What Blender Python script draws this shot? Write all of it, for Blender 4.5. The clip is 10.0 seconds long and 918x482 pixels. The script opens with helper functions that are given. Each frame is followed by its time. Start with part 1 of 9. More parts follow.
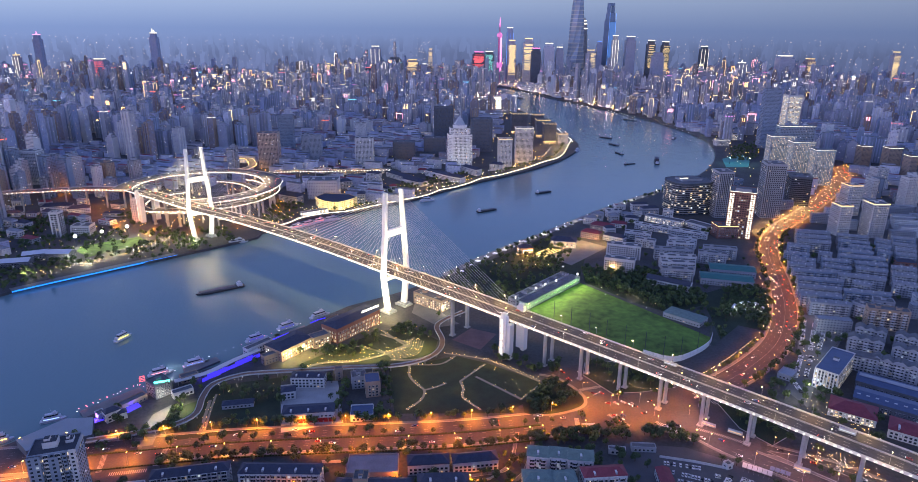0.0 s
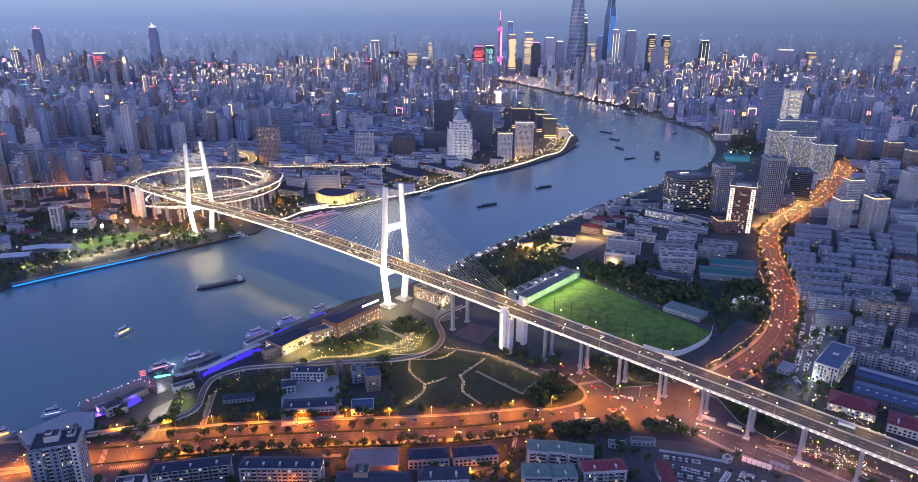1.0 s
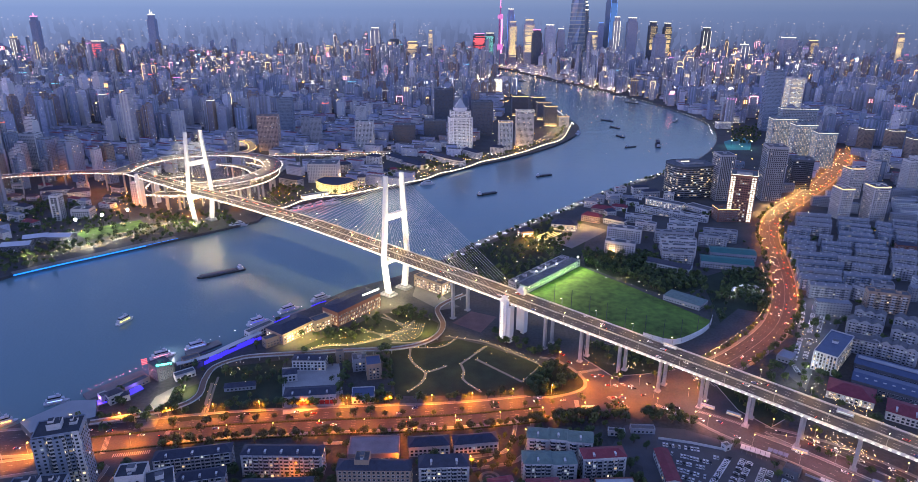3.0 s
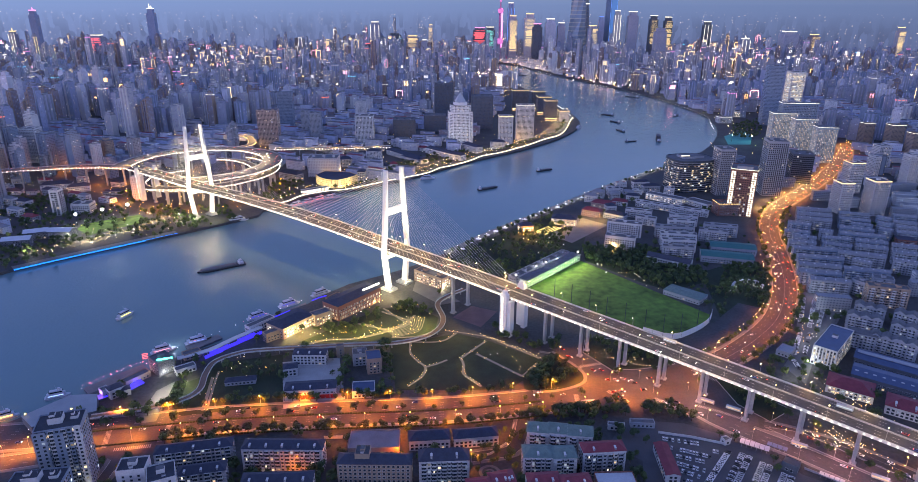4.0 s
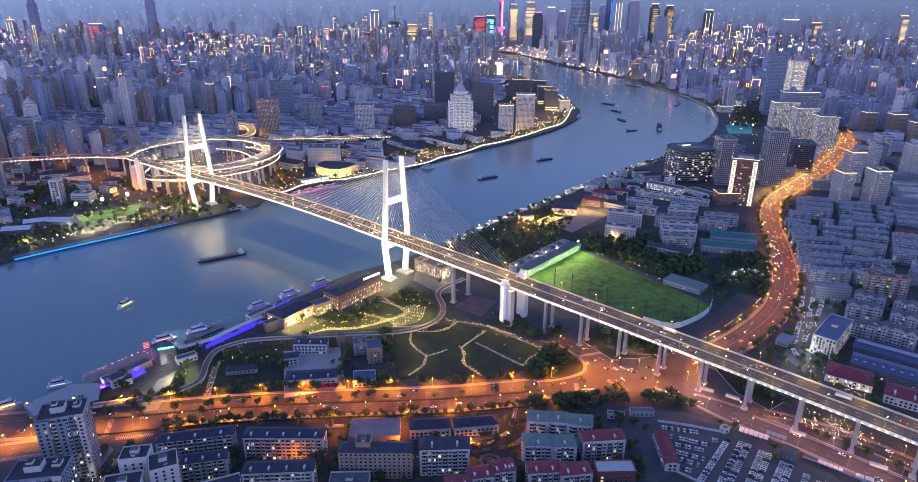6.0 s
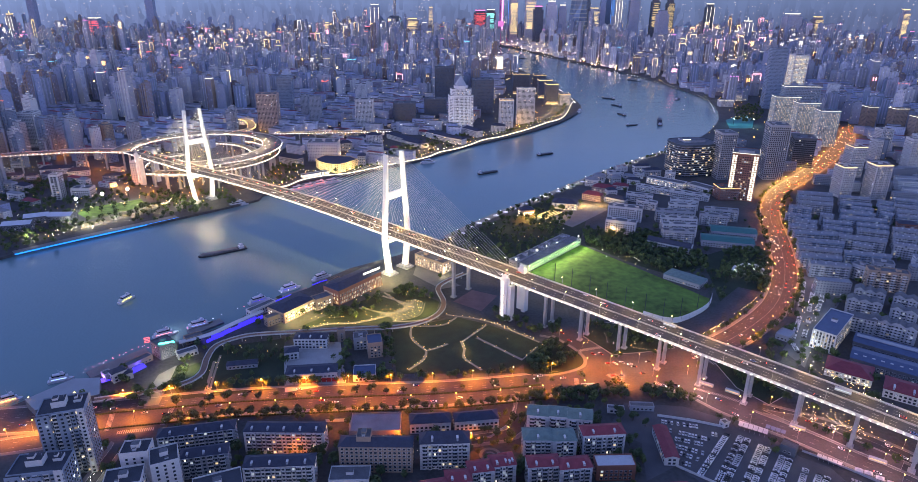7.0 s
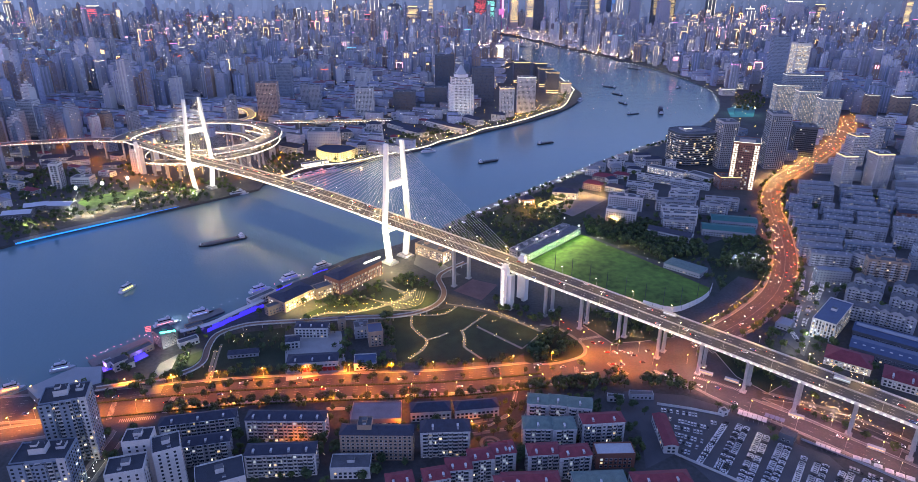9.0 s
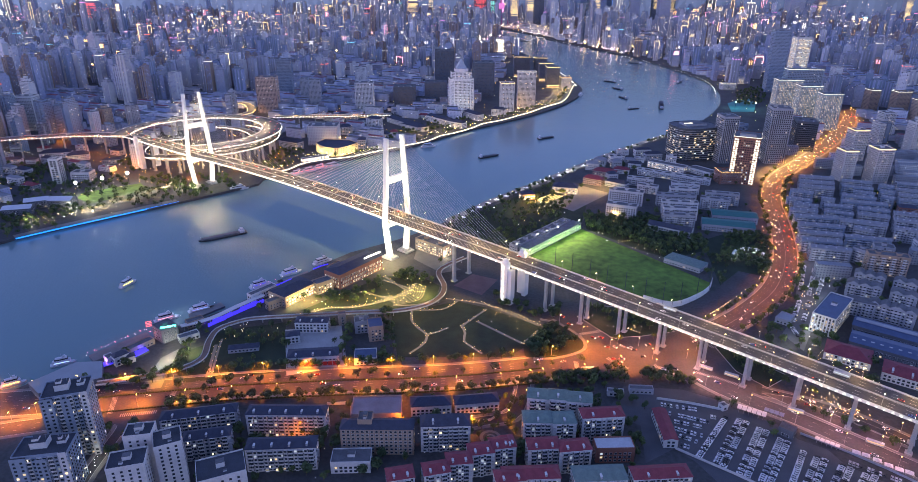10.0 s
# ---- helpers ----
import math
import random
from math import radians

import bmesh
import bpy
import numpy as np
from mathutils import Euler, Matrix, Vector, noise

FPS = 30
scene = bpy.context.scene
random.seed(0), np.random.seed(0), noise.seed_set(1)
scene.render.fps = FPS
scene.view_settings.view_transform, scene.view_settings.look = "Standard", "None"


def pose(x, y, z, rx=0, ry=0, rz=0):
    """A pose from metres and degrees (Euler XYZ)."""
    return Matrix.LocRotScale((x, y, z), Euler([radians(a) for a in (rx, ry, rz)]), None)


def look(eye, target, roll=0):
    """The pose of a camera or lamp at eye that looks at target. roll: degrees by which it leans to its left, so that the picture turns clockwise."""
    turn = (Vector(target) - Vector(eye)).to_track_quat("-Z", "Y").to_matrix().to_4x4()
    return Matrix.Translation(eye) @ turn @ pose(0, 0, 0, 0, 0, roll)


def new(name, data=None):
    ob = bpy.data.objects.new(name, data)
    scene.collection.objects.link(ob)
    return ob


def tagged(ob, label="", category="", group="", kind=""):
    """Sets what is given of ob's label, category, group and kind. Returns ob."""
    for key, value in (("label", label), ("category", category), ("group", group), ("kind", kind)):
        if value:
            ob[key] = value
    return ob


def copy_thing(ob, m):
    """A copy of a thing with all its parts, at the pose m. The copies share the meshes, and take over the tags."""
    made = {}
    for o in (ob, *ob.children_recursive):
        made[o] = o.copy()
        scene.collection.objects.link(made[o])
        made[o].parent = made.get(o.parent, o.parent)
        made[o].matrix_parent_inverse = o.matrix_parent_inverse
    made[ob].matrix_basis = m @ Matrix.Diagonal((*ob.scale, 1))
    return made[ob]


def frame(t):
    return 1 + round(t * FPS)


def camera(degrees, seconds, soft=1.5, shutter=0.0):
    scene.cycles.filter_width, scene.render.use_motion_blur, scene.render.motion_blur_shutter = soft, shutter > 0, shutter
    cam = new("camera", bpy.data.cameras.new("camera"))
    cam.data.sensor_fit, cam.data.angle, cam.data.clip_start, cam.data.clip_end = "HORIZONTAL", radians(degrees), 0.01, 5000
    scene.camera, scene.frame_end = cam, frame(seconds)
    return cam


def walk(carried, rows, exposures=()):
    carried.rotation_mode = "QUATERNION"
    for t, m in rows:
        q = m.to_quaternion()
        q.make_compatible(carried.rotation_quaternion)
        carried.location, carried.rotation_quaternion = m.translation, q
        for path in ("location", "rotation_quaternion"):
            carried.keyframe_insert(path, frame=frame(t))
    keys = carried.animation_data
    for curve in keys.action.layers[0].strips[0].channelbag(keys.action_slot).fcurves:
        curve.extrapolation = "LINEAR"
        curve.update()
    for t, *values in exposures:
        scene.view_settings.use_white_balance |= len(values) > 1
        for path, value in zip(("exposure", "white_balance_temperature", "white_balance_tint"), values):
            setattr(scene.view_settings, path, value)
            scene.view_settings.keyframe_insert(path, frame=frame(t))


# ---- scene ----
cam = camera(70.81, 10.0, soft=0.7)
PATH = [
    (0.0, look((0, 0, 317.3), (-0.08, 950.37, 6.17), 0.403)),
    (1.0, look((0, 0, 317.3), (-0.25, 947.73, -1.79), 0.392)),
    (2.0, look((0, 0, 317.3), (-0.42, 944.89, -10.11), 0.381)),
    (3.0, look((0, 0, 317.3), (-0.60, 942.02, -18.27), 0.370)),
    (4.0, look((0, 0, 317.3), (-0.78, 939.18, -26.13), 0.359)),
    (5.0, look((0, 0, 317.3), (-0.97, 936.37, -33.73), 0.348)),
    (6.0, look((0, 0, 317.3), (-1.16, 933.52, -41.23), 0.337)),
    (7.0, look((0, 0, 317.3), (-1.36, 930.58, -48.81), 0.325)),
    (8.0, look((0, 0, 317.3), (-1.57, 927.50, -56.53), 0.313)),
    (9.0, look((0, 0, 317.3), (-1.78, 924.34, -64.28), 0.302)),
    (10.0, look((0, 0, 317.3), (-1.99, 921.28, -71.61), 0.290)),
]
walk(cam, PATH, exposures=((0.0, 0.19), (5.0, 0.25), (10.0, 0.31)))

# ---- world: clear dusk sky after sunset ----
SKY_TURN = 250.0
world = bpy.data.worlds.new("dusk_sky")
scene.world = world
world.use_nodes = True
wn, wl = world.node_tree.nodes, world.node_tree.links
wn.clear()
w_out = wn.new("ShaderNodeOutputWorld")
w_bg = wn.new("ShaderNodeBackground")
w_sky = wn.new("ShaderNodeTexSky")
w_sky.sky_type = "NISHITA"
w_sky.sun_disc = False
w_sky.sun_elevation = radians(11.0)
w_sky.sun_rotation = radians(SKY_TURN)
w_sky.altitude = 300
w_sky.dust_density = 0.1
w_sky.ozone_density = 4.0
w_bg.inputs["Strength"].default_value = 0.275
w_tint = wn.new("ShaderNodeMix")
w_tint.data_type, w_tint.blend_type = "RGBA", "MULTIPLY"
w_tint.inputs["Factor"].default_value = 1.0
w_tint.inputs["B"].default_value = (1.50, 0.955, 1.14, 1)
wl.new(w_sky.outputs["Color"], w_tint.inputs["A"])
wl.new(w_tint.outputs["Result"], w_bg.inputs["Color"])
wl.new(w_bg.outputs["Background"], w_out.inputs["Surface"])


# ---- lamps ----
def point_lamp(name, p, watts, color, radius=0.5):
    data = bpy.data.lights.new(name, "POINT")
    data.energy, data.color, data.shadow_soft_size = watts, color, radius
    ob = new(name, data)
    ob.location = p
    return ob


def spot_lamp(name, p, target, watts, color, cone=60, radius=0.6):
    data = bpy.data.lights.new(name, "SPOT")
    data.energy, data.color, data.shadow_soft_size = watts, color, radius
    data.spot_size, data.spot_blend = radians(cone), 0.6
    ob = new(name, data)
    ob.matrix_world = look(p, target)
    return ob


SODIUM = (1.0, 0.235, 0.012)
AMBER = (1.0, 0.56, 0.17)
WARM = (1.0, 0.80, 0.50)
COOL = (0.85, 0.93, 1.0)


# ---- materials ----
MATS = {}


def mat(name, color, rough=0.8, metal=0.0, vary=0.15, scale=0.2, bump=0.0, fine=2.0, per_object=0.0, per_island=0.0):
    """A surface with stains at a large scale, grain at a small one, and a slight difference from piece to piece."""
    if name in MATS:
        return MATS[name]
    m = bpy.data.materials.new(name)
    m.use_nodes = True
    n, l = m.node_tree.nodes, m.node_tree.links
    b = n["Principled BSDF"]
    b.inputs["Roughness"].default_value, b.inputs["Metallic"].default_value = rough, metal
    geo = n.new("ShaderNodeNewGeometry")
    big, small = n.new("ShaderNodeTexNoise"), n.new("ShaderNodeTexNoise")
    for t, s in ((big, scale), (small, fine)):
        t.inputs["Scale"].default_value = s
        t.inputs["Detail"].default_value = 5
        l.new(geo.outputs["Position"], t.inputs["Vector"])
    add = n.new("ShaderNodeMath")
    add.operation = "ADD"
    l.new(big.outputs["Fac"], add.inputs[0])
    l.new(small.outputs["Fac"], add.inputs[1])
    fac = add.outputs[0]
    if per_object or per_island:
        src = n.new("ShaderNodeObjectInfo").outputs["Random"] if per_object else geo.outputs["Random Per Island"]
        mul = n.new("ShaderNodeMath")
        mul.operation = "MULTIPLY_ADD"
        l.new(src, mul.inputs[0])
        mul.inputs[1].default_value = per_object or per_island
        l.new(fac, mul.inputs[2])
        fac = mul.outputs[0]
    rng = n.new("ShaderNodeMapRange")
    rng.inputs["From Min"].default_value, rng.inputs["From Max"].default_value = 0.6, 1.4 + (per_object or per_island)
    rng.inputs["To Min"].default_value, rng.inputs["To Max"].default_value = 1 - vary, 1 + vary
    l.new(fac, rng.inputs["Value"])
    mix = n.new("ShaderNodeVectorMath")
    mix.operation = "SCALE"
    mix.inputs[0].default_value = color[:3]
    l.new(rng.outputs["Result"], mix.inputs["Scale"])
    l.new(mix.outputs["Vector"], b.inputs["Base Color"])
    if bump:
        bp = n.new("ShaderNodeBump")
        bp.inputs["Strength"].default_value = bump
        bp.inputs["Distance"].default_value = 0.3
        l.new(small.outputs["Fac"], bp.inputs["Height"])
        l.new(bp.outputs["Normal"], b.inputs["Normal"])
    MATS[name] = m
    return m


def glow(name, color, power):
    """A lamp's own light."""
    if name in MATS:
        return MATS[name]
    m = bpy.data.materials.new(name)
    m.use_nodes = True
    b = m.node_tree.nodes["Principled BSDF"]
    b.inputs["Base Color"].default_value = (0.04, 0.04, 0.04, 1)
    b.inputs["Emission Color"].default_value = (*color, 1)
    b.inputs["Emission Strength"].default_value = power
    m.cycles.emission_sampling = "NONE"
    MATS[name] = m
    return m


def window_mat(name, lit, power, cold=0.35):
    """Panes: a share of them lit from inside, each at its own strength and tint, the rest dark glass."""
    if name in MATS:
        return MATS[name]
    m = bpy.data.materials.new(name)
    m.use_nodes = True
    n, l = m.node_tree.nodes, m.node_tree.links
    b = n["Principled BSDF"]
    b.inputs["Base Color"].default_value = (0.03, 0.04, 0.05, 1)
    b.inputs["Roughness"].default_value = 0.15
    geo = n.new("ShaderNodeNewGeometry")
    white = n.new("ShaderNodeTexWhiteNoise")
    white.noise_dimensions = "1D"
    l.new(geo.outputs["Random Per Island"], white.inputs["W"])
    gate = n.new("ShaderNodeMapRange")
    gate.inputs["From Min"].default_value, gate.inputs["From Max"].default_value = 1 - lit, 1.0
    gate.inputs["To Min"].default_value, gate.inputs["To Max"].default_value = 0.0, power
    l.new(geo.outputs["Random Per Island"], gate.inputs["Value"])
    ramp = n.new("ShaderNodeValToRGB")
    ramp.color_ramp.interpolation = "CONSTANT"
    e = ramp.color_ramp.elements
    e[0].color = (1.0, 0.72, 0.38, 1)
    e[1].position, e[1].color = 1 - cold, (0.85, 0.93, 1.0, 1)
    mid = e.new(0.3)
    mid.color = (1.0, 0.86, 0.62, 1)
    l.new(white.outputs["Value"], ramp.inputs["Fac"])
    l.new(ramp.outputs["Color"], b.inputs["Emission Color"])
    l.new(gate.outputs["Result"], b.inputs["Emission Strength"])
    m.cycles.emission_sampling = "NONE"
    MATS[name] = m
    return m


def facade(name, wall, glass=(0.04, 0.05, 0.07), bay=3.2, floor=3.0, gap=0.3, rough=0.75, glass_rough=0.25):
    """Wall with rows of dark panes, laid out in metres along the wall and up it; each building has its own shade."""
    if name in MATS:
        return MATS[name]
    m = bpy.data.materials.new(name)
    m.use_nodes = True
    n, l = m.node_tree.nodes, m.node_tree.links
    b = n["Principled BSDF"]
    uv = n.new("ShaderNodeUVMap")
    br = n.new("ShaderNodeTexBrick")
    br.offset, br.squash = 0.0, 1.0
    br.inputs["Scale"].default_value = 1.0
    br.inputs["Brick Width"].default_value, br.inputs["Row Height"].default_value = bay, floor
    br.inputs["Mortar Size"].default_value = gap * floor
    br.inputs["Mortar Smooth"].default_value = 0.05
    l.new(uv.outputs["UV"], br.inputs["Vector"])
    geo = n.new("ShaderNodeNewGeometry")
    info = n.new("ShaderNodeObjectInfo")
    stain = n.new("ShaderNodeTexNoise")
    stain.inputs["Scale"].default_value = 0.08
    stain.inputs["Detail"].default_value = 6
    l.new(geo.outputs["Position"], stain.inputs["Vector"])
    add = n.new("ShaderNodeMath")
    add.operation = "ADD"
    l.new(stain.outputs["Fac"], add.inputs[0])
    l.new(info.outputs["Random"], add.inputs[1])
    rng = n.new("ShaderNodeMapRange")
    rng.inputs["From Min"].default_value, rng.inputs["From Max"].default_value = 0.4, 1.6
    rng.inputs["To Min"].default_value, rng.inputs["To Max"].default_value = 0.75, 1.2
    l.new(add.outputs[0], rng.inputs["Value"])
    sc = n.new("ShaderNodeVectorMath")
    sc.operation = "SCALE"
    sc.inputs[0].default_value = wall
    l.new(rng.outputs["Result"], sc.inputs["Scale"])
    l.new(sc.outputs["Vector"], br.inputs["Mortar"])
    br.inputs["Color1"].default_value = (*glass, 1)
    br.inputs["Color2"].default_value = (*[min(1, c * 2.2) for c in glass], 1)
    l.new(br.outputs["Color"], b.inputs["Base Color"])
    rr = n.new("ShaderNodeMapRange")
    rr.inputs["To Min"].default_value, rr.inputs["To Max"].default_value = glass_rough, rough
    l.new(br.outputs["Fac"], rr.inputs["Value"])
    l.new(rr.outputs["Result"], b.inputs["Roughness"])
    MATS[name] = m
    return m


# ---- mesh helpers ----
class Mesh:
    """Collects faces with a material and, for walls, lengths in metres as texture coordinates."""

    def __init__(self):
        self.v, self.f, self.m, self.uv, self.mats = [], [], [], [], []

    def slot(self, material):
        if material not in self.mats:
            self.mats.append(material)
        return self.mats.index(material)

    def face(self, pts, material, uv=None):
        k = len(self.v)
        self.v.extend(tuple(p) for p in pts)
        self.f.append(tuple(range(k, k + len(pts))))
        self.m.append(self.slot(material))
        self.uv.extend(uv if uv else [(0.0, 0.0)] * len(pts))

    def solid(self, pts, faces, material):
        k = len(self.v)
        self.v.extend(tuple(p) for p in pts)
        s = self.slot(material)
        for f in faces:
            self.f.append(tuple(k + i for i in f))
            self.m.append(s)
            self.uv.extend([(0.0, 0.0)] * len(f))

    def box(self, cx, cy, z0, z1, w, d, turn=0.0, wall=None, top=None, taper=1.0, bottom=False):
        c, s = math.cos(turn), math.sin(turn)
        low = [(cx + c * x - s * y, cy + s * x + c * y) for x, y in ((-w / 2, -d / 2), (w / 2, -d / 2), (w / 2, d / 2), (-w / 2, d / 2))]
        hi = [(cx + (x - cx) * taper, cy + (y - cy) * taper) for x, y in low]
        u = 0.0
        for i in range(4):
            j = (i + 1) % 4
            wid = w if i % 2 == 0 else d
            self.face([(*low[i], z0), (*low[j], z0), (*hi[j], z1), (*hi[i], z1)], wall,
                      [(u, z0), (u + wid, z0), (u + wid, z1), (u, z1)])
            u += wid
        self.face([(*p, z1) for p in hi], top or wall)
        if bottom:
            self.face([(*p, z0) for p in reversed(low)], top or wall)

    def band(self, cx, cy, z0, z1, w, d, turn, material):
        """The four sides of a box, open above and below."""
        c, s = math.cos(turn), math.sin(turn)
        low = [(cx + c * x - s * y, cy + s * x + c * y) for x, y in ((-w / 2, -d / 2), (w / 2, -d / 2), (w / 2, d / 2), (-w / 2, d / 2))]
        for i in range(4):
            j = (i + 1) % 4
            self.face([(*low[i], z0), (*low[j], z0), (*low[j], z1), (*low[i], z1)], material)

    def prism(self, outline, z0, z1, wall, top=None):
        u = 0.0
        k = len(outline)
        for i in range(k):
            a, b = outline[i], outline[(i + 1) % k]
            wid = math.dist(a, b)
            self.face([(*a, z0), (*b, z0), (*b, z1), (*a, z1)], wall, [(u, z0), (u + wid, z0), (u + wid, z1), (u, z1)])
            u += wid
        self.face([(*p, z1) for p in outline], top or wall)

    def rod(self, a, b, r0, r1, material, sides=6, cap=True):
        a, b = Vector(a), Vector(b)
        q = (b - a).to_track_quat("Z", "Y")
        ring = [Vector((math.cos(2 * math.pi * i / sides), math.sin(2 * math.pi * i / sides), 0)) for i in range(sides)]
        pts = [a + q @ (p * r0) for p in ring] + [b + q @ (p * r1) for p in ring]
        faces = [(i, (i + 1) % sides, sides + (i + 1) % sides, sides + i) for i in range(sides)]
        if cap:
            faces += [tuple(range(sides, 2 * sides)), tuple(reversed(range(sides)))]
        self.solid(pts, faces, material)

    def ball(self, c, r, material, seg=8, rings=5, squash=1.0):
        pts, faces = [(c[0], c[1], c[2] - r * squash)], []
        for i in range(1, rings):
            a = math.pi * i / rings
            for j in range(seg):
                t = 2 * math.pi * j / seg
                pts.append((c[0] + r * math.sin(a) * math.cos(t), c[1] + r * math.sin(a) * math.sin(t), c[2] - r * squash * math.cos(a)))
        pts.append((c[0], c[1], c[2] + r * squash))
        for j in range(seg):
            faces.append((0, 1 + (j + 1) % seg, 1 + j))
            faces.append((len(pts) - 1, len(pts) - 1 - seg + j, len(pts) - 1 - seg + (j + 1) % seg))
        for i in range(rings - 2):
            for j in range(seg):
                a, b = 1 + i * seg + j, 1 + i * seg + (j + 1) % seg
                faces.append((a, b, b + seg, a + seg))
        self.solid(pts, faces, material)

    def sweep(self, path, profile, material, closed=False, loop=True):
        """Carries a profile of (sideways, up) points along a path of (x, y, z)."""
        n, k = len(path), len(profile)
        pts = []
        for i in range(n):
            a = Vector(path[i - 1] if i or closed else path[0])
            b = Vector(path[(i + 1) % n] if i < n - 1 or closed else path[i])
            t = (b - a)
            t.z = 0
            t = t.normalized() if t.length > 1e-6 else Vector((1, 0, 0))
            side = Vector((-t.y, t.x, 0))
            for d, z in profile:
                pts.append(Vector(path[i]) + side * d + Vector((0, 0, z)))
        faces = []
        for i in range(n if closed else n - 1):
            for j in range(k if loop else k - 1):
                a, b = i * k + j, i * k + (j + 1) % k
                c, d = ((i + 1) % n) * k + (j + 1) % k, ((i + 1) % n) * k + j
                faces.append((a, d, c, b))
        if loop and not closed:
            faces.append(tuple(range(k)))
            faces.append(tuple(reversed(range((n - 1) * k, n * k))))
        self.solid(pts, faces, material)

    def data(self, name):
        me = bpy.data.meshes.new(name)
        me.from_pydata(self.v, [], self.f)
        for m in self.mats:
            me.materials.append(m)
        me.polygons.foreach_set("material_index", self.m)
        layer = me.uv_layers.new(name="UVMap")
        layer.data.foreach_set("uv", [c for p in self.uv for c in p])
        me.update()
        return me


def part(name, mesh, parent, label="", kind="", world=False):
    """One mesh under a thing; world: its points are given in the place's own metres."""
    ob = new(name, mesh.data(name) if isinstance(mesh, Mesh) else mesh)
    ob.parent = parent
    if world:
        ob.matrix_parent_inverse = parent.matrix_basis.inverted()
    return tagged(ob, label, kind=kind)


def thing(name, label, category, group="", p=(0, 0, 0), turn=0.0, kind=""):
    ob = new(name)
    ob.empty_display_size = 1
    ob.location, ob.rotation_euler = p, (0, 0, turn)
    return tagged(ob, label, category, group, kind)


def setting(name, mesh, label, category, kind="structure"):
    return tagged(new(name, mesh.data(name) if isinstance(mesh, Mesh) else mesh), label, category, "", kind)


def smooth(points, step=8.0, closed=False):
    """A round line through the points, at even steps."""
    P = [Vector(p if len(p) == 3 else (*p, 0)) for p in points]
    n = len(P)
    out = []
    for i in range(n if closed else n - 1):
        a = P[(i - 1) % n] if closed or i else P[0] * 2 - P[1]
        b, c = P[i], P[(i + 1) % n]
        d = P[(i + 2) % n] if closed or i + 2 < n else c * 2 - b
        k = max(1, int((c - b).length / step))
        for j in range(k):
            t = j / k
            out.append(0.5 * ((2 * b) + (c - a) * t + (2 * a - 5 * b + 4 * c - d) * t * t + (3 * b - a - 3 * c + d) * t ** 3))
    if not closed:
        out.append(P[-1])
    return out


def along(path, spacing, start=0.0):
    """Points at even spacing along a path, each with its direction."""
    out, need = [], start
    for a, b in zip(path, path[1:]):
        a, b = Vector(a), Vector(b)
        L = (b - a).length
        while need <= L and L > 0:
            out.append((a.lerp(b, need / L), (b - a).normalized()))
            need += spacing
        need -= L
    return out


def inside(p, poly):
    x, y, hit = p[0], p[1], False
    for (x0, y0), (x1, y1) in zip(poly, poly[1:] + poly[:1]):
        if (y0 > y) != (y1 > y) and x < (x1 - x0) * (y - y0) / (y1 - y0) + x0:
            hit = not hit
    return hit


def near_line(p, line, dist):
    x, y = p[0], p[1]
    for a, b in zip(line, line[1:]):
        dx, dy = b[0] - a[0], b[1] - a[1]
        L = dx * dx + dy * dy or 1
        t = max(0, min(1, ((x - a[0]) * dx + (y - a[1]) * dy) / L))
        if (x - a[0] - t * dx) ** 2 + (y - a[1] - t * dy) ** 2 < dist * dist:
            return True
    return False


# ---- bridge frame: s along the deck from the tower on this bank, d across it ----
TOWER = (-74.8, 709.8)
AXIS = (0.7804, -0.6253)
BRIDGE_TURN = math.atan2(AXIS[1], AXIS[0])


def B(s, d, z=0.0):
    return (TOWER[0] + s * AXIS[0] - d * AXIS[1], TOWER[1] + s * AXIS[1] + d * AXIS[0], z)

# ---- ground, river, roads ----
WATER_Z = -3.5
EAST_BANK = [(-363, 435), (-340, 462), (-318, 478), (-302, 499), (-284, 516), (-271, 538), (-253, 555), (-233, 572), (-220, 596), (-211, 613), (-192, 638), (-171, 658), (-158, 682), (-133, 714), (-96, 742), (-70, 763), (-19, 820), (58, 920), (152, 1026), (282, 1178), (424, 1322), (575, 1503), (691, 1732), (753, 1978), (740, 2251), (692, 2533), (561, 2934), (426, 3323), (310, 3717)]
WEST_BANK = [(-572, 743), (-561, 760), (-415, 891), (-322, 983), (-322, 1008), (-294, 1048), (-274, 1088), (-238, 1115), (-204, 1127), (-164, 1160), (-138, 1185), (-98, 1219), (19, 1364), (160, 1509), (276, 1675), (343, 1857), (343, 2051), (321, 2231), (292, 2511), (236, 2801), (211, 3111)]
east = [(p.x, p.y) for p in smooth([(-700, -300), (-440, 200)] + EAST_BANK + [(150, 3950), (-500, 4250), (-1600, 4700)], 25)]
west = [(p.x, p.y) for p in smooth([(-1500, -100), (-900, 420)] + WEST_BANK + [(150, 3450), (-200, 3750), (-900, 4050), (-2000, 4350)], 25)]
RIVER = west + east[::-1]

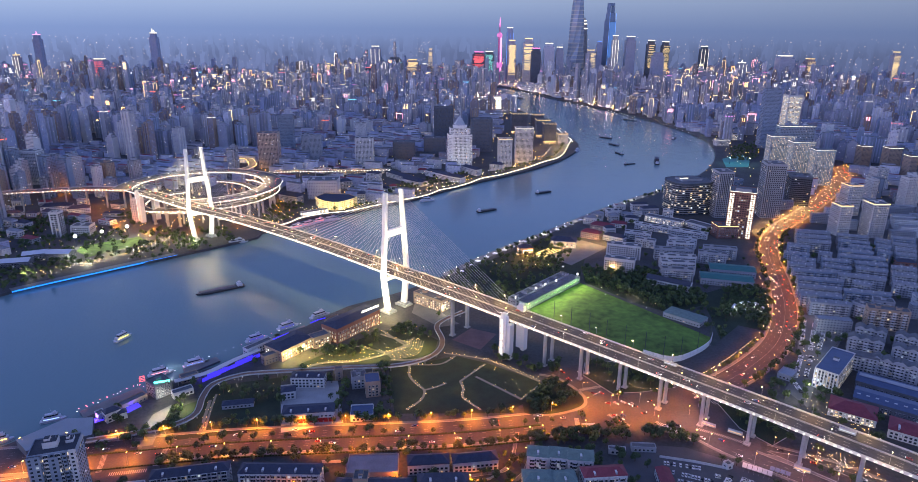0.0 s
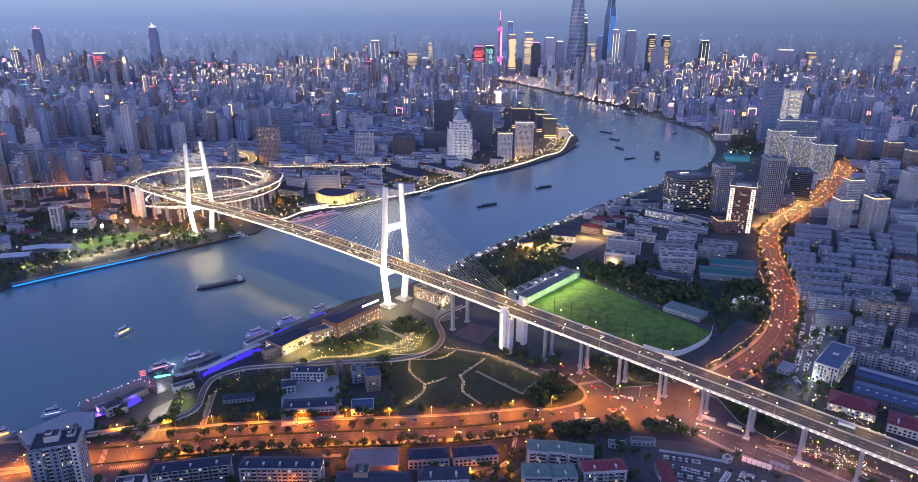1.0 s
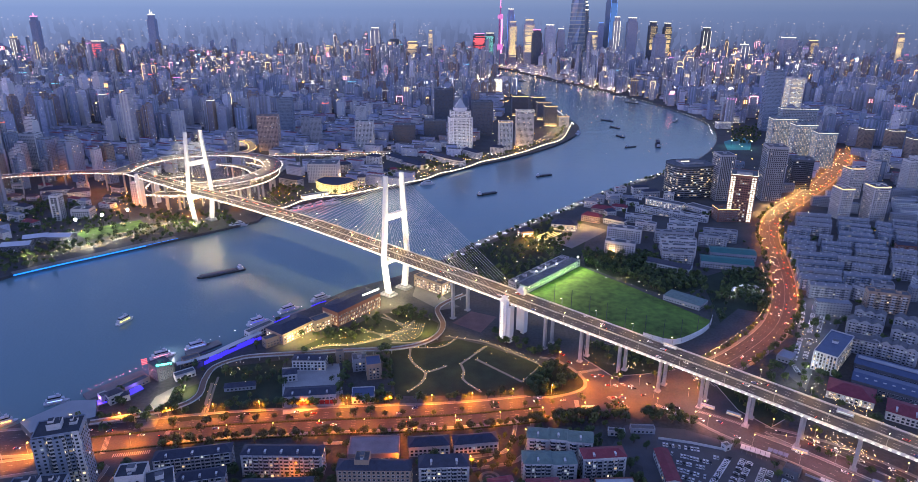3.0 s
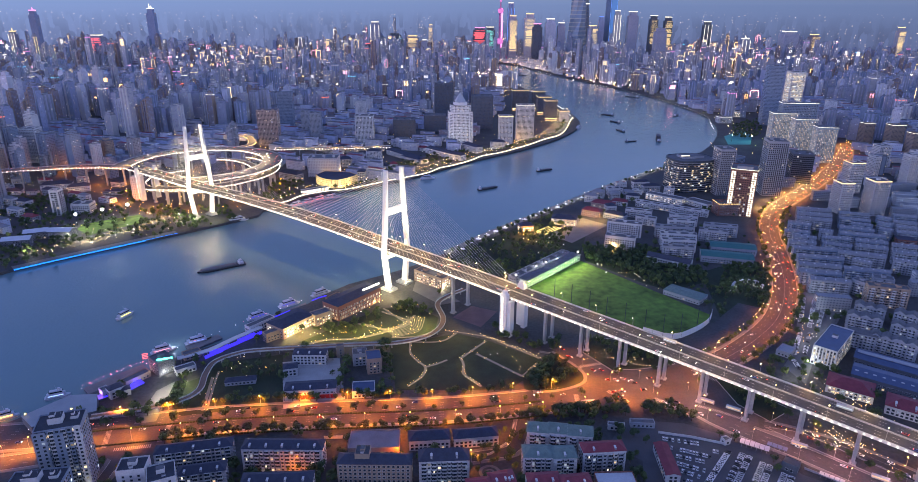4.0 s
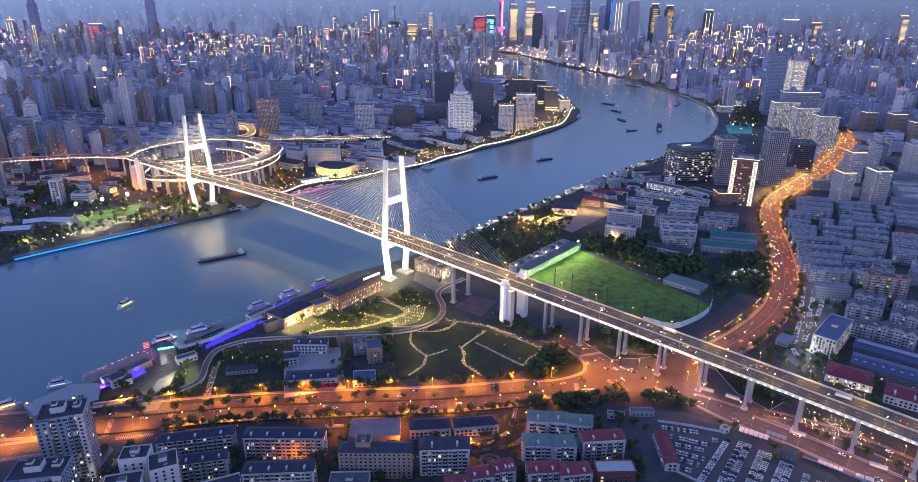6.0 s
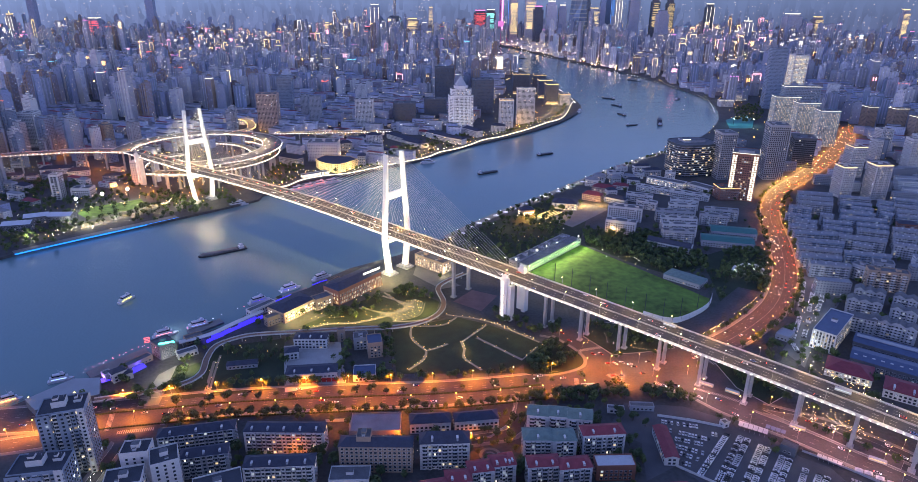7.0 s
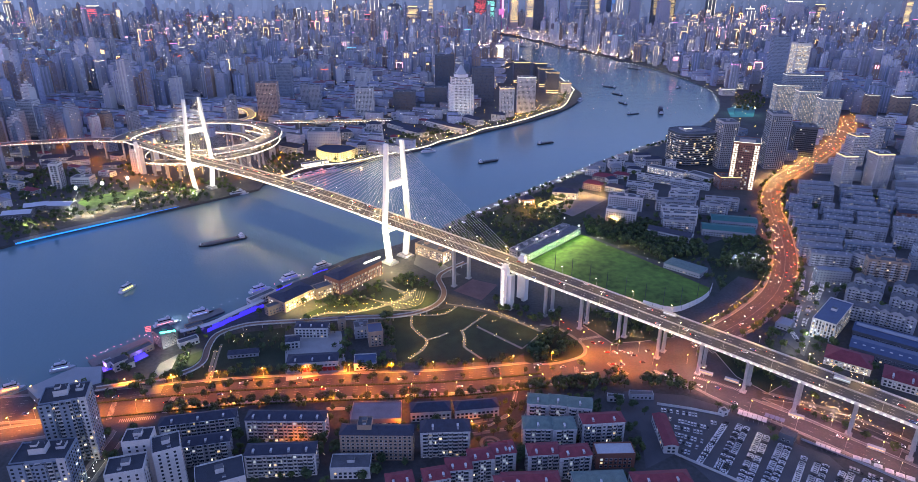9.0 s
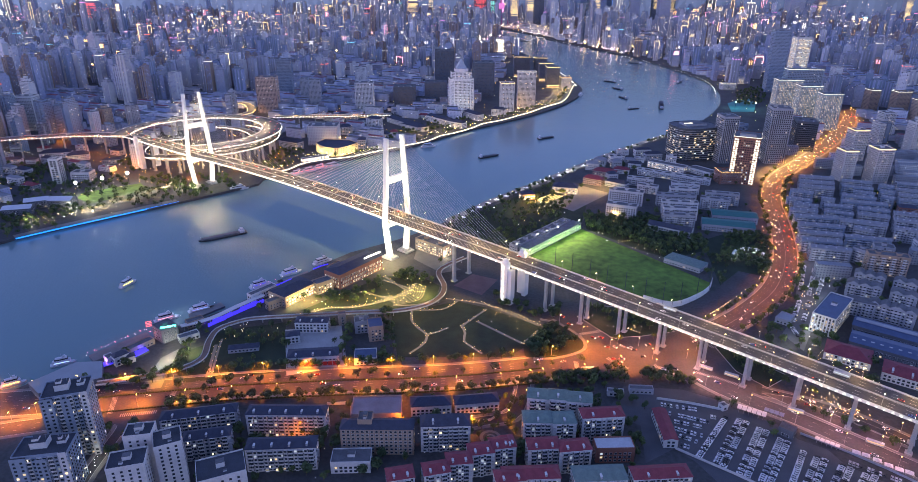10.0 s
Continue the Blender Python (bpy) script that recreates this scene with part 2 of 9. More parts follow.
asphalt = mat("asphalt", (0.055, 0.055, 0.058), 0.75, vary=0.42, scale=0.05, fine=0.6)
ground_mat = mat("city_ground", (0.06, 0.062, 0.062), 0.9, vary=0.45, scale=0.03, fine=0.35)
paving = mat("paving", (0.17, 0.165, 0.16), 0.8, vary=0.2, scale=0.1, fine=1.2)
concrete = mat("concrete", (0.36, 0.36, 0.35), 0.8, vary=0.2, scale=0.12, fine=1.0, bump=0.1)
grass = mat("grass", (0.024, 0.04, 0.02), 0.95, vary=0.4, scale=0.08, fine=1.2)
marking = mat("road_marking", (0.34, 0.34, 0.32), 0.7, vary=0.2, scale=0.5)
kerb_mat = mat("kerb_stone", (0.4, 0.39, 0.37), 0.8, vary=0.2, scale=0.4)


def poly_mesh(outline, z, material):
    bm = bmesh.new()
    vs = [bm.verts.new((*p, z)) for p in outline]
    es = [bm.edges.new((vs[i - 1], vs[i])) for i in range(len(vs))]
    bmesh.ops.triangle_fill(bm, edges=es, use_beauty=True)
    for f in bm.faces:
        if f.normal.z < 0:
            f.normal_flip()
    return bm


def land():
    """The ground: one sheet to the horizon on both banks, with quay walls down to the river bed."""
    bm = bmesh.new()
    for bank, rim in ((east, [(-1600, 6500), (6500, 6500), (6500, -2500), (-700, -2500)]),
                      (west, [(-2000, 6500), (-6500, 6500), (-6500, -2500), (-1500, -2500)])):
        outline = bank + rim
        vs = [bm.verts.new((*p, 0)) for p in outline]
        es = [bm.edges.new((vs[i - 1], vs[i])) for i in range(len(vs))]
        bmesh.ops.triangle_fill(bm, edges=es, use_beauty=True)
        low = [bm.verts.new((*p, -8)) for p in bank]
        for i in range(len(bank) - 1):
            bm.faces.new((vs[i], vs[i + 1], low[i + 1], low[i]))
    bmesh.ops.recalc_face_normals(bm, faces=bm.faces[:])
    for f in bm.faces:
        if abs(f.normal.z) > 0.9 and f.normal.z < 0:
            f.normal_flip()
    me = bpy.data.meshes.new("ground")
    bm.to_mesh(me)
    me.materials.append(ground_mat)
    return me


setting("ground", land(), "dark city ground along both river banks", "ground")


def water_material():
    m = bpy.data.materials.new("river_water")
    m.use_nodes = True
    n, l = m.node_tree.nodes, m.node_tree.links
    b = n["Principled BSDF"]
    b.inputs["Roughness"].default_value = 0.16
    b.inputs["IOR"].default_value = 1.33
    geo = n.new("ShaderNodeNewGeometry")
    mud = n.new("ShaderNodeTexNoise")
    mud.inputs["Scale"].default_value = 0.004
    mud.inputs["Detail"].default_value = 3
    l.new(geo.outputs["Position"], mud.inputs["Vector"])
    ramp = n.new("ShaderNodeValToRGB")
    ramp.color_ramp.elements[0].color = (0.105, 0.215, 0.245, 1)
    ramp.color_ramp.elements[1].color = (0.165, 0.23, 0.222, 1)
    l.new(mud.outputs["Fac"], ramp.inputs["Fac"])
    l.new(ramp.outputs["Color"], b.inputs["Base Color"])
    wave, swell = n.new("ShaderNodeTexNoise"), n.new("ShaderNodeTexNoise")
    for t, s in ((wave, 0.35), (swell, 0.05)):
        t.inputs["Scale"].default_value = s
        t.inputs["Detail"].default_value = 6
        l.new(geo.outputs["Position"], t.inputs["Vector"])
    add = n.new("ShaderNodeMath")
    add.operation = "MULTIPLY_ADD"
    l.new(swell.outputs["Fac"], add.inputs[0])
    add.inputs[1].default_value = 1.5
    l.new(wave.outputs["Fac"], add.inputs[2])
    bp = n.new("ShaderNodeBump")
    bp.inputs["Strength"].default_value = 0.35
    bp.inputs["Distance"].default_value = 0.6
    l.new(add.outputs[0], bp.inputs["Height"])
    l.new(bp.outputs["Normal"], b.inputs["Normal"])
    return m


wm = Mesh()
wm.face([(-6500, -2500, WATER_Z), (6500, -2500, WATER_Z), (6500, 6500, WATER_Z), (-6500, 6500, WATER_Z)], water_material())
setting("water", wm, "wide calm river with a slightly muddy blue-grey surface", "water")


def ribbon(path, half, z, material):
    m = Mesh()
    m.sweep([(p[0], p[1], z) for p in path], [(-half, 0.0), (half, 0.0), (half, -0.06), (-half, -0.06)], material)
    return m


def road(name, path, half, label, z=0.08, lanes=(0.0,), kerb=True):
    setting(name, ribbon(path, half, z, asphalt), label, "road")
    if kerb:
        k = Mesh()
        for side in (-1, 1):
            run = []
            for i in range(len(path) + 1):
                ok = False
                if i < len(path):
                    a, b = path[max(0, i - 1)], path[min(len(path) - 1, i + 1)]
                    t = Vector((b[0] - a[0], b[1] - a[1])).normalized()
                    edge = (path[i][0] - t.y * side * (half + 2), path[i][1] + t.x * side * (half + 2))
                    ok = not inside(edge, JUNCTION)
                if ok:
                    run.append((path[i][0], path[i][1]))
                else:
                    if len(run) > 1:
                        k.sweep([(*p, 0) for p in run], [(side * half, 0), (side * (half + 0.35), 0), (side * (half + 0.35), 0.2), (side * half, 0.2)], kerb_mat)
                        k.sweep([(*p, 0.02) for p in run], [(side * (half + 0.36), 0), (side * (half + 3.4), 0), (side * (half + 3.4), 0.16), (side * (half + 0.36), 0.16)], paving)
                    run = []
        setting("pavement", k, "paved footway with stone kerb beside the road", "pavement")
    mk = Mesh()
    for d in lanes:
        line = []
        for a, b in zip(path, path[1:]):
            t = Vector((b[0] - a[0], b[1] - a[1])).normalized()
            line.append((a[0] - t.y * d, a[1] + t.x * d, z + 0.02))
        if abs(d) < 0.1:
            mk.sweep([p for p in line if not inside(p, JUNCTION)][:len(line)], [(-0.12, 0), (0.12, 0)], marking, loop=False) if name != "road_main" else None
        else:
            for p, t in along(line, 12.0):
                if inside(p, JUNCTION):
                    continue
                q = p + t * 3.5
                side = Vector((-t.y, t.x, 0)) * 0.1
                mk.face([p - side, q - side, q + side, p + side], marking)
    setting("lane_marking", mk, "worn white lane markings on asphalt", "road marking", "stuff")


MAIN_ROAD = smooth([(-900, 395), (-520, 400), (-330, 420)] + [(-259, 431), (-189, 443), (-106, 451), (-11, 458), (58, 469), (110, 480)] + [(143, 492), (175, 484), (204, 463)], 10)
DEPOT_ROAD = smooth([(198, 466), (212, 447), (231, 429), (259, 406), (283, 383), (305, 361), (335, 331), (420, 245)], 8)
EAST_ROAD = smooth([(143, 495), (194, 507), (247, 538), (300, 581), (348, 634), (392, 712), (429, 807), (470, 928), (531, 1035), (631, 1146), (747, 1281), (895, 1481), (938, 1584)], 10)
LOOP_ROAD = smooth([(146, 504), (124, 526), (101, 555), (82, 564)], 6)
SIDE_ROAD = smooth([(56, 459), (49, 425), (40, 406), (20, 400), (8, 397)], 6)
JUNCTION = [(92, 494), (114, 534), (86, 572), (112, 573), (146, 540), (183, 526), (243, 548), (267, 506), (242, 438), (205, 445), (173, 473), (135, 458), (85, 450)]
road("road_main", MAIN_ROAD, 16, "wide orange-lit main road with several lanes", lanes=(-10, -6.5, -3.2, 0, 3.2, 6.5, 10))
road("road_east", EAST_ROAD, 13, "curving busy avenue with orange street light", 0.1, lanes=(-9, -5, 0, 5, 9))
road("road_depot", DEPOT_ROAD, 8.5, "smooth pink-lit road between the depot and the viaduct", 0.11, lanes=(-3, 3))
RIVER_ROAD = smooth([(-760, 344), (-420, 370), (-330, 388), (-276, 404)], 10)
road("road_river", RIVER_ROAD, 8, "orange-lit lower carriageway beside the terminal", 0.10, lanes=(-3, 3))
road("road_loop", LOOP_ROAD, 8, "side road curving round the park", 0.12, lanes=(0.0,))
jm = poly_mesh(JUNCTION, 0.13, asphalt)
jd = bpy.data.meshes.new("road_junction")
jm.to_mesh(jd)
jd.materials.append(asphalt)
setting("road_junction", jd, "broad asphalt road junction below the bridge", "road")
SERVICE = smooth([(247, 439), (274, 426), (297, 412), (314, 396), (331, 377)], 8)
road("road_service", SERVICE, 6, "busy service road below the viaduct", 0.12, lanes=(0.0,))
hatch = Mesh()
for p, t in along([Vector((*q, 0)) for q in [(200, 467), (217, 458), (232, 448)]], 1.6):
    n_ = Vector((-t.y, t.x, 0))
    hatch.face([p - n_ * 1.8 + Vector((0, 0, 0.17)), p - n_ * 1.8 + t * 0.7 + Vector((0, 0, 0.17)), p + n_ * 1.8 + t * 1.5 + Vector((0, 0, 0.17)), p + n_ * 1.8 + t * 0.8 + Vector((0, 0, 0.17))], marking)
for a, b in ([(131, 487), (145, 470)], [(110, 526), (136, 534)], [(217, 523), (232, 505)], [(102, 481), (101, 461)], [(169, 476), (186, 461)]):
    for p, t in along([Vector((*a, 0)), Vector((*b, 0))], 1.5):
        n_ = Vector((-t.y, t.x, 0))
        hatch.face([p - n_ * 2 + Vector((0, 0, 0.17)), p - n_ * 2 + t * 0.7 + Vector((0, 0, 0.17)), p + n_ * 2 + t * 0.7 + Vector((0, 0, 0.17)), p + n_ * 2 + Vector((0, 0, 0.17))], marking)
setting("crossing_marking", hatch, "worn white zebra crossings and hatched strip on asphalt", "road marking", "stuff")
road("road_side", SIDE_ROAD, 5, "narrow street between apartment blocks", 0.12, lanes=())


# ---- cable-stayed bridge ----
TOWER_H = 143.8
bridge_white = mat("white_tower_paint", (0.78, 0.77, 0.73), 0.55, vary=0.08, scale=0.1, fine=0.6)
deck_side = mat("deck_steel", (0.5, 0.5, 0.48), 0.6, vary=0.12, scale=0.2)
cable_mat = mat("cable_sheath", (0.48, 0.47, 0.44), 0.5, vary=0.05)
deck_lamp = glow("deck_lamp_glow", (1.0, 0.87, 0.7), 16)


def deck_z(s):
    """Height of the road surface: a crown over the river, ramps down to both banks."""
    if s < -211:
        return deck_z(-423 - s) if s > -423 else 49.0 - 0.012 * (-423 - s)
    if s < 0:
        return 54.0 - 5.5 * ((s + 211.5) / 211.5) ** 2
    if s < 170:
        return 48.5 - 0.034 * s - 0.00004 * s * s
    return 28.5 + 13.06 * math.exp((170 - s) / 275)


def deck_d(s):
    u = max(0, s - 200) / 300
    return -1.4 * u ** 1.3 - 10.6 * u * u


bridge = thing("cable_stayed_bridge", "white floodlit cable-stayed road bridge across the river", "bridge", p=(TOWER[0], TOWER[1], 0), turn=0.0)
S_LIST = [-640 + 10 * i for i in range(64 + 76)]
DECK = [Vector(B(s, deck_d(s), deck_z(s))) for s in S_LIST]


def deck_part(name, prof, material, label="", lo=-640, hi=760):
    m = Mesh()
    m.sweep([p for p, s in zip(DECK, S_LIST) if lo <= s <= hi], prof, material)
    return part(name, m, bridge, label, world=True)


deck_part("road_deck", [(-14.6, 0), (14.6, 0), (14.6, -0.25), (-14.6, -0.25)], asphalt, "dark asphalt carriageway")
deck_part("deck_girder", [(-15.2, -0.26), (15.2, -0.26), (15.2, -1.4), (11, -2.6), (-11, -2.6), (-15.2, -1.4)], deck_side, "pale box girder")
for sd in (-1, 1):
    deck_part("parapet", [(sd * 14.7, -0.2), (sd * 15.2, -0.2), (sd * 15.2, 1.1), (sd * 14.7, 1.1)], deck_side)
bright_line = mat("deck_line_paint", (0.62, 0.61, 0.56), 0.6, vary=0.15, scale=0.5)
for d in (-13.9, -0.9, 0.9, 13.9):
    deck_part("edge_line", [(d - 0.18, 0.012), (d + 0.18, 0.012), (d + 0.18, 0.006), (d - 0.18, 0.006)], bright_line)
lane = Mesh()
for d in (-9.6, -5.3, 5.3, 9.6):
    for p, t in along(DECK, 11.0):
        n_ = Vector((-t.y, t.x, 0)).normalized()
        a, b = p + n_ * d + Vector((0, 0, 0.012)), p + n_ * d + t * 4.5 + Vector((0, 0, 0.012))
        lane.face([a - n_ * 0.1, b - n_ * 0.1, b + n_ * 0.1, a + n_ * 0.1], bright_line)
part("lane_line", lane, bridge, "dashed white lane lines", "stuff", world=True)
deck_part("median_barrier", [(-0.35, 0.02), (0.35, 0.02), (0.2, 0.9), (-0.2, 0.9)], concrete)


def tower(s0):
    """H-shaped tower: legs splay out to the deck and lean in below it."""
    for sd in (-1, 1):
        m = Mesh()
        levels = [(0, 13.4, 5.2, 8.5), (46, 19.5, 4.6, 7.5), (92, 15.6, 4.2, 7.0), (100, 15.0, 4.2, 7.0), (TOWER_H, 12.6, 3.8, 6.0)]
        rings = []
        for z, d, wd, ws in levels:
            c = 0.25 * wd
            prof = [(-ws / 2 + c, -wd / 2), (ws / 2 - c, -wd / 2), (ws / 2, -wd / 2 + c), (ws / 2, wd / 2 - c),
                    (ws / 2 - c, wd / 2), (-ws / 2 + c, wd / 2), (-ws / 2, wd / 2 - c), (-ws / 2, -wd / 2 + c)]
            rings.append([B(s0 + a, sd * d + b, z) for a, b in prof])
        pts = [p for r in rings for p in r]
        faces = []
        for i in range(len(rings) - 1):
            for j in range(8):
                k = (j + 1) % 8
                faces.append((i * 8 + j, i * 8 + k, i * 8 + 8 + k, i * 8 + 8 + j))
        faces.append(tuple(range(len(pts) - 8, len(pts))))
        m.solid(pts, faces, bridge_white)
        part("tower_leg", m, bridge, "tall white concrete tower leg", world=True)
        f = Mesh()
        x, y, _ = B(s0, sd * 13.4)
        f.box(x, y, 0, 2.2, 17, 13, BRIDGE_TURN, concrete)
        f.box(x, y, 2.2, 4.0, 12, 9, BRIDGE_TURN, concrete)
        part("tower_footing", f, bridge, "stepped concrete footing", world=True)
    for z0, z1, d in ((92, 99, 15.4), (40, 44, 18.8)):
        m = Mesh()
        x, y, _ = B(s0, 0)
        m.box(x, y, z0, z1, 5.0, 2 * d - 3.0, BRIDGE_TURN, bridge_white, bottom=True)
        part("crossbeam", m, bridge, "white crossbeam between the tower legs", world=True)


tower(0)
tower(-423)


def leg_d(z):
    return 15.0 - (z - 100) / (TOWER_H - 100) * 2.4


for s0 in (0, -423):
    for sd in (-1, 1):
        for way in (-1, 1):
            for i in range(22):
                zt = 104 + i * 1.65
                reach = 14 + i * (9.0 if (s0 == 0) == (way < 0) else 7.2)
                s1 = s0 + way * reach
                m = Mesh()
                m.rod(B(s0 + way * 2.5, sd * (leg_d(zt) - 0.3), zt), B(s1, sd * 14.9 + deck_d(s1), deck_z(s1) + 0.4), 0.16, 0.16, cable_mat, 4, False)
                part("stay_cable", m, bridge, "", world=True)


def pier(s, w=2.4, gap=7.0, z_less=2.6):
    for sd in (-1, 1):
        m = Mesh()
        x, y, _ = B(s, deck_d(s) + sd * gap)
        m.box(x, y, 0, deck_z(s) - z_less - 1.6, w, w * 1.25, BRIDGE_TURN, concrete)
        m.box(x, y, 0, 1.2, w + 2.4, w + 2.8, BRIDGE_TURN, concrete)
        part("pier_column", m, bridge, "pale concrete pier column", world=True)
    m = Mesh()
    x, y, _ = B(s, deck_d(s))
    m.box(x, y, deck_z(s) - z_less - 1.6, deck_z(s) - z_less + 0.05, 2.6, gap * 2 + 8, BRIDGE_TURN, concrete, bottom=True)
    part("pier_cap", m, bridge, "", world=True)


pier(98, 2.8, 13)
for s in (211, 251, 291, 330, 367.5, 406, 445, 484, 523, 562, 600, 640):
    pier(s)
for s in (-512, -556, -600):
    pier(s, 2.6, 10)
for s in (170, -588):
    for sd in (-1, 1):
        m = Mesh()
        x, y, _ = B(s, sd * 15.6 - 4)
        m.box(x, y, 0, deck_z(s) + 5, 8, 5, BRIDGE_TURN, bridge_white)
        m.box(x, y, deck_z(s) + 5, deck_z(s) + 8, 5, 4, BRIDGE_TURN, bridge_white)
        x, y, _ = B(s + 6, sd * 13.0 - 4)
        m.box(x, y, 0, deck_z(s) - 3, 4, 7, BRIDGE_TURN, bridge_white)
        st = part("stair_tower", m, bridge, "white lift and stair tower beside the deck", world=True)
        if sd < 0:
            lm = Mesh()
            for i in range(5):
                x, y, _ = B(s - 1.0, -18.2 - 4)
                lm.box(x, y, 5 + i * 8, 11 + i * 8, 2.2, 0.15, BRIDGE_TURN, glow("stair_light", (1.0, 0.95, 0.8), 2.2))
            part("stair_glazing", lm, st, "lit glass of the stair", world=True)

m = Mesh()
for sd in (-1, 1):
    step = 5.2
    for p, t in along(DECK, step):
        side = Vector((-t.y, t.x, 0)).normalized()
        c = p + side * sd * 15.45 + Vector((0, 0, -0.4))
        m.box(c.x, c.y, c.z - 0.3, c.z + 0.3, 0.8, 0.35, math.atan2(t.y, t.x), deck_lamp)
part("edge_lighting", m, bridge, "white light beads along both deck edges", "stuff", world=True)

# ---- buildings ----
WALLS = {
    "cream": (0.56, 0.55, 0.54), "grey": (0.32, 0.335, 0.365), "white": (0.52, 0.525, 0.53), "tan": (0.33, 0.25, 0.19),
    "blue": (0.22, 0.27, 0.34), "brick": (0.25, 0.11, 0.08), "dark": (0.10, 0.11, 0.13), "pink": (0.42, 0.31, 0.27),
}
FAC = {k: facade("facade_" + k, v) for k, v in WALLS.items()}
FAC_OFFICE = {k: facade("office_" + k, WALLS[k], (0.05, 0.07, 0.10), 2.2, 3.8, 0.16, 0.5, 0.12) for k in ("grey", "blue", "dark", "white")}
PLAIN = {k: mat("render_" + k, v, 0.85, vary=0.15, scale=0.1, fine=0.8) for k, v in WALLS.items()}
roof_grey = mat("roof_felt", (0.12, 0.125, 0.135), 0.9, vary=0.3, scale=0.15, fine=0.8)
roof_red = mat("roof_red_tile", (0.20, 0.04, 0.055), 0.75, vary=0.3, scale=0.3, fine=2.5)
roof_blue = mat("roof_blue_steel", (0.05, 0.08, 0.16), 0.5, vary=0.25, scale=0.2)
roof_slate = mat("roof_slate", (0.040, 0.048, 0.075), 0.85, vary=0.3, scale=0.3, fine=2.5)
roof_green = mat("roof_green_tile", (0.13, 0.19, 0.17), 0.75, vary=0.3, scale=0.3, fine=2.5)
WIN_HOME = window_mat("home_panes", 0.09, 2.4, 0.35)
WIN_FAR = window_mat("far_panes", 1.0, 3.0, 0.4)
WIN_GLOW = window_mat("bright_far_panes", 1.0, 8.0, 0.35)
WIN_OFFICE = window_mat("office_panes", 0.06, 1.4, 0.35)
crown_warm = glow("crown_warm", (1.0, 0.65, 0.25), 3.0)
crown_white = glow("crown_white", (1.0, 0.9, 0.72), 1.7)

rng = random.Random(7)

PLACED, RECTS = [], []


def window_grid(mesh, w, d, h, material, floor=3.0, bay=3.3, z_from=1.2, size=(1.7, 1.5), sides="FLRB", frame_mat=None):
    """Panes on the walls of a box w by d by h, standing 6 cm proud on a thin surround."""
    runs = {"F": ((0, 0), (1, 0), (0, -1), w), "R": ((w, 0), (0, 1), (1, 0), d), "B": ((w, d), (-1, 0), (0, 1), w), "L": ((0, d), (0, -1), (-1, 0), d)}
    rows = max(1, int((h - 0.4) / floor))
    for key in sides:
        (ox, oy), (dx, dy), (nx, ny), L = runs[key]
        cols = int((L - 0.8) / bay)
        if cols < 1:
            continue
        pad = (L - cols * bay) / 2
        for r in range(rows):
            z = z_from + r * floor
            for c in range(cols):
                u = pad + (c + 0.5) * bay - size[0] / 2
                for grow, out, mm in ((0.18, 0.05, frame_mat), (0.0, 0.1, material)):
                    if mm is None:
                        continue
                    a, b = u - grow, u + size[0] + grow
                    z0, z1 = z - grow, z + size[1] + grow
                    mesh.face([(ox + dx * a + nx * out, oy + dy * a + ny * out, z0), (ox + dx * b + nx * out, oy + dy * b + ny * out, z0),
                               (ox + dx * b + nx * out, oy + dy * b + ny * out, z1), (ox + dx * a + nx * out, oy + dy * a + ny * out, z1)], mm)


def pitched(mesh, w, d, z, rise, material, gable_mat, over=0.6, hip=0.0):
    """Pitched roof along the long side, with eaves; hip: how far the ridge ends stand back."""
    x0, x1, y0, y1 = -over, w + over, -over, d + over
    if w >= d:
        r0, r1 = (x0 + hip, d / 2, z + rise), (x1 - hip, d / 2, z + rise)
        quads = [((x0, y0, z), (x1, y0, z), r1, r0), ((x1, y1, z), (x0, y1, z), r0, r1)]
        ends = [((x0, y1, z), (x0, y0, z), r0), ((x1, y0, z), (x1, y1, z), r1)]
    else:
        r0, r1 = (w / 2, y0 + hip, z + rise), (w / 2, y1 - hip, z + rise)
        quads = [((x0, y1, z), (x0, y0, z), r0, r1), ((x1, y0, z), (x1, y1, z), r1, r0)]
        ends = [((x0, y0, z), (x1, y0, z), r0), ((x1, y1, z), (x0, y1, z), r1)]
    for q in quads:
        mesh.face(q, material)
    for e in ends:
        mesh.face(e, material if hip else gable_mat)
    mesh.face([(x0, y0, z), (x0, y1, z), (x1, y1, z), (x1, y0, z)], material)


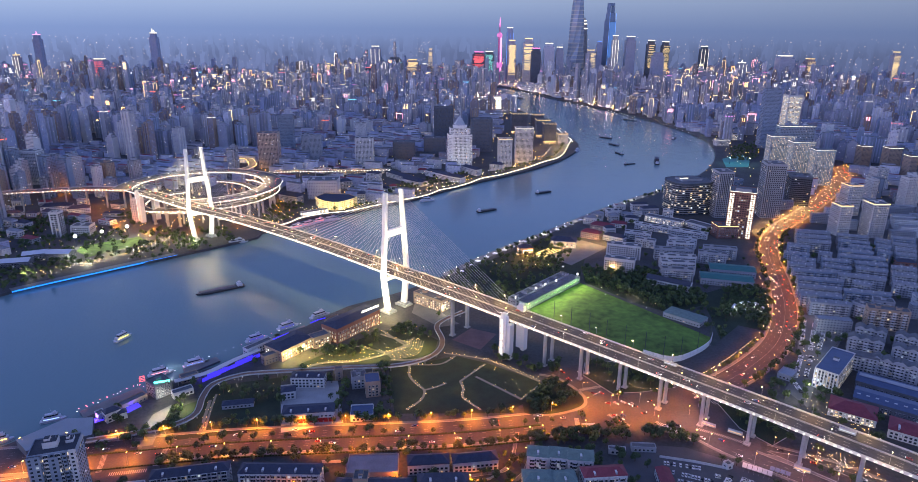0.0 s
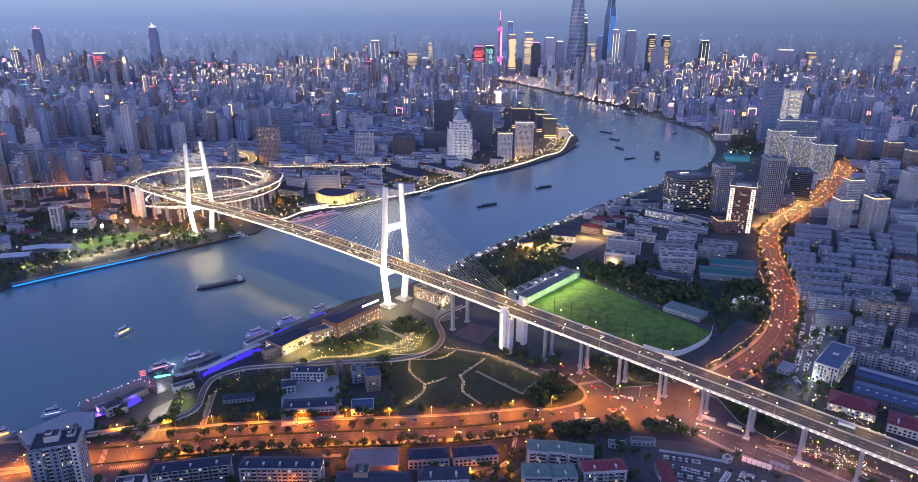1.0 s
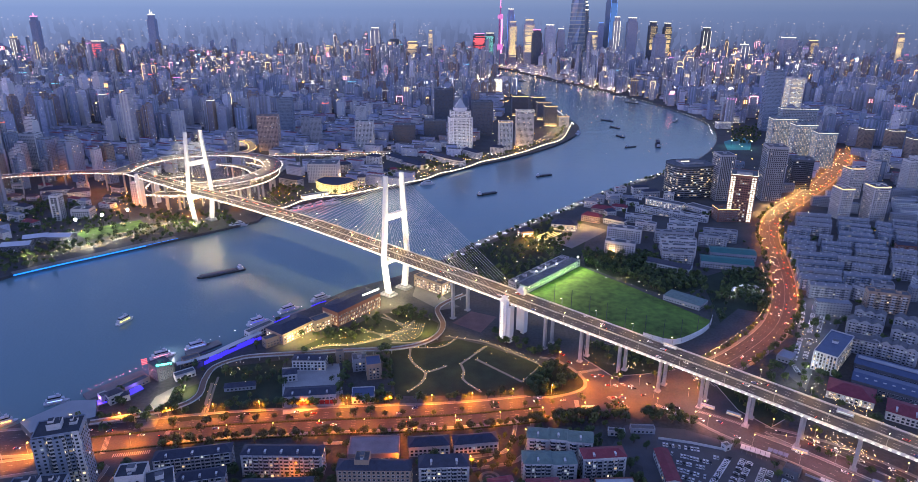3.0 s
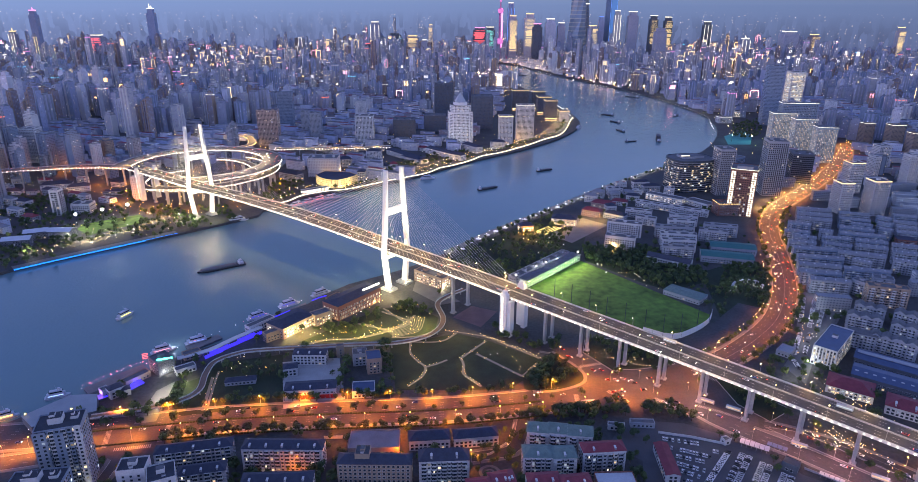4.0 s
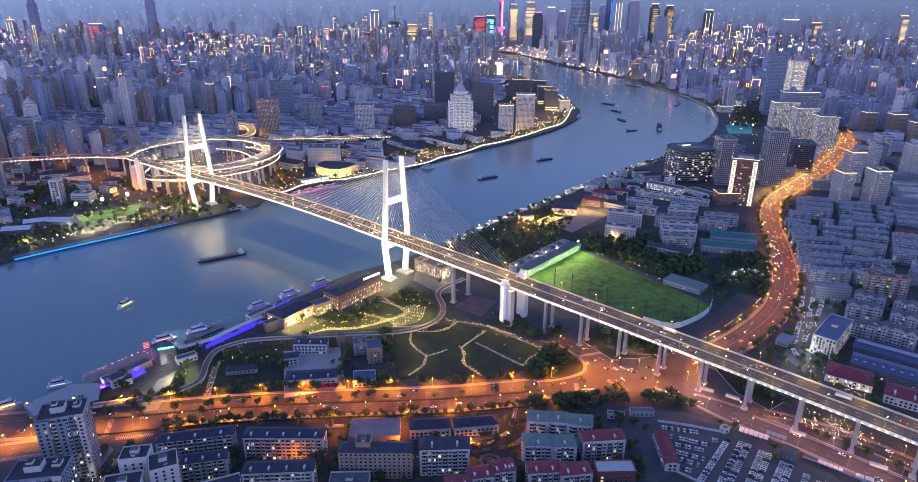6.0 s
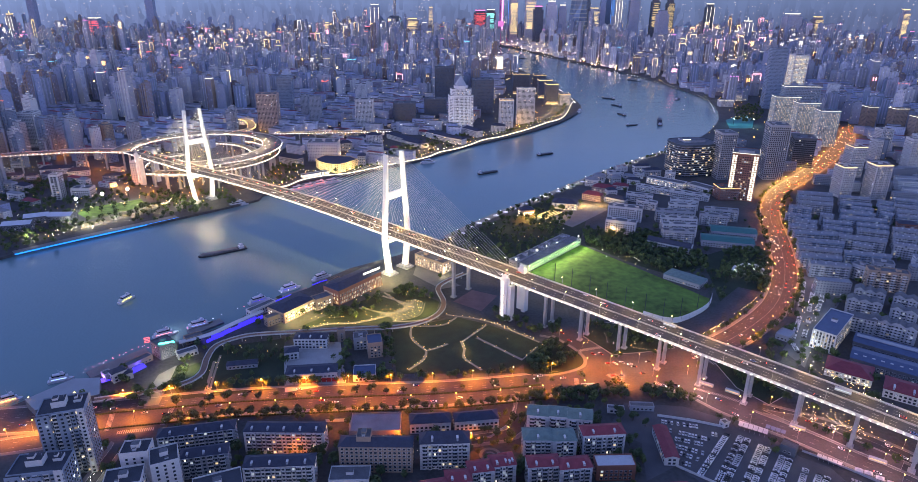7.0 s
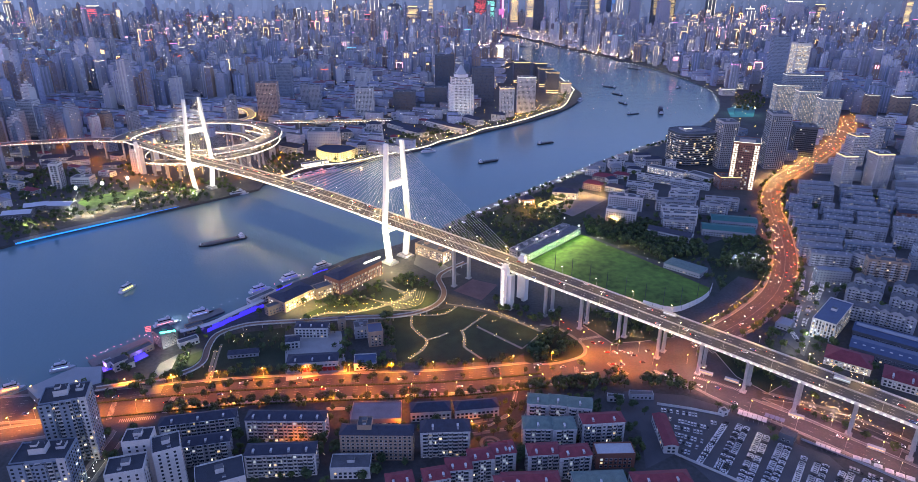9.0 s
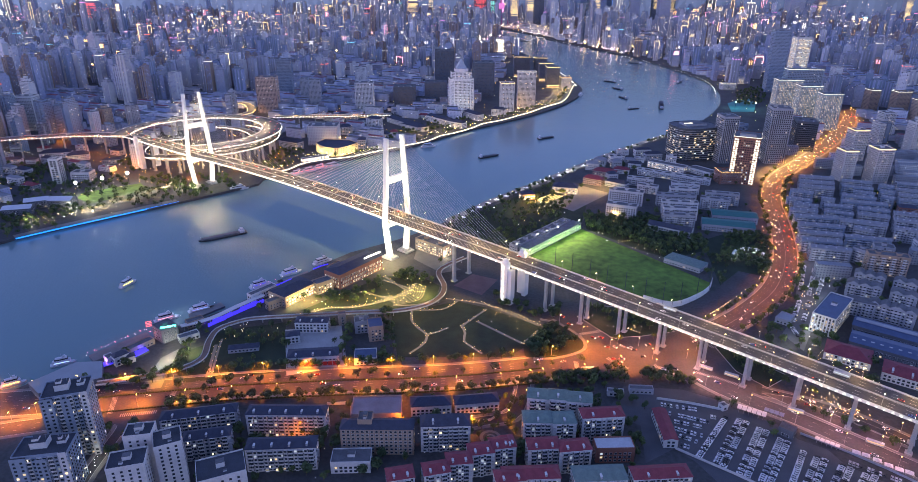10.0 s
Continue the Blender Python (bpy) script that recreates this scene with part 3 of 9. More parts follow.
def building(name, label, x0, y0, x1, y1, h, depth, wall="cream", roof="flat", roof_mat=None, group="", floor=3.0, bay=3.3, panes=None,
             balcony=True, spin=0.0, office=False, crown=None, grid=True, segments=1, dormers=0, category="building", size=(1.7, 1.5), bulk=True, rise=None, chev=False):
    """A building whose front wall runs from (x0, y0) to (x1, y1), with its floors, panes, ledges and roof."""
    w = max(4.0, math.dist((x0, y0), (x1, y1)))
    turn = math.atan2(y1 - y0, x1 - x0) + spin
    PLACED.append(((x0 + x1) / 2 - math.sin(turn) * depth / 2, (y0 + y1) / 2 + math.cos(turn) * depth / 2, max(w, depth) * 0.62))
    RECTS.append((x0, y0, math.cos(turn), math.sin(turn), w, depth))
    ob = thing(name, label, category, group, (x0, y0, 0), turn)
    roof_mat = roof_mat or roof_grey
    skin = (FAC_OFFICE.get(wall, FAC_OFFICE["grey"]) if office else FAC[wall]) if not grid else PLAIN[wall]
    m = Mesh()
    m.box(w / 2, depth / 2, 0, h, w, depth, 0, skin, roof_mat)
    part("wall", m, ob)
    if grid:
        g = Mesh()
        window_grid(g, w, depth, h, panes or WIN_HOME, floor, bay, size=size, frame_mat=None if office or y0 > 1000 else PLAIN["dark" if wall in ("white", "cream", "pink") else "white"])
        part("glazing", g, ob, "", "stuff")
    if balcony:
        b = Mesh()
        rows = int(h / floor)
        n = max(1, int(w / (bay * (2.0 if math.hypot(x0, y0) < 560 else 2.6))))
        for r in range(1, rows):
            for i in range(n):
                c = (i + 0.5) * w / n
                b.box(c, -0.55, r * floor - 0.1, r * floor + 0.95, bay * 1.05, 1.1, 0, PLAIN["white" if wall != "white" else "grey"], bottom=True)
        part("balcony_front", b, ob, "pale balcony parapets", "stuff")
        if math.hypot(x0, y0) < 560:
            e = Mesh()
            for r in range(1, rows):
                z0, z1 = r * floor + 0.95, r * floor + 2.75
                for i in range(n):
                    c, hw = (i + 0.5) * w / n, bay * 0.5
                    for k in range(3):
                        a0, a1 = c - hw + 2 * hw * k / 3 + 0.06, c - hw + 2 * hw * (k + 1) / 3 - 0.06
                        e.face([(a0, -1.02, z0), (a1, -1.02, z0), (a1, -1.02, z1), (a0, -1.02, z1)], panes or WIN_HOME)
                    for sx in (-1, 1):
                        e.box(c + sx * (hw + 0.05), -0.52, z0, z1, 0.1, 1.0, 0, PLAIN["white"])
                    e.box(c, -0.55, z1, z1 + 0.16, bay * 1.08, 1.15, 0, PLAIN["white"], bottom=True)
            part("balcony_glazing", e, ob, "glazed balcony fronts", "stuff")
            e = Mesh()
            for r in range(1, rows + 1):
                e.box(w / 2, -0.1, r * floor - 0.14, r * floor, w, 0.2, 0, PLAIN["grey" if wall != "grey" else "white"], bottom=True)
            part("floor_ledge", e, ob, "thin ledges at each floor", "stuff")
        if n > 1:
            bay_m, bay_g = Mesh(), Mesh()
            for i in range(1, n):
                c = i * w / n
                bay_m.box(c, -0.4, 0, h - 1.0, 2.3, 0.8, 0, PLAIN[wall], bottom=True)
                for r in range(rows):
                    z = r * floor + 1.1
                    bay_g.face([(c - 0.85, -0.86, z), (c + 0.85, -0.86, z), (c + 0.85, -0.86, z + 1.5), (c - 0.85, -0.86, z + 1.5)], panes or WIN_HOME)
            part("bay", bay_m, ob, "projecting wall bays", "stuff")
            part("bay_glazing", bay_g, ob, "", "stuff")
        if math.hypot(x0, y0) < 900:
            ac = Mesh()
            for i in range(int(w * rows / 7)):
                c, r = rng.uniform(1, w - 1), rng.randrange(max(1, rows))
                ac.box(c, -0.3, r * floor + 0.25, r * floor + 0.85, 0.95, 0.4, 0, PLAIN["white"], bottom=True)
            part("air_conditioner", ac, ob, "small white air conditioner boxes", "stuff")
    rm = Mesh()
    if roof == "flat":
        for cx, cy, ww, dd in ((w / 2, 0.15, w, 0.3), (w / 2, depth - 0.15, w, 0.3), (0.15, depth / 2, 0.3, depth - 0.6), (w - 0.15, depth / 2, 0.3, depth - 0.6)):
            rm.box(cx, cy, h + 0.004, h + 1.0, ww, dd, 0, PLAIN[wall])
        part("parapet", rm, ob)
        if bulk:
            n = max(1, int(w / 16))
            for i in range(n):
                k = Mesh()
                c = (i + 0.5) * w / n
                k.box(c, depth * 0.55, h + 0.004, h + rng.uniform(2.4, 3.4), min(5, w * 0.3), min(4.5, depth * 0.4), 0, PLAIN[wall], roof_grey)
                part("stair_head", k, ob)
                if rng.random() < 0.6:
                    k = Mesh()
                    k.box(min(w - 1.5, max(1.5, c + rng.uniform(-3, 3))), depth * 0.25, h + 0.004, h + rng.uniform(0.8, 1.6), 2.2, 1.6, 0, PLAIN["white"], roof_grey)
                    part("roof_plant", k, ob)
    else:
        rise = rise or min(5.0, min(w, depth) * 0.3)
        k = max(1, segments)
        for i in range(k):
            seg = Mesh()
            pitched(seg, w / k, depth, h + 0.004, rise, roof_mat, PLAIN[wall], 0.5, (min(w / k, depth) * 0.45 if roof == "hip" else 0.0))
            s_ob = part("roof", seg, ob)
            s_ob.location = (i * w / k, 0, 0.0 if k == 1 else (i % 2) * 0.02)
        if dormers:
            dm = Mesh()
            for i in range(dormers):
                c = (i + 0.5) * w / dormers
                dm.box(c, depth * 0.16, h + 0.1, h + rise * 0.6, 1.3, depth * 0.2, 0, PLAIN["grey"], roof_mat)
                for j in range(5):
                    a0, a1 = math.pi * j / 5, math.pi * (j + 1) / 5
                    dm.face([(c - 0.8 * math.cos(a0), depth * 0.04, h + rise * 0.6 + 0.5 * math.sin(a0)), (c - 0.8 * math.cos(a1), depth * 0.04, h + rise * 0.6 + 0.5 * math.sin(a1)),
                             (c - 0.8 * math.cos(a1), depth * 0.3, h + rise * 0.6 + 0.5 * math.sin(a1)), (c - 0.8 * math.cos(a0), depth * 0.3, h + rise * 0.6 + 0.5 * math.sin(a0))], PLAIN["white"])
            part("dormer", dm, ob, "small arched white dormers", "stuff")
    if crown:
        c = Mesh()
        for cx, cy, ww, dd in ((w / 2, -0.25, w + 0.8, 0.25), (w / 2, depth + 0.25, w + 0.8, 0.25), (-0.25, depth / 2, 0.25, depth), (w + 0.25, depth / 2, 0.25, depth)):
            c.box(cx, cy, h + 0.1, h + (0.5 if y0 < 1000 else 0.9), ww, dd, 0, crown)
        part("crown_light", c, ob, "band of lights round the roof edge")
    return ob


def octagon(w, d, cut, ox=0.0, oy=0.0):
    return [(ox + x, oy + y) for x, y in ((cut, 0), (w - cut, 0), (w, cut), (w, d - cut), (w - cut, d), (cut, d), (0, d - cut), (0, cut))]


def wall_panes(mesh, outline, z0, z1, floor, bay, size, material, out=0.12, sill=1.1):
    """Panes in rows on every wall of a prism, standing a little proud of it."""
    for i in range(len(outline)):
        a, b = Vector((*outline[i], 0)), Vector((*outline[(i + 1) % len(outline)], 0))
        L = (b - a).length
        t = (b - a).normalized()
        nrm = Vector((t.y, -t.x, 0)) * out
        n = int((L - 0.5) / bay)
        for r in range(int((z1 - z0) / floor)):
            z = z0 + r * floor + sill
            for k in range(n):
                p = a + t * ((L - n * bay) / 2 + (k + 0.5) * bay - size[0] / 2) + nrm
                q = p + t * size[0]
                mesh.face([(p.x, p.y, z), (q.x, q.y, z), (q.x, q.y, z + size[1]), (p.x, p.y, z + size[1])], material)


def prism_building(name, label, outline, h, skin, panes, floor=3.6, bay=3.4, size=(2.0, 1.8), roof_mat=None, category="building", crown=None):
    """A building on any plan (anticlockwise), with its panes, parapet and roof plant."""
    cx, cy = sum(p[0] for p in outline) / len(outline), sum(p[1] for p in outline) / len(outline)
    PLACED.append((cx, cy, max(math.dist((cx, cy), p) for p in outline)))
    ob = thing(name, label, category, "", (cx, cy, 0))
    loc = [(x - cx, y - cy) for x, y in outline]
    m = Mesh()
    m.prism(loc, 0, h, skin, roof_mat or roof_grey)
    part("wall", m, ob)
    m = Mesh()
    wall_panes(m, loc, 0.6, h, floor, bay, size, panes)
    part("glazing", m, ob, "", "stuff")
    m = Mesh()
    rim = [Vector((x, y, h)) for x, y in loc]
    m.sweep(rim, [(0, 0.004), (0.5, 0.004), (0.5, 1.1), (0, 1.1)], skin, closed=True)
    part("parapet", m, ob)
    if crown:
        m = Mesh()
        m.sweep(rim, [(-0.4, 0.1), (-0.1, 0.1), (-0.1, 1.2), (-0.4, 1.2)], crown, closed=True)
        part("crown_light", m, ob, "band of lights round the roof edge")
    return ob


RED = "six-storey apartment block with dark red tiled roof"
# blocks between the main road and the eye
tar_roof = mat("tar_roof", (0.045, 0.052, 0.066), 0.9, vary=0.35, scale=0.15, fine=1.5)


def wing(ob, u0, u1, out, h, wall, floor=3.0, tall=0.0):
    """A full-height wing standing out from the front, with its own panes and parapet."""
    m = Mesh()
    m.box((u0 + u1) / 2, -out / 2, 0, h + tall, u1 - u0, out, 0, PLAIN[wall], tar_roof)
    part("wing", m, ob)
    g = Mesh()
    n = max(1, int((u1 - u0) / 3.2))
    for r in range(int(h / floor)):
        z = r * floor + 1.0
        for i in range(n):
            c = u0 + (i + 0.5) * (u1 - u0) / n
            g.face([(c - 0.8, -out - 0.05, z), (c + 0.8, -out - 0.05, z), (c + 0.8, -out - 0.05, z + 1.5), (c - 0.8, -out - 0.05, z + 1.5)], WIN_HOME)
        if u1 > 10:
            g.face([(u1 + 0.05, -out * 0.75, z), (u1 + 0.05, -out * 0.3, z), (u1 + 0.05, -out * 0.3, z + 1.5), (u1 + 0.05, -out * 0.75, z + 1.5)], WIN_HOME)
    part("wing_glazing", g, ob, "", "stuff")
    k = Mesh()
    k.box((u0 + u1) / 2, -out + 0.15, h + tall + 0.004, h + tall + 1.0, u1 - u0, 0.3, 0, PLAIN[wall])
    part("parapet", k, ob)


def plant_room(ob, x, y, w, d, z, h):
    m = Mesh()
    m.box(x, y, z + 0.01, z + h, w, d, 0, PLAIN["white"], tar_roof)
    m.box(x - w * 0.2, y, z + h, z + h + 1.6, w * 0.4, d * 0.5, 0, PLAIN["white"], tar_roof)
    for sx in (-1, 1):
        m.rod((x + sx * w * 0.4, y, z + h), (x + sx * w * 0.4, y, z + h + 3), 0.08, 0.05, PLAIN["grey"], 5)
    part("plant_room", m, ob, "white roof plant room")


tw_a = building("apartment_tower", "tall pale grey apartment tower with roof plant rooms", -280, 354, -253, 363, 51, 20, "blue", roof_mat=tar_roof, bulk=False, group="river side towers", bay=2.9)
tw_b = building("apartment_tower", "pale grey apartment tower with white plant room", -280, 317, -248, 323, 34, 20, "blue", roof_mat=tar_roof, bulk=False, group="river side towers", bay=2.9)
building("white_tower_block", "white stepped apartment tower with grey flat roof", -214, 328, -197, 331, 42, 13, "white", balcony=False, bay=4.6, size=(1.2, 1.3), panes=window_mat("tower_panes", 0.05, 2.2, 0.5), group="white towers", roof_mat=tar_roof)
building("white_tower_block", "white slab of stepped apartment tower", -213, 303, -192, 309, 38, 16, "white", balcony=False, bay=4.6, size=(1.2, 1.3), panes=window_mat("tower_panes", 0.05, 2.2, 0.5), group="white towers", roof_mat=tar_roof)
for ob, e in ((tw_a, (-280, 354, -253, 363, 51)), (tw_b, (-280, 317, -248, 323, 34))):
    fw, fh = math.dist(e[:2], e[2:4]), e[4]
    wing(ob, 0.0, fw * 0.27, 2.6, fh, "blue")
    wing(ob, fw * 0.42, fw * 0.62, 1.5, fh - 3, "blue")
    wing(ob, fw * 0.86, fw, 2.2, fh, "white", tall=1.2)
    plant_room(ob, fw * 0.42, 11, fw * 0.3, 8, fh, 4.6)
    plant_room(ob, fw * 0.8, 13, fw * 0.16, 6, fh, 2.2)
building("white_tower_block", "white slim wing of apartment tower", -191, 320, -176, 327, 40, 17, "white", balcony=False, bay=4.6, size=(1.2, 1.3), panes=window_mat("tower_panes", 0.05, 2.2, 0.5), group="white towers", roof_mat=tar_roof)
building("white_tower_block", "dark-roofed white apartment tower", -154, 293, -128, 304, 38, 20, "white", balcony=False, bay=4.6, size=(1.2, 1.3), panes=window_mat("tower_panes", 0.05, 2.2, 0.5), group="white towers", roof_mat=tar_roof)
building("apartment_block", "grey apartment block with slate mansard roof and dormers", -215, 375, -163, 386, 18, 11, "grey", "hip", roof_slate, "slate blocks", dormers=3)
building("apartment_block", "grey apartment block with slate mansard roof and dormers", -190, 353, -159, 360, 18, 11, "grey", "hip", roof_slate, "slate blocks", dormers=3)
building("apartment_block", "grey apartment block with slate mansard roof and arched dormers", -155, 381, -97, 381, 19, 12, "cream", "hip", roof_slate, "slate blocks", dormers=5)
building("apartment_block", "grey apartment block with slate mansard roof and arched dormers", -144, 344, -97, 347, 19, 12, "cream", "hip", roof_slate, "slate blocks", dormers=4)
building("office_block", "dark brick office block with square stair tower", -83, 362, -32, 362, 22, 12, "tan", "hip", roof_slate, panes=WIN_OFFICE, balcony=False, dormers=0)
building("stair_block", "square brick tower of the office block", -71, 365, -61, 365, 27, 10, "tan", balcony=False, panes=WIN_OFFICE)
building("apartment_block", "tall grey apartment block with slate roof and balconies", -27, 365, 8, 367, 22, 13, "cream", "hip", roof_slate, "slate blocks", rise=6, dormers=2)
building("workshop", "low white workshop with grey flat roof", -87, 343, -60, 344, 9, 14, "white", balcony=False)
building("garage_hall", "low hall with faded pink flat roof", -82, 398, -44, 400, 6, 22, "pink", balcony=False, roof_mat=mat("roof_pink", (0.32, 0.22, 0.22), 0.9, vary=0.3, scale=0.1), bulk=False)
building("school_block", "low grey-roofed block with white window bands", -37, 404, -6, 407, 9, 13, "white", "hip", roof_slate, "low blocks", balcony=False)
building("school_block", "low grey-roofed block with white window bands", -3, 407, 31, 412, 9, 12, "white", "hip", roof_slate, "low blocks", balcony=False)
for e in ((-22, 321, -5, 325, 19), (-8, 331, 9, 333, 19), (7, 340, 24, 343, 19), (22, 346, 39, 349, 19), (-45, 316, -28, 320, 19), (24, 315, 43, 318, 19),
          (47, 346, 69, 348, 19), (68, 344, 90, 347, 19), (89, 378, 120, 381, 20), (30, 348, 39, 350, 19), (28, 318, 65, 320, 19), (112, 320, 150, 323, 18)):
    building("apartment_block", RED, *e, 12, "white", "hip", roof_red, "red-roofed blocks", dormers=2, rise=3.2)
for e in ((51, 402, 67, 400, 20), (67, 401, 81, 399, 20), (81, 398, 99, 396, 20)):
    building("apartment_block", "six-storey apartment block with pale green pitched roof", *e, 13, "cream", "gable", roof_green, "green-roofed blocks", rise=4.5, dormers=1)
for e in ((46, 374, 67, 374, 19), (67, 373, 84, 374, 19), (74, 318, 108, 320, 18)):
    building("apartment_block", "apartment block with grey-green hipped roof", *e, 14, "cream", "hip", roof_green, "green-roofed blocks", rise=3.0, dormers=1)
building("brick_hall", "brown brick block with white flat roof", 95, 355, 122, 356, 12, 12, "brick", balcony=False, roof_mat=PLAIN["white"], bulk=False)
building("depot_shed", "long low shed with dark red roof", 148, 407, 147, 371, 7, 10, "white", "gable", roof_red, balcony=False, rise=1.5)
building("gate_house", "low white gate house", 119, 432, 132, 430, 4, 5, "white", balcony=False, bulk=False)
building("gate_shed", "low dark-roofed shed beside the depot", 138, 435, 157, 434, 4, 6, "grey", balcony=False, bulk=False)

# police yard and fire house by the park
building("fire_house", "white fire house with red engine doors", -148, 470, -105, 475, 9, 14, "white", "hip", roof_slate, balcony=False, rise=2.5, dormers=3)
building("white_villa", "white three-storey office with dark roof and dormers", -155, 527, -124, 527, 11, 12, "white", "hip", roof_slate, balcony=False, dormers=3, rise=2.5)
building("white_villa", "small white house with dark roof", -158, 506, -146, 509, 8, 10, "white", "hip", roof_slate, balcony=False, rise=2)
building("brick_office", "brown office block with blue flat roof", -83, 511, -70, 514, 15, 17, "tan", balcony=False, roof_mat=roof_blue, bulk=False)
building("grey_office", "grey low office with flat roof", -98, 525, -85, 528, 12, 12, "grey", balcony=False)
building("yard_house", "low yard house with blue steel roof", -91, 473, -72, 475, 6, 16, "cream", balcony=False, roof_mat=roof_blue, bulk=False)
building("tall_chimney_block", "slim brown stair block", -116, 540, -109, 542, 12, 6, "tan", balcony=False, bulk=False)
building("garden_house", "low dark-roofed house among trees", -206, 490, -180, 495, 4, 8, "grey", "hip", roof_slate, balcony=False)

# riverside
building("brick_warehouse", "long red brick riverside hall with lit window row", -128, 616, -89, 668, 17, 24, "brick", roof="hip", roof_mat=roof_slate, rise=3, balcony=False, bay=2.4, floor=4.2, size=(0.9, 2.4), panes=window_mat("warehouse_panes", 0.75, 1.6, 0.0))
building("brick_warehouse", "ochre riverside hall with lit windows", -176, 575, -152, 609, 12, 26, "tan", roof="hip", roof_mat=roof_slate, rise=3.5, balcony=False, panes=window_mat("lit_panes", 0.7, 2.8, 0.1))
building("old_bank_hall", "old brown stone hall with lit arched windows", -55, 726, -20, 697, 14, 16, "tan", balcony=False, panes=window_mat("gold_panes", 0.7, 2.5, 0.0))
building("wharf_hall", "glass and steel ferry hall with teal sign", -270, 505, -260, 517, 13, 18, "dark", balcony=False, panes=WIN_OFFICE)
building("wharf_house", "small white wharf house", -295, 468, -287, 477, 9, 9, "white", "hip", roof_slate, balcony=False)
building("wharf_house", "small pale wharf house by the quay", -288, 473, -282, 477, 6, 7, "white", "hip", roof_slate, balcony=False)

# beyond the golf range: riverside park and old villas
building("white_hotel", "white six-storey block with flat roof", 217, 900, 263, 884, 20, 16, "white", balcony=False, group="white blocks")
building("white_hotel", "white block with warm-lit corner", 202, 845, 240, 830, 18, 15, "white", balcony=False, group="white blocks")
building("villa_hall", "long lit hall with dark roof", 141, 945, 178, 936, 10, 20, "cream", "hip", roof_slate, balcony=False, panes=window_mat("gold_panes", 0.7, 2.5, 0.0))
building("villa_hall", "pale hall with red tiled roof", 219, 1033, 252, 1016, 10, 16, "pink", "hip", roof_red, balcony=False)
building("villa_hall", "pink hall with red roof and lit portal", 196, 993, 222, 977, 10, 16, "pink", "hip", roof_red, balcony=False)
building("villa_hall", "white hall with hipped roof", 229, 981, 256, 960, 9, 14, "white", "hip", roof_slate, balcony=False)
building("glow_pavilion", "small pavilion glowing orange at dusk", 91, 908, 111, 913, 9, 14, "tan", "hip", roof_slate, balcony=False, panes=window_mat("fire_panes", 1.0, 9.0, 0.0))
building("school_wing", "low white wing with dark gabled roof", 247, 795, 294, 764, 8, 14, "white", "gable", roof_slate, balcony=False)
for e in ((285, 889, 338, 881, 17), (283, 858, 332, 850, 17), (278, 831, 323, 826, 17), (271, 805, 311, 799, 17), (343, 876, 379, 862, 17), (359, 899, 404, 887, 17), (312, 917, 351, 911, 17),
          (324, 950, 364, 939, 15), (296, 1044, 396, 984, 9), (265, 988, 303, 973, 12), (272, 951, 299, 937, 12)):
    building("apartment_block", "pale grey five-storey slab with flat roof", *e, 11, rng.choice(["white", "grey", "white"]), group="riverside slabs", balcony=True)
for e in ((319, 794, 382, 777, 9), (344, 828, 401, 814, 9)):
    building("sports_hall", "long hall with teal green steel roof", *e, 26, "grey", "gable", mat("roof_teal", (0.02, 0.13, 0.12), 0.6, vary=0.2, scale=0.2), "teal halls", balcony=False, rise=2.5)

# towers by the river bend
TW_G = "towers by the river bend"
GLASS_PLAN = []
for i in range(28):
    a = 2 * math.pi * i / 28
    u = 41 * math.copysign(abs(math.cos(a)) ** 0.62, math.cos(a))
    v = 33 * math.copysign(abs(math.sin(a)) ** 0.62, math.sin(a))
    GLASS_PLAN.append((421 + u * 0.97 - v * 0.22, 1160 + u * 0.22 + v * 0.97))
glass_skin = mat("dark_curtain_wall", (0.07, 0.085, 0.10), 0.25, vary=0.15, scale=0.05, fine=0.4)
rounded = prism_building("glass_office", "dark rounded glass office with lit floors", GLASS_PLAN, 58, glass_skin, window_mat("office_busy", 0.30, 1.5, 0.1), 3.9, 3.6, (3.4, 2.0), category="office tower")
m = Mesh()
for r in range(1, 15):
    m.sweep([Vector((x - 421, y - 1160, r * 3.9)) for x, y in GLASS_PLAN], [(-0.5, 0), (0.0, 0), (0.0, 0.5), (-0.5, 0.5)], PLAIN["grey"], closed=True)
part("floor_band", m, rounded, "pale floor bands round the glass", "stuff")
m = Mesh()
m.box(0, 4, 58.1, 62, 40, 26, 0.2, PLAIN["grey"], roof_grey)
m.box(-12, -6, 62, 63.5, 16, 1.0, 0.2, crown_white)
part("plant_room", m, rounded, "roof plant room with a white sign")
building("concrete_office", "grey tower with strong vertical piers", 457, 1114, 484, 1115, 82, 34, "grey", office=True, bay=3.2, floor=3.6, size=(2.0, 2.5), panes=WIN_OFFICE, balcony=False, group=TW_G, category="office tower")
building("concrete_office", "grey tower with glass lift strip", 539, 1116, 572, 1117, 97, 38, "grey", office=True, bay=3.2, floor=3.6, size=(2.0, 2.5), panes=WIN_OFFICE, balcony=False, group=TW_G, category="office tower", spin=-0.2)
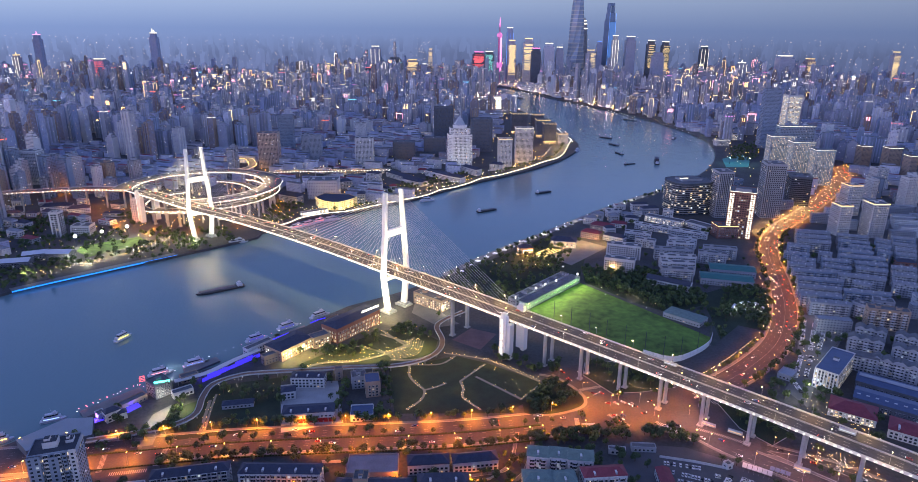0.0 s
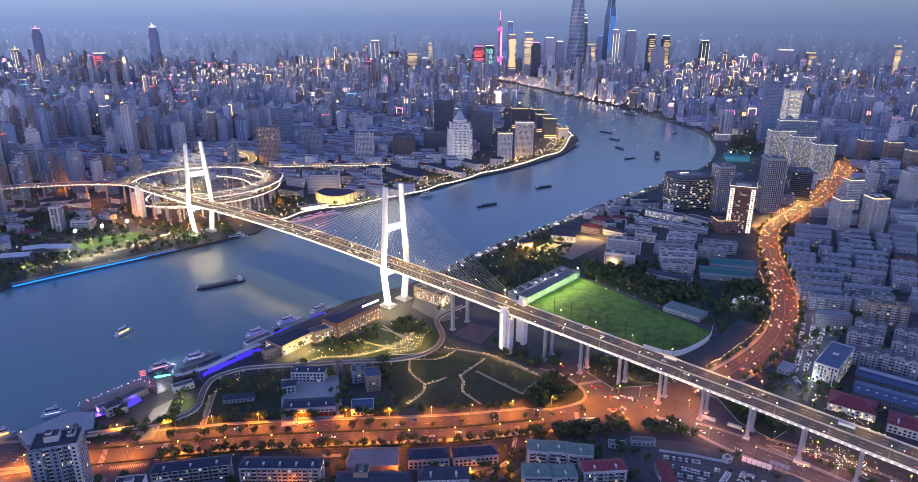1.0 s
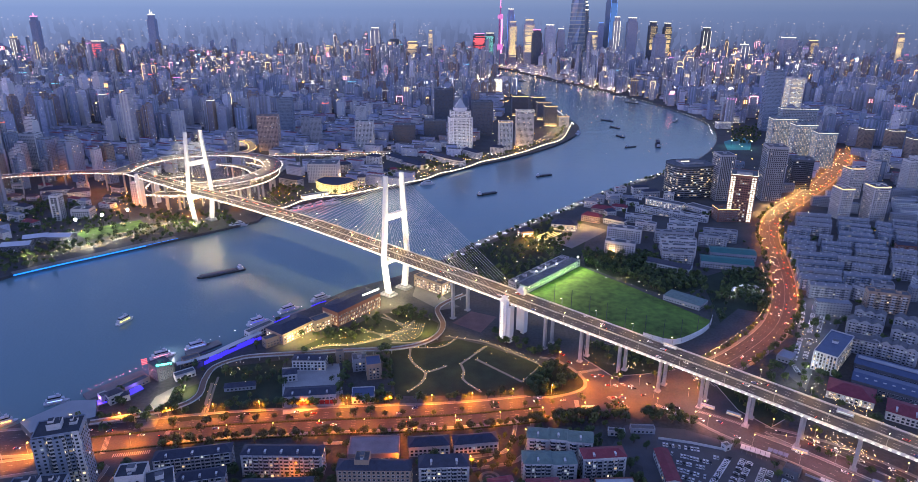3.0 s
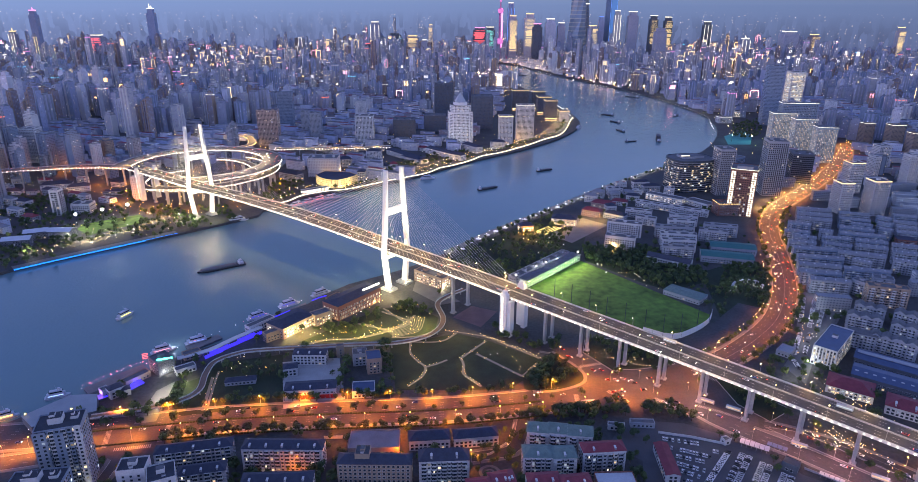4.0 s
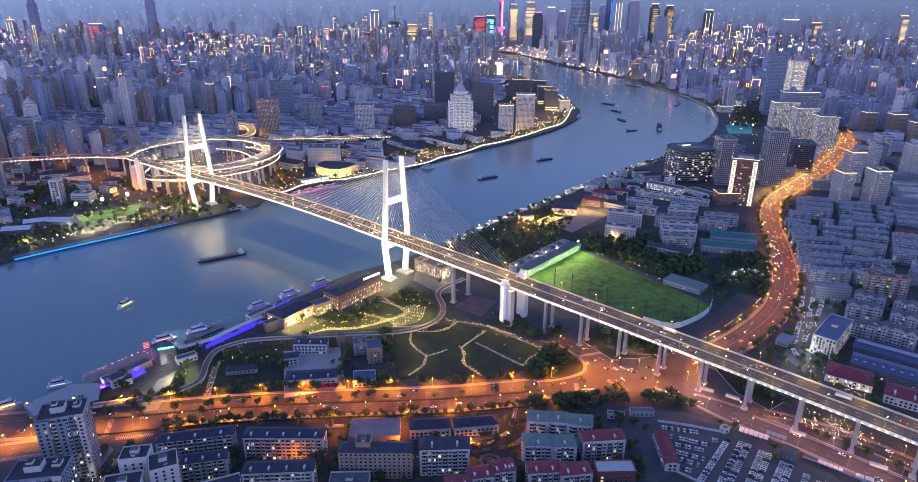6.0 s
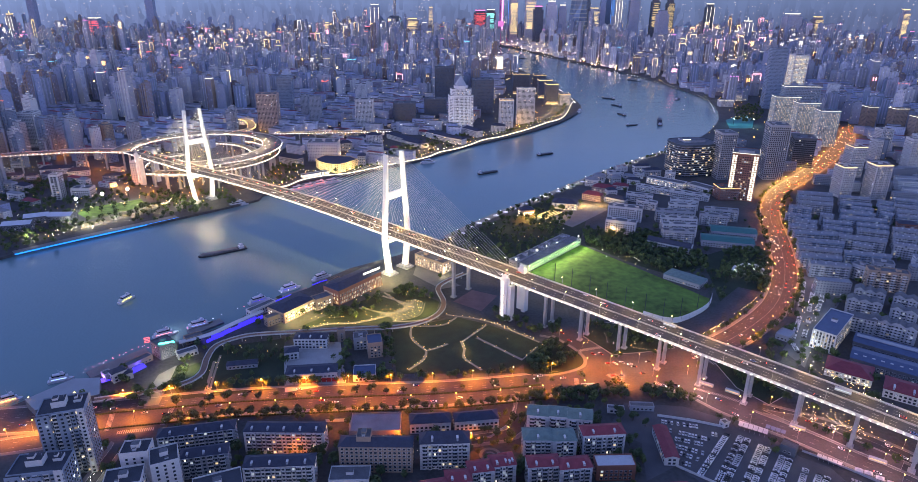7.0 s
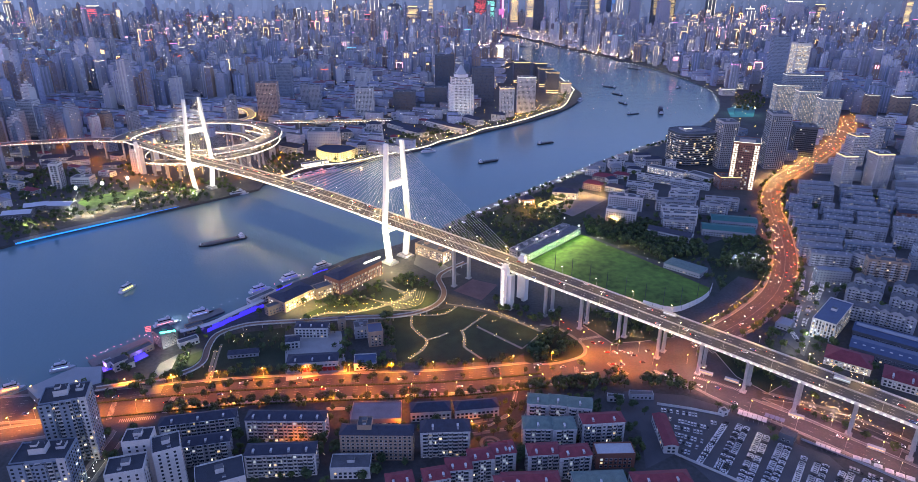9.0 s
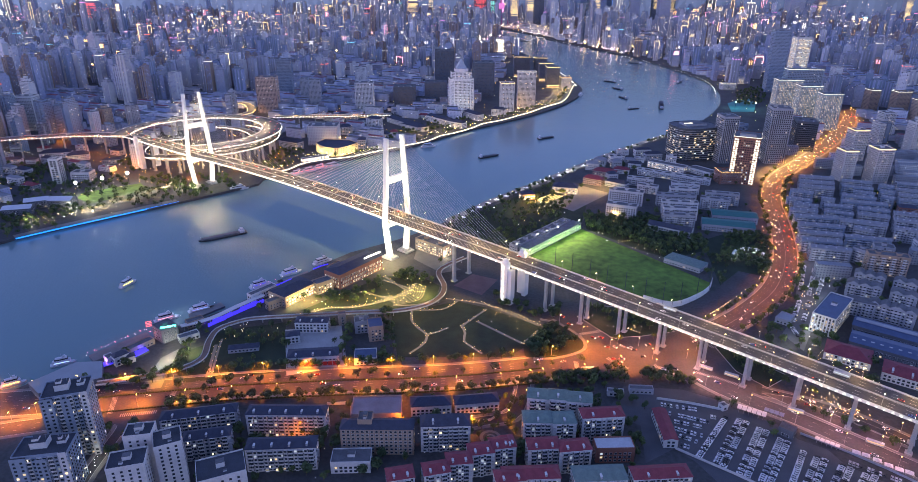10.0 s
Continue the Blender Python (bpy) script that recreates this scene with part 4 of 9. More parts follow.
red_tower = building("red_office", "dark red tower with bright white corner strips", 430, 1001, 466, 985, 76, 42, "brick", bay=3.4, floor=3.6, size=(2.2, 1.9), panes=window_mat("gold_busy", 0.3, 1.3, 0.2), balcony=False, group=TW_G, category="office tower", crown=crown_white)
rw = math.dist((430, 1001), (466, 985))
for cx in (0.11, 0.89):
    m = Mesh()
    for i in range(20):
        for o in (-0.045, 0.045):
            m.box((cx + o) * rw, -0.35, 2 + i * 3.6, 4.6 + i * 3.6, rw * 0.07, 0.3, 0, glow("corner_white", (1.0, 0.92, 0.75), 1.5))
    part("light_strip", m, red_tower, "bright white light strip up the corner", "stuff")
m = Mesh()
m.box(rw * 0.5, 12, 76.1, 81, rw * 0.6, 16, 0, PLAIN["grey"], roof_grey)
part("plant_room", m, red_tower)
building("red_podium", "red podium hall with floodlit cornice", 415, 992, 452, 993, 20, 26, "brick", balcony=False, crown=crown_warm)
building("dark_office", "low dark glass office block", 630, 1203, 667, 1204, 56, 44, "dark", office=True, grid=True, bay=3.0, floor=3.8, size=(2.6, 2.2), panes=window_mat("office_dim", 0.06, 2.0), balcony=False, spin=-0.3)
building("stepped_complex", "broad stepped office slab with lit grid of windows", 723, 1499, 778, 1501, 86, 30, "blue", bay=3.2, floor=3.8, size=(1.0, 2.7), panes=window_mat("grid_panes", 0.85, 1.5, 0.15), balcony=False, crown=crown_white, group="stepped slabs", category="office tower", spin=-0.12)
building("stepped_complex", "broad stepped office slab with lit grid of windows", 744, 1435, 791, 1437, 83, 30, "blue", bay=3.2, floor=3.8, size=(1.0, 2.7), panes=window_mat("grid_panes", 0.85, 1.5, 0.15), balcony=False, crown=crown_white, group="stepped slabs", category="office tower", spin=-0.12)
building("stepped_complex", "broad stepped office slab with lit grid of windows", 764, 1376, 805, 1377, 76, 30, "blue", bay=3.2, floor=3.8, size=(1.0, 2.7), panes=window_mat("grid_panes", 0.85, 1.5, 0.15), balcony=False, crown=crown_white, group="stepped slabs", category="office tower", spin=-0.12)
building("stepped_complex", "tall rear office slab with lit cornice", 775, 1571, 858, 1574, 100, 26, "blue", bay=3.6, floor=3.8, size=(1.5, 1.8), panes=WIN_OFFICE, balcony=False, crown=crown_white, group="stepped slabs", category="office tower", spin=-0.12)
building("slender_office", "tall pale striped office tower", 856, 1844, 897, 1846, 164, 36, "blue", office=True, grid=False, balcony=False, group=TW_G, category="office tower", spin=-0.2)
building("slender_office", "tall tower with brightly lit stripes", 1004, 2010, 1048, 2012, 133, 36, "white", bay=4, floor=3.8, size=(3.2, 1.8), panes=window_mat("stripe_panes", 1.0, 1.6, 0.2), balcony=False, group=TW_G, category="office tower")
building("residential_tower", "pale residential tower with two crests", 1016, 1801, 1038, 1802, 74, 24, "white", grid=False, group="residential towers", balcony=False)
for e in ((617, 1010, 638, 1011, 50), (663, 1000, 689, 1001, 56), (701, 1133, 726, 1134, 55)):
    building("crowned_tower", "residential tower with warm-lit stone crown", *e, 26, "cream", bay=3.0, group="crowned towers", category="apartment tower", crown=crown_warm)
for e in ((800, 1222, 811, 1223, 47), (826, 1164, 844, 1164, 63), (858, 1193, 873, 1194, 63), (857, 1305, 882, 1306, 52)):
    building("residential_tower", "pale residential tower with balconies", *e, 24, rng.choice(["white", "cream"]), group="residential towers", category="apartment tower")
for e in ((981, 1565, 1005, 1566, 53), (1016, 1519, 1048, 1520, 57), (1033, 1464, 1051, 1465, 48)):
    building("flat_office", "brown office slab with white-lit roof line", *e, 26, "tan", grid=False, balcony=False, crown=crown_white, group="roof-lit offices", category="office tower")

# right of the avenue
building("white_clinic", "white office block with blue roof terrace and lit front", 333, 537, 348, 523, 19, 58, "white", panes=window_mat("lit_panes2", 0.5, 1.6, 0.2), balcony=False, roof_mat=roof_blue, bay=2.8, size=(1.3, 2.1))
building("flat_pavilion", "low grey flat-roofed pavilion by the car park", 308, 553, 317, 544, 5, 16, "grey", balcony=False, bulk=False, roof_mat=PLAIN["grey"])
for lab, e, deep, band in (("long blue-roofed factory hall with pale ridge sheet", (371, 533, 424, 492), 22, True), ("long blue-roofed factory hall with rows of skylights", (352, 504, 412, 460), 24, False)):
    hall = building("factory_hall", lab, *e, 9, deep, "dark", "gable", roof_blue, "factory halls", balcony=False, rise=2.4)
    L = math.dist(e[:2], e[2:])
    if band:
        m = Mesh()
        m.box(L / 2, deep / 2, 11.2, 11.7, L * 0.96, 6.0, 0, PLAIN["grey"])
        part("ridge_sheet", m, hall, "pale grey sheet along the ridge")
    else:
        for i in range(int(L / 7)):
            m = Mesh()
            m.box(3.5 + i * 7, deep * 0.27, 9.9, 10.75, 2.6, 1.2, 0, PLAIN["white"])
            part("skylight", m, hall, "small pale skylight")
building("red_roof_house", "long white house with dark red roof and lit windows", 322, 489, 352, 469, 7, 26, "white", "hip", roof_red, "red halls", balcony=False, panes=window_mat("lit_panes", 0.7, 2.8, 0.1), rise=5)
building("red_roof_house", "long white house with dark red roof and gables", 354, 457, 388, 433, 8, 24, "white", "hip", roof_red, "red halls", balcony=False, rise=4, dormers=3)

# rows of six-storey slabs
SLAB = "grey six-storey apartment slab with pale roof ridges"
slab_roof = mat("pale_roof", (0.215, 0.225, 0.25), 0.85, vary=0.25, scale=0.2, fine=1.5)
for e in ((413, 698, 455, 688, 17), (414, 722, 457, 711, 17), (423, 747, 470, 735, 17), (436, 774, 487, 761, 17), (445, 804, 497, 793, 17), (453, 835, 485, 824, 15), (468, 855, 496, 845, 15),
          (469, 880, 499, 868, 15), (492, 920, 517, 903, 15), (513, 934, 558, 920, 17), (525, 958, 571, 944, 17), (537, 982, 584, 970, 17), (519, 881, 534, 873, 15), (507, 849, 539, 837, 16),
          (494, 825, 525, 810, 16), (496, 789, 546, 769, 17), (472, 732, 520, 718, 17), (498, 762, 514, 749, 17), (534, 814, 568, 800, 16), (546, 835, 582, 823, 16), (539, 863, 594, 848, 17),
          (553, 889, 592, 872, 17), (583, 913, 607, 900, 15), (578, 936, 616, 920, 16), (593, 963, 633, 951, 16), (640, 947, 654, 933, 15), (624, 918, 638, 905, 15), (611, 891, 622, 879, 15),
          (651, 921, 677, 907, 16), (671, 950, 699, 940, 16), (639, 893, 663, 885, 16), (549, 760, 571, 747, 18), (568, 790, 593, 780, 17), (584, 816, 610, 806, 17), (626, 872, 649, 864, 16)):
    building("apartment_slab", SLAB, *e, 11, rng.choice(["grey", "blue", "grey"]), "gable", slab_roof, "rows of grey slabs", rise=2.2, segments=1, dormers=4, panes=WIN_HOME)
building("apartment_slab", "grey nine-storey apartment slab with white balconies", 459, 664, 498, 651, 24, 13, "tan", group="rows of grey slabs")
building("apartment_slab", "grey apartment slab with flat roof", 460, 697, 469, 683, 18, 14, "grey", group="rows of grey slabs")
building("apartment_slab", "grey apartment slab with flat roof", 488, 700, 508, 692, 18, 14, "grey", group="rows of grey slabs")
for e in ((427, 632, 451, 616, 16), (406, 608, 434, 593, 16), (458, 614, 474, 600, 16), (438, 587, 456, 572, 16), (385, 571, 407, 558, 16), (403, 564, 424, 548, 16), (419, 552, 434, 539, 16)):
    building("villa_block", "pale villa block with row of white gables", *e, 12, "grey", "gable", roof_grey, "villa blocks", rise=3.2, segments=max(2, round(math.dist(e[:2], e[2:4]) / 10.5)))
building("villa_block", "dark brown villa hall with arched roof", 611, 848, 634, 841, 14, 12, "brick", "hip", roof_slate, "villa blocks")

# ---- far bank: spiral ramp and viaducts ----
road_far = mat("viaduct_asphalt", (0.10, 0.095, 0.09), 0.8, vary=0.2, scale=0.1)
ramp_lamp = glow("ramp_lamp_glow", (1.0, 0.8, 0.6), 14)


def viaduct(name, label, path, half, closed=False, piers=30.0, lamp_step=7.0, lamp_mat=None, sides=(-1, 1)):
    """A raised road on columns: girder, carriageway, parapets and a row of small lamps along each."""
    ob = thing(name, label, "viaduct", p=(path[0][0], path[0][1], 0))
    m = Mesh()
    m.sweep(path, [(-half + 0.4, 0), (half - 0.4, 0), (half - 0.4, -0.2), (-half + 0.4, -0.2)], road_far, closed)
    part("carriageway", m, ob, "", world=True)
    m = Mesh()
    m.sweep(path, [(-half, -0.21), (half, -0.21), (half * 0.8, -1.9), (-half * 0.8, -1.9)], deck_side, closed)
    part("girder", m, ob, "", world=True)
    line = list(path) + ([path[0]] if closed else [])
    for sd in (-1, 1):
        m = Mesh()
        m.sweep(path, [(sd * (half - 0.35), -0.2), (sd * half, -0.2), (sd * half, 1.0), (sd * (half - 0.35), 1.0)], deck_side, closed)
        part("parapet", m, ob, "", world=True)
    m = Mesh()
    for sd in sides:
        for p, t in along(line, lamp_step):
            q = Vector((-t.y, t.x, 0)).normalized() * sd * (half + 0.25) + p
            m.box(q.x, q.y, q.z - 0.3, q.z + 0.6, 1.0, 0.4, math.atan2(t.y, t.x), lamp_mat or ramp_lamp)
    part("edge_lighting", m, ob, "small light beads along the parapets", "stuff", world=True)
    for p, t in along(line, piers, piers / 2):
        if p.z > 4:
            c = Mesh()
            c.box(p.x, p.y, 0, p.z - 3.0, 2.2, 3.0, math.atan2(t.y, t.x), concrete)
            c.box(p.x, p.y, p.z - 3.0, p.z - 1.85, 2.2, half * 1.6, math.atan2(t.y, t.x), concrete, bottom=True)
            part("pier_column", c, ob, "", world=True)
    return ob


SPC = (-477, 1152)


def ring(radius, z0, z1, turns=1.0, start=0.0, squash=1.0, steps=64):
    n = int(steps * turns)
    return [Vector((SPC[0] + radius * math.cos(start + 2 * math.pi * turns * i / n), SPC[1] + radius * squash * math.sin(start + 2 * math.pi * turns * i / n), z0 + (z1 - z0) * i / n)) for i in range(n + 1)]


viaduct("spiral_ramp", "wide spiral ramp ring carried on columns, lit along its edges", ring(131, 45, 42, 0.76, -1.45), 17, False, 34)
viaduct("spiral_ramp", "lower loop of the spiral ramp on columns", ring(132, 33, 30, 0.46, -1.75), 11, False, 40)
viaduct("spiral_ramp", "inner climbing loop of the spiral ramp", ring(98, 12, 30, 0.9, 2.2), 7, False, 30)
LEFT_WAY = smooth([(*p, 36) for p in [(-598, 1150), (-625, 1152), (-656, 1155), (-711, 1148), (-765, 1131), (-816, 1113)]] + [(-1100, 985, 30)], 15)
viaduct("viaduct", "orange-lit elevated road leading to the spiral ramp", LEFT_WAY, 13, False, 35)
RIGHT_WAY = smooth([(*p, 14) for p in [(-411, 1417), (-335, 1426), (-245, 1435), (-156, 1451)]], 15)
viaduct("viaduct", "elevated road behind the low waterfront blocks", RIGHT_WAY, 10, False, 35)
S_WAY = smooth([(*p, 20) for p in [(-551, 1554), (-504, 1526), (-471, 1444), (-490, 1398), (-515, 1379)]], 10)
viaduct("viaduct", "curved amber-lit slip road", S_WAY, 8, False, 35, lamp_mat=glow("amber_lamp_glow", (1.0, 0.6, 0.15), 8))

# ---- far bank: buildings that can be told apart ----
# a plain block stands for the wide white pier at the ramp
building("ramp_block", "white concrete pier block beside the spiral ramp", -558, 1059, -548, 1059, 40, 9, "white", grid=False, balcony=False)
building("low_block", "long white low block with strip windows", -628, 995, -595, 996, 9, 14, "white", balcony=False)
building("white_slab_office", "white slab office beside the waterfront", -296, 1225, -238, 1227, 36, 40, "white", grid=False, balcony=False)
white_stone = mat("white_stone", (0.80, 0.79, 0.77), 0.7, vary=0.1, scale=0.05, fine=0.5)


def white_office_tower():
    """White tower: broad chamfered shaft, a narrower top storey, a drum and a glass pyramid."""
    w, d, h = 57.0, 46.0, 94.0
    ob = thing("white_tower", "white stone office tower with glass pyramid top", "office tower", "", (-25, 1534, 0), 0.15)
    PLACED.append((0, 1560, 38))
    panes = window_mat("white_tower_panes", 0.22, 1.6, 0.4)
    for name, o, z0, z1 in (("wall", octagon(w, d, 9), 0, h * 0.84), ("upper_wall", octagon(w - 9, d - 8, 8, 4.5, 4), h * 0.84, h)):
        m = Mesh()
        m.prism(o, z0, z1, white_stone, roof_grey)
        k = part(name, m, ob)
        m = Mesh()
        wall_panes(m, o, z0, z1, 3.6, 3.1, (1.7, 1.9), panes)
        part("glazing", m, k, "", "stuff")
    m = Mesh()
    m.prism(octagon(32, 32, 9, 12.5, 7), h, h + 7, white_stone, roof_grey)
    part("drum", m, ob)
    m = Mesh()
    m.solid([(16, 10.5, h + 7), (41, 10.5, h + 7), (41, 35.5, h + 7), (16, 35.5, h + 7), (28.5, 23, h + 29)], [(0, 1, 4), (1, 2, 4), (2, 3, 4), (3, 0, 4)], mat("pyramid_glass", (0.45, 0.48, 0.52), 0.3, 0.2, vary=0.1))
    part("pyramid_roof", m, ob, "pale glass pyramid")


HOTEL_FRONT = [(-272, 1184), (-262, 1166), (-248, 1152), (-232, 1144), (-220, 1145), (-207, 1160), (-193, 1184)]
ochre_stone = mat("ochre_stone", (0.55, 0.44, 0.27), 0.8, vary=0.15, scale=0.1, fine=0.6)
prism_building("curved_hotel", "ochre floodlit hotel with curved front and rows of windows", HOTEL_FRONT + [(-211, 1206), (-260, 1214)], 15, ochre_stone, window_mat("hotel_panes", 0.25, 1.2, 0.0), 3.6, 4.0, (1.6, 2.0), roof_slate)
for q in [(-278, 1166), (-262, 1144), (-234, 1131), (-212, 1140), (-195, 1162)]:
    spot_lamp("hotel_floodlight", (*q, 1.5), (q[0] * 0.6 - 0.4 * 228, q[1] * 0.6 + 0.4 * 1180, 9), 30000, (1.0, 0.74, 0.30), 110, 0.6)
building("river_terrace", "long glass terrace hall lit bright white", -279, 1105, -238, 1134, 5, 10, "white", balcony=False, bulk=False, bay=3.0, floor=4.5, size=(2.7, 3.4), panes=window_mat("terrace_panes", 1.0, 5.0, 0.3))
white_office_tower()
# added lamps that brighten the white tower, which has no floodlights of its own
for q in [(-20, 1518), (10, 1520), (40, 1528)]:
    spot_lamp("tower_wash", (*q, 3.0), (q[0], q[1] + 22, 60), 14000, (1.0, 0.93, 0.80), 90, 1.0)
building("dark_tower", "dark glass office tower", 31, 1752, 88, 1754, 87, 50, "dark", office=True, grid=False, balcony=False, category="office tower")
building("dark_cube_office", "dark cube office with pale corner lines", -168, 1618, -113, 1620, 46, 40, "dark", office=True, grid=False, balcony=False, category="office")
building("dark_cube_office", "dark cube office with lit ground floor", -93, 1661, -36, 1663, 50, 40, "dark", office=True, grid=False, balcony=False, category="office")
building("sign_tower", "pale slab tower with pink-lit edge", -251, 1540, -208, 1541, 68, 30, "white", grid=True, balcony=False, category="apartment tower")
building("sign_tower", "pale tower behind the slab", -291, 1804, -261, 1805, 67, 26, "white", grid=False, balcony=False, category="apartment tower")
building("arch_tower", "broad tower with recessed dark centre", -478, 1521, -431, 1522, 82, 28, "pink", grid=True, balcony=False, category="apartment tower")
building("glass_pair_tower", "pale blue glass tower", -478, 1705, -440, 1707, 100, 26, "blue", office=True, grid=False, balcony=False, category="office tower")
building("grey_twin_tower", "slim grey twin apartment tower", -400, 1624, -381, 1624, 64, 22, "grey", grid=False, balcony=False, category="apartment tower")
building("grey_twin_tower", "slim grey twin apartment tower", -369, 1585, -342, 1587, 67, 22, "grey", grid=False, balcony=False, category="apartment tower")
building("dark_tower", "dark office block with red sign lamps", -76, 1915, -20, 1917, 100, 40, "dark", office=True, grid=False, balcony=False, category="office tower")
building("gold_tower", "gold floodlit residential tower", 94, 1552, 127, 1554, 67, 26, "cream", panes=window_mat("gold_busy", 0.3, 1.3, 0.2), balcony=False, crown=crown_warm, category="apartment tower")
building("spire_tower", "pale tower with lit stone crown", 139, 1605, 183, 1606, 86, 26, "cream", bay=3, crown=crown_white, balcony=False, category="apartment tower")
for e in ((245, 1881, 280, 1882, 59), (236, 1992, 277, 1993, 55), (231, 2073, 268, 2074, 61), (165, 2070, 215, 2072, 64)):
    slab = building("bund_hotel", "dark brown slab with gold-lit roof edge near the bend", *e, 40, "dark", grid=False, balcony=False, crown=crown_warm, group="bend slabs")
    m = Mesh()
    for z in (4.0, 9.0):
        m.box((e[2] - e[0]) / 2, -0.4, z, z + 1.2, e[2] - e[0], 0.3, 0, crown_warm)
    part("plinth_light", m, slab, "gold light lines along the base")
building("gold_cube", "small gold-lit hall on the waterfront", 146, 2763, 183, 2765, 54, 30, "cream", panes=window_mat("fire_panes", 1.0, 9.0, 0.0), bay=6, floor=6, size=(5, 4.5), balcony=False)
building("waterfront_hall", "glowing ochre hall on the bend", 287, 1882, 316, 1884, 30, 40, "cream", panes=window_mat("gold_busy", 0.3, 1.3, 0.2), balcony=False, crown=crown_warm)
building("slab_tower", "white slab tower by the elevated road", -915, 1327, -881, 1328, 71, 30, "white", grid=True, balcony=False, category="apartment tower")
building("grey_tower", "white five-bay office tower beside the stadium", -644, 973, -630, 974, 40, 16, "white", bay=5, floor=3.4, size=(3.6, 2.0), balcony=False)
building("low_block", "long white-banded school block", -620, 984, -591, 985, 15, 20, "white", balcony=False)
for e in ((-615, 855, -587, 868, 11), (-587, 864, -555, 865, 11), (-626, 823, -591, 832, 11)):
    building("exhibition_hall", "low hall with pale curved roof", *e, 20, "dark", "gable", mat("white_sheet_roof", (0.52, 0.54, 0.58), 0.6, vary=0.12, scale=0.1), "exhibition halls", balcony=False, rise=3)
for e in ((-750, 1114, -702, 1129, 10), (-693, 1102, -662, 1116, 10), (-248, 1307, -224, 1317, 16), (-202, 1369, -174, 1360, 22), (-348, 1209, -308, 1186, 14), (-194, 1188, -179, 1189, 20), (-166, 1437, -82, 1337, 10),
          (-79, 1452, -23, 1390, 12), (-128, 1375, -90, 1337, 10), (4, 1491, 37, 1446, 14), (71, 1507, 101, 1496, 16), (-23, 1390, 2, 1370, 12)):
    building("waterfront_block", "low waterfront block with dark roof", *e, 18, rng.choice(["grey", "cream", "white"]), "hip", roof_slate, "waterfront blocks", balcony=False)

# ---- scattered city ----


def free(p, r):
    for x, y, q in PLACED:
        if (p[0] - x) ** 2 + (p[1] - y) ** 2 < (r + q) ** 2:
            return False
    return True


def lit_panes(mesh, x, y, w, d, h, turn, share, floor=3.2, bay=3.6, size=(1.3, 1.2)):
    """Lit rooms on the two walls of a far tower that look this way, and its sides."""
    c, s = math.cos(turn), math.sin(turn)
    for (ox, oy), (dx, dy), (nx, ny), L in (((-w / 2, -d / 2), (1, 0), (0, -1), w), ((w / 2, -d / 2), (0, 1), (1, 0), d), ((-w / 2, d / 2), (0, -1), (-1, 0), d)):
        rows, cols = int(h / floor), int(L / bay)
        for k in range(int(rows * cols * share + rng.random())):
            z = (rng.randrange(max(1, rows)) + 0.4) * floor
            u = (rng.randrange(max(1, cols)) + 0.25) * bay
            q = []
            for a, b in ((0, 0), (size[0], 0), (size[0], size[1]), (0, size[1])):
                lx, ly = ox + dx * (u + a) + nx * 0.15, oy + dy * (u + a) + ny * 0.15
                q.append((x + c * lx - s * ly, y + s * lx + c * ly, z + b))
            mesh.face(q, WIN_GLOW if y > 2500 else WIN_FAR)


FAR_MATS = ["blue", "grey", "white", "cream", "grey", "tan", "blue", "grey"]
# aerial haze put into the base colours: walls paler and bluer, panes lightened
HAZE_TINT = {"blue": (0.32, 0.36, 0.49), "grey": (0.39, 0.40, 0.47), "white": (0.57, 0.58, 0.64), "cream": (0.46, 0.45, 0.46), "tan": (0.26, 0.22, 0.23), "pink": (0.42, 0.36, 0.38)}
HAZED_FAC = {k: facade("hazed_facade_" + k, v, (0.18, 0.19, 0.26), 3.4, 3.1, 0.3, 0.8, 0.4) for k, v in HAZE_TINT.items()}
far = [Mesh() for _ in FAR_MATS]
far_panes, far_crowns, low_far = Mesh(), Mesh(), Mesh()
CROWNS = [crown_warm, crown_white, glow("crown_pink", (1.0, 0.25, 0.6), 3), glow("crown_red", (1.0, 0.12, 0.05), 4), glow("crown_teal", (0.2, 0.8, 1.0), 3), crown_warm, crown_warm, crown_white]


GOLD_SPOTS = [(-520, 6171), (-650, 5055), (-130, 5657), (370, 5718), (-832, 4170), (1081, 5038), (1367, 3391), (1693, 3575), (1524, 4386), (-1353, 3196), (-2372, 3611), (-977, 3726), (657, 5200), (2931, 5099)]
far_bands = Mesh()
brng = random.Random(5)
BAND_MATS = [glow("band_gold", (1.0, 0.66, 0.26), 4.2), glow("band_amber", (1.0, 0.50, 0.16), 6.0), glow("band_white", (1.0, 0.90, 0.76), 3.6), glow("band_rose", (1.0, 0.34, 0.42), 5.0)]


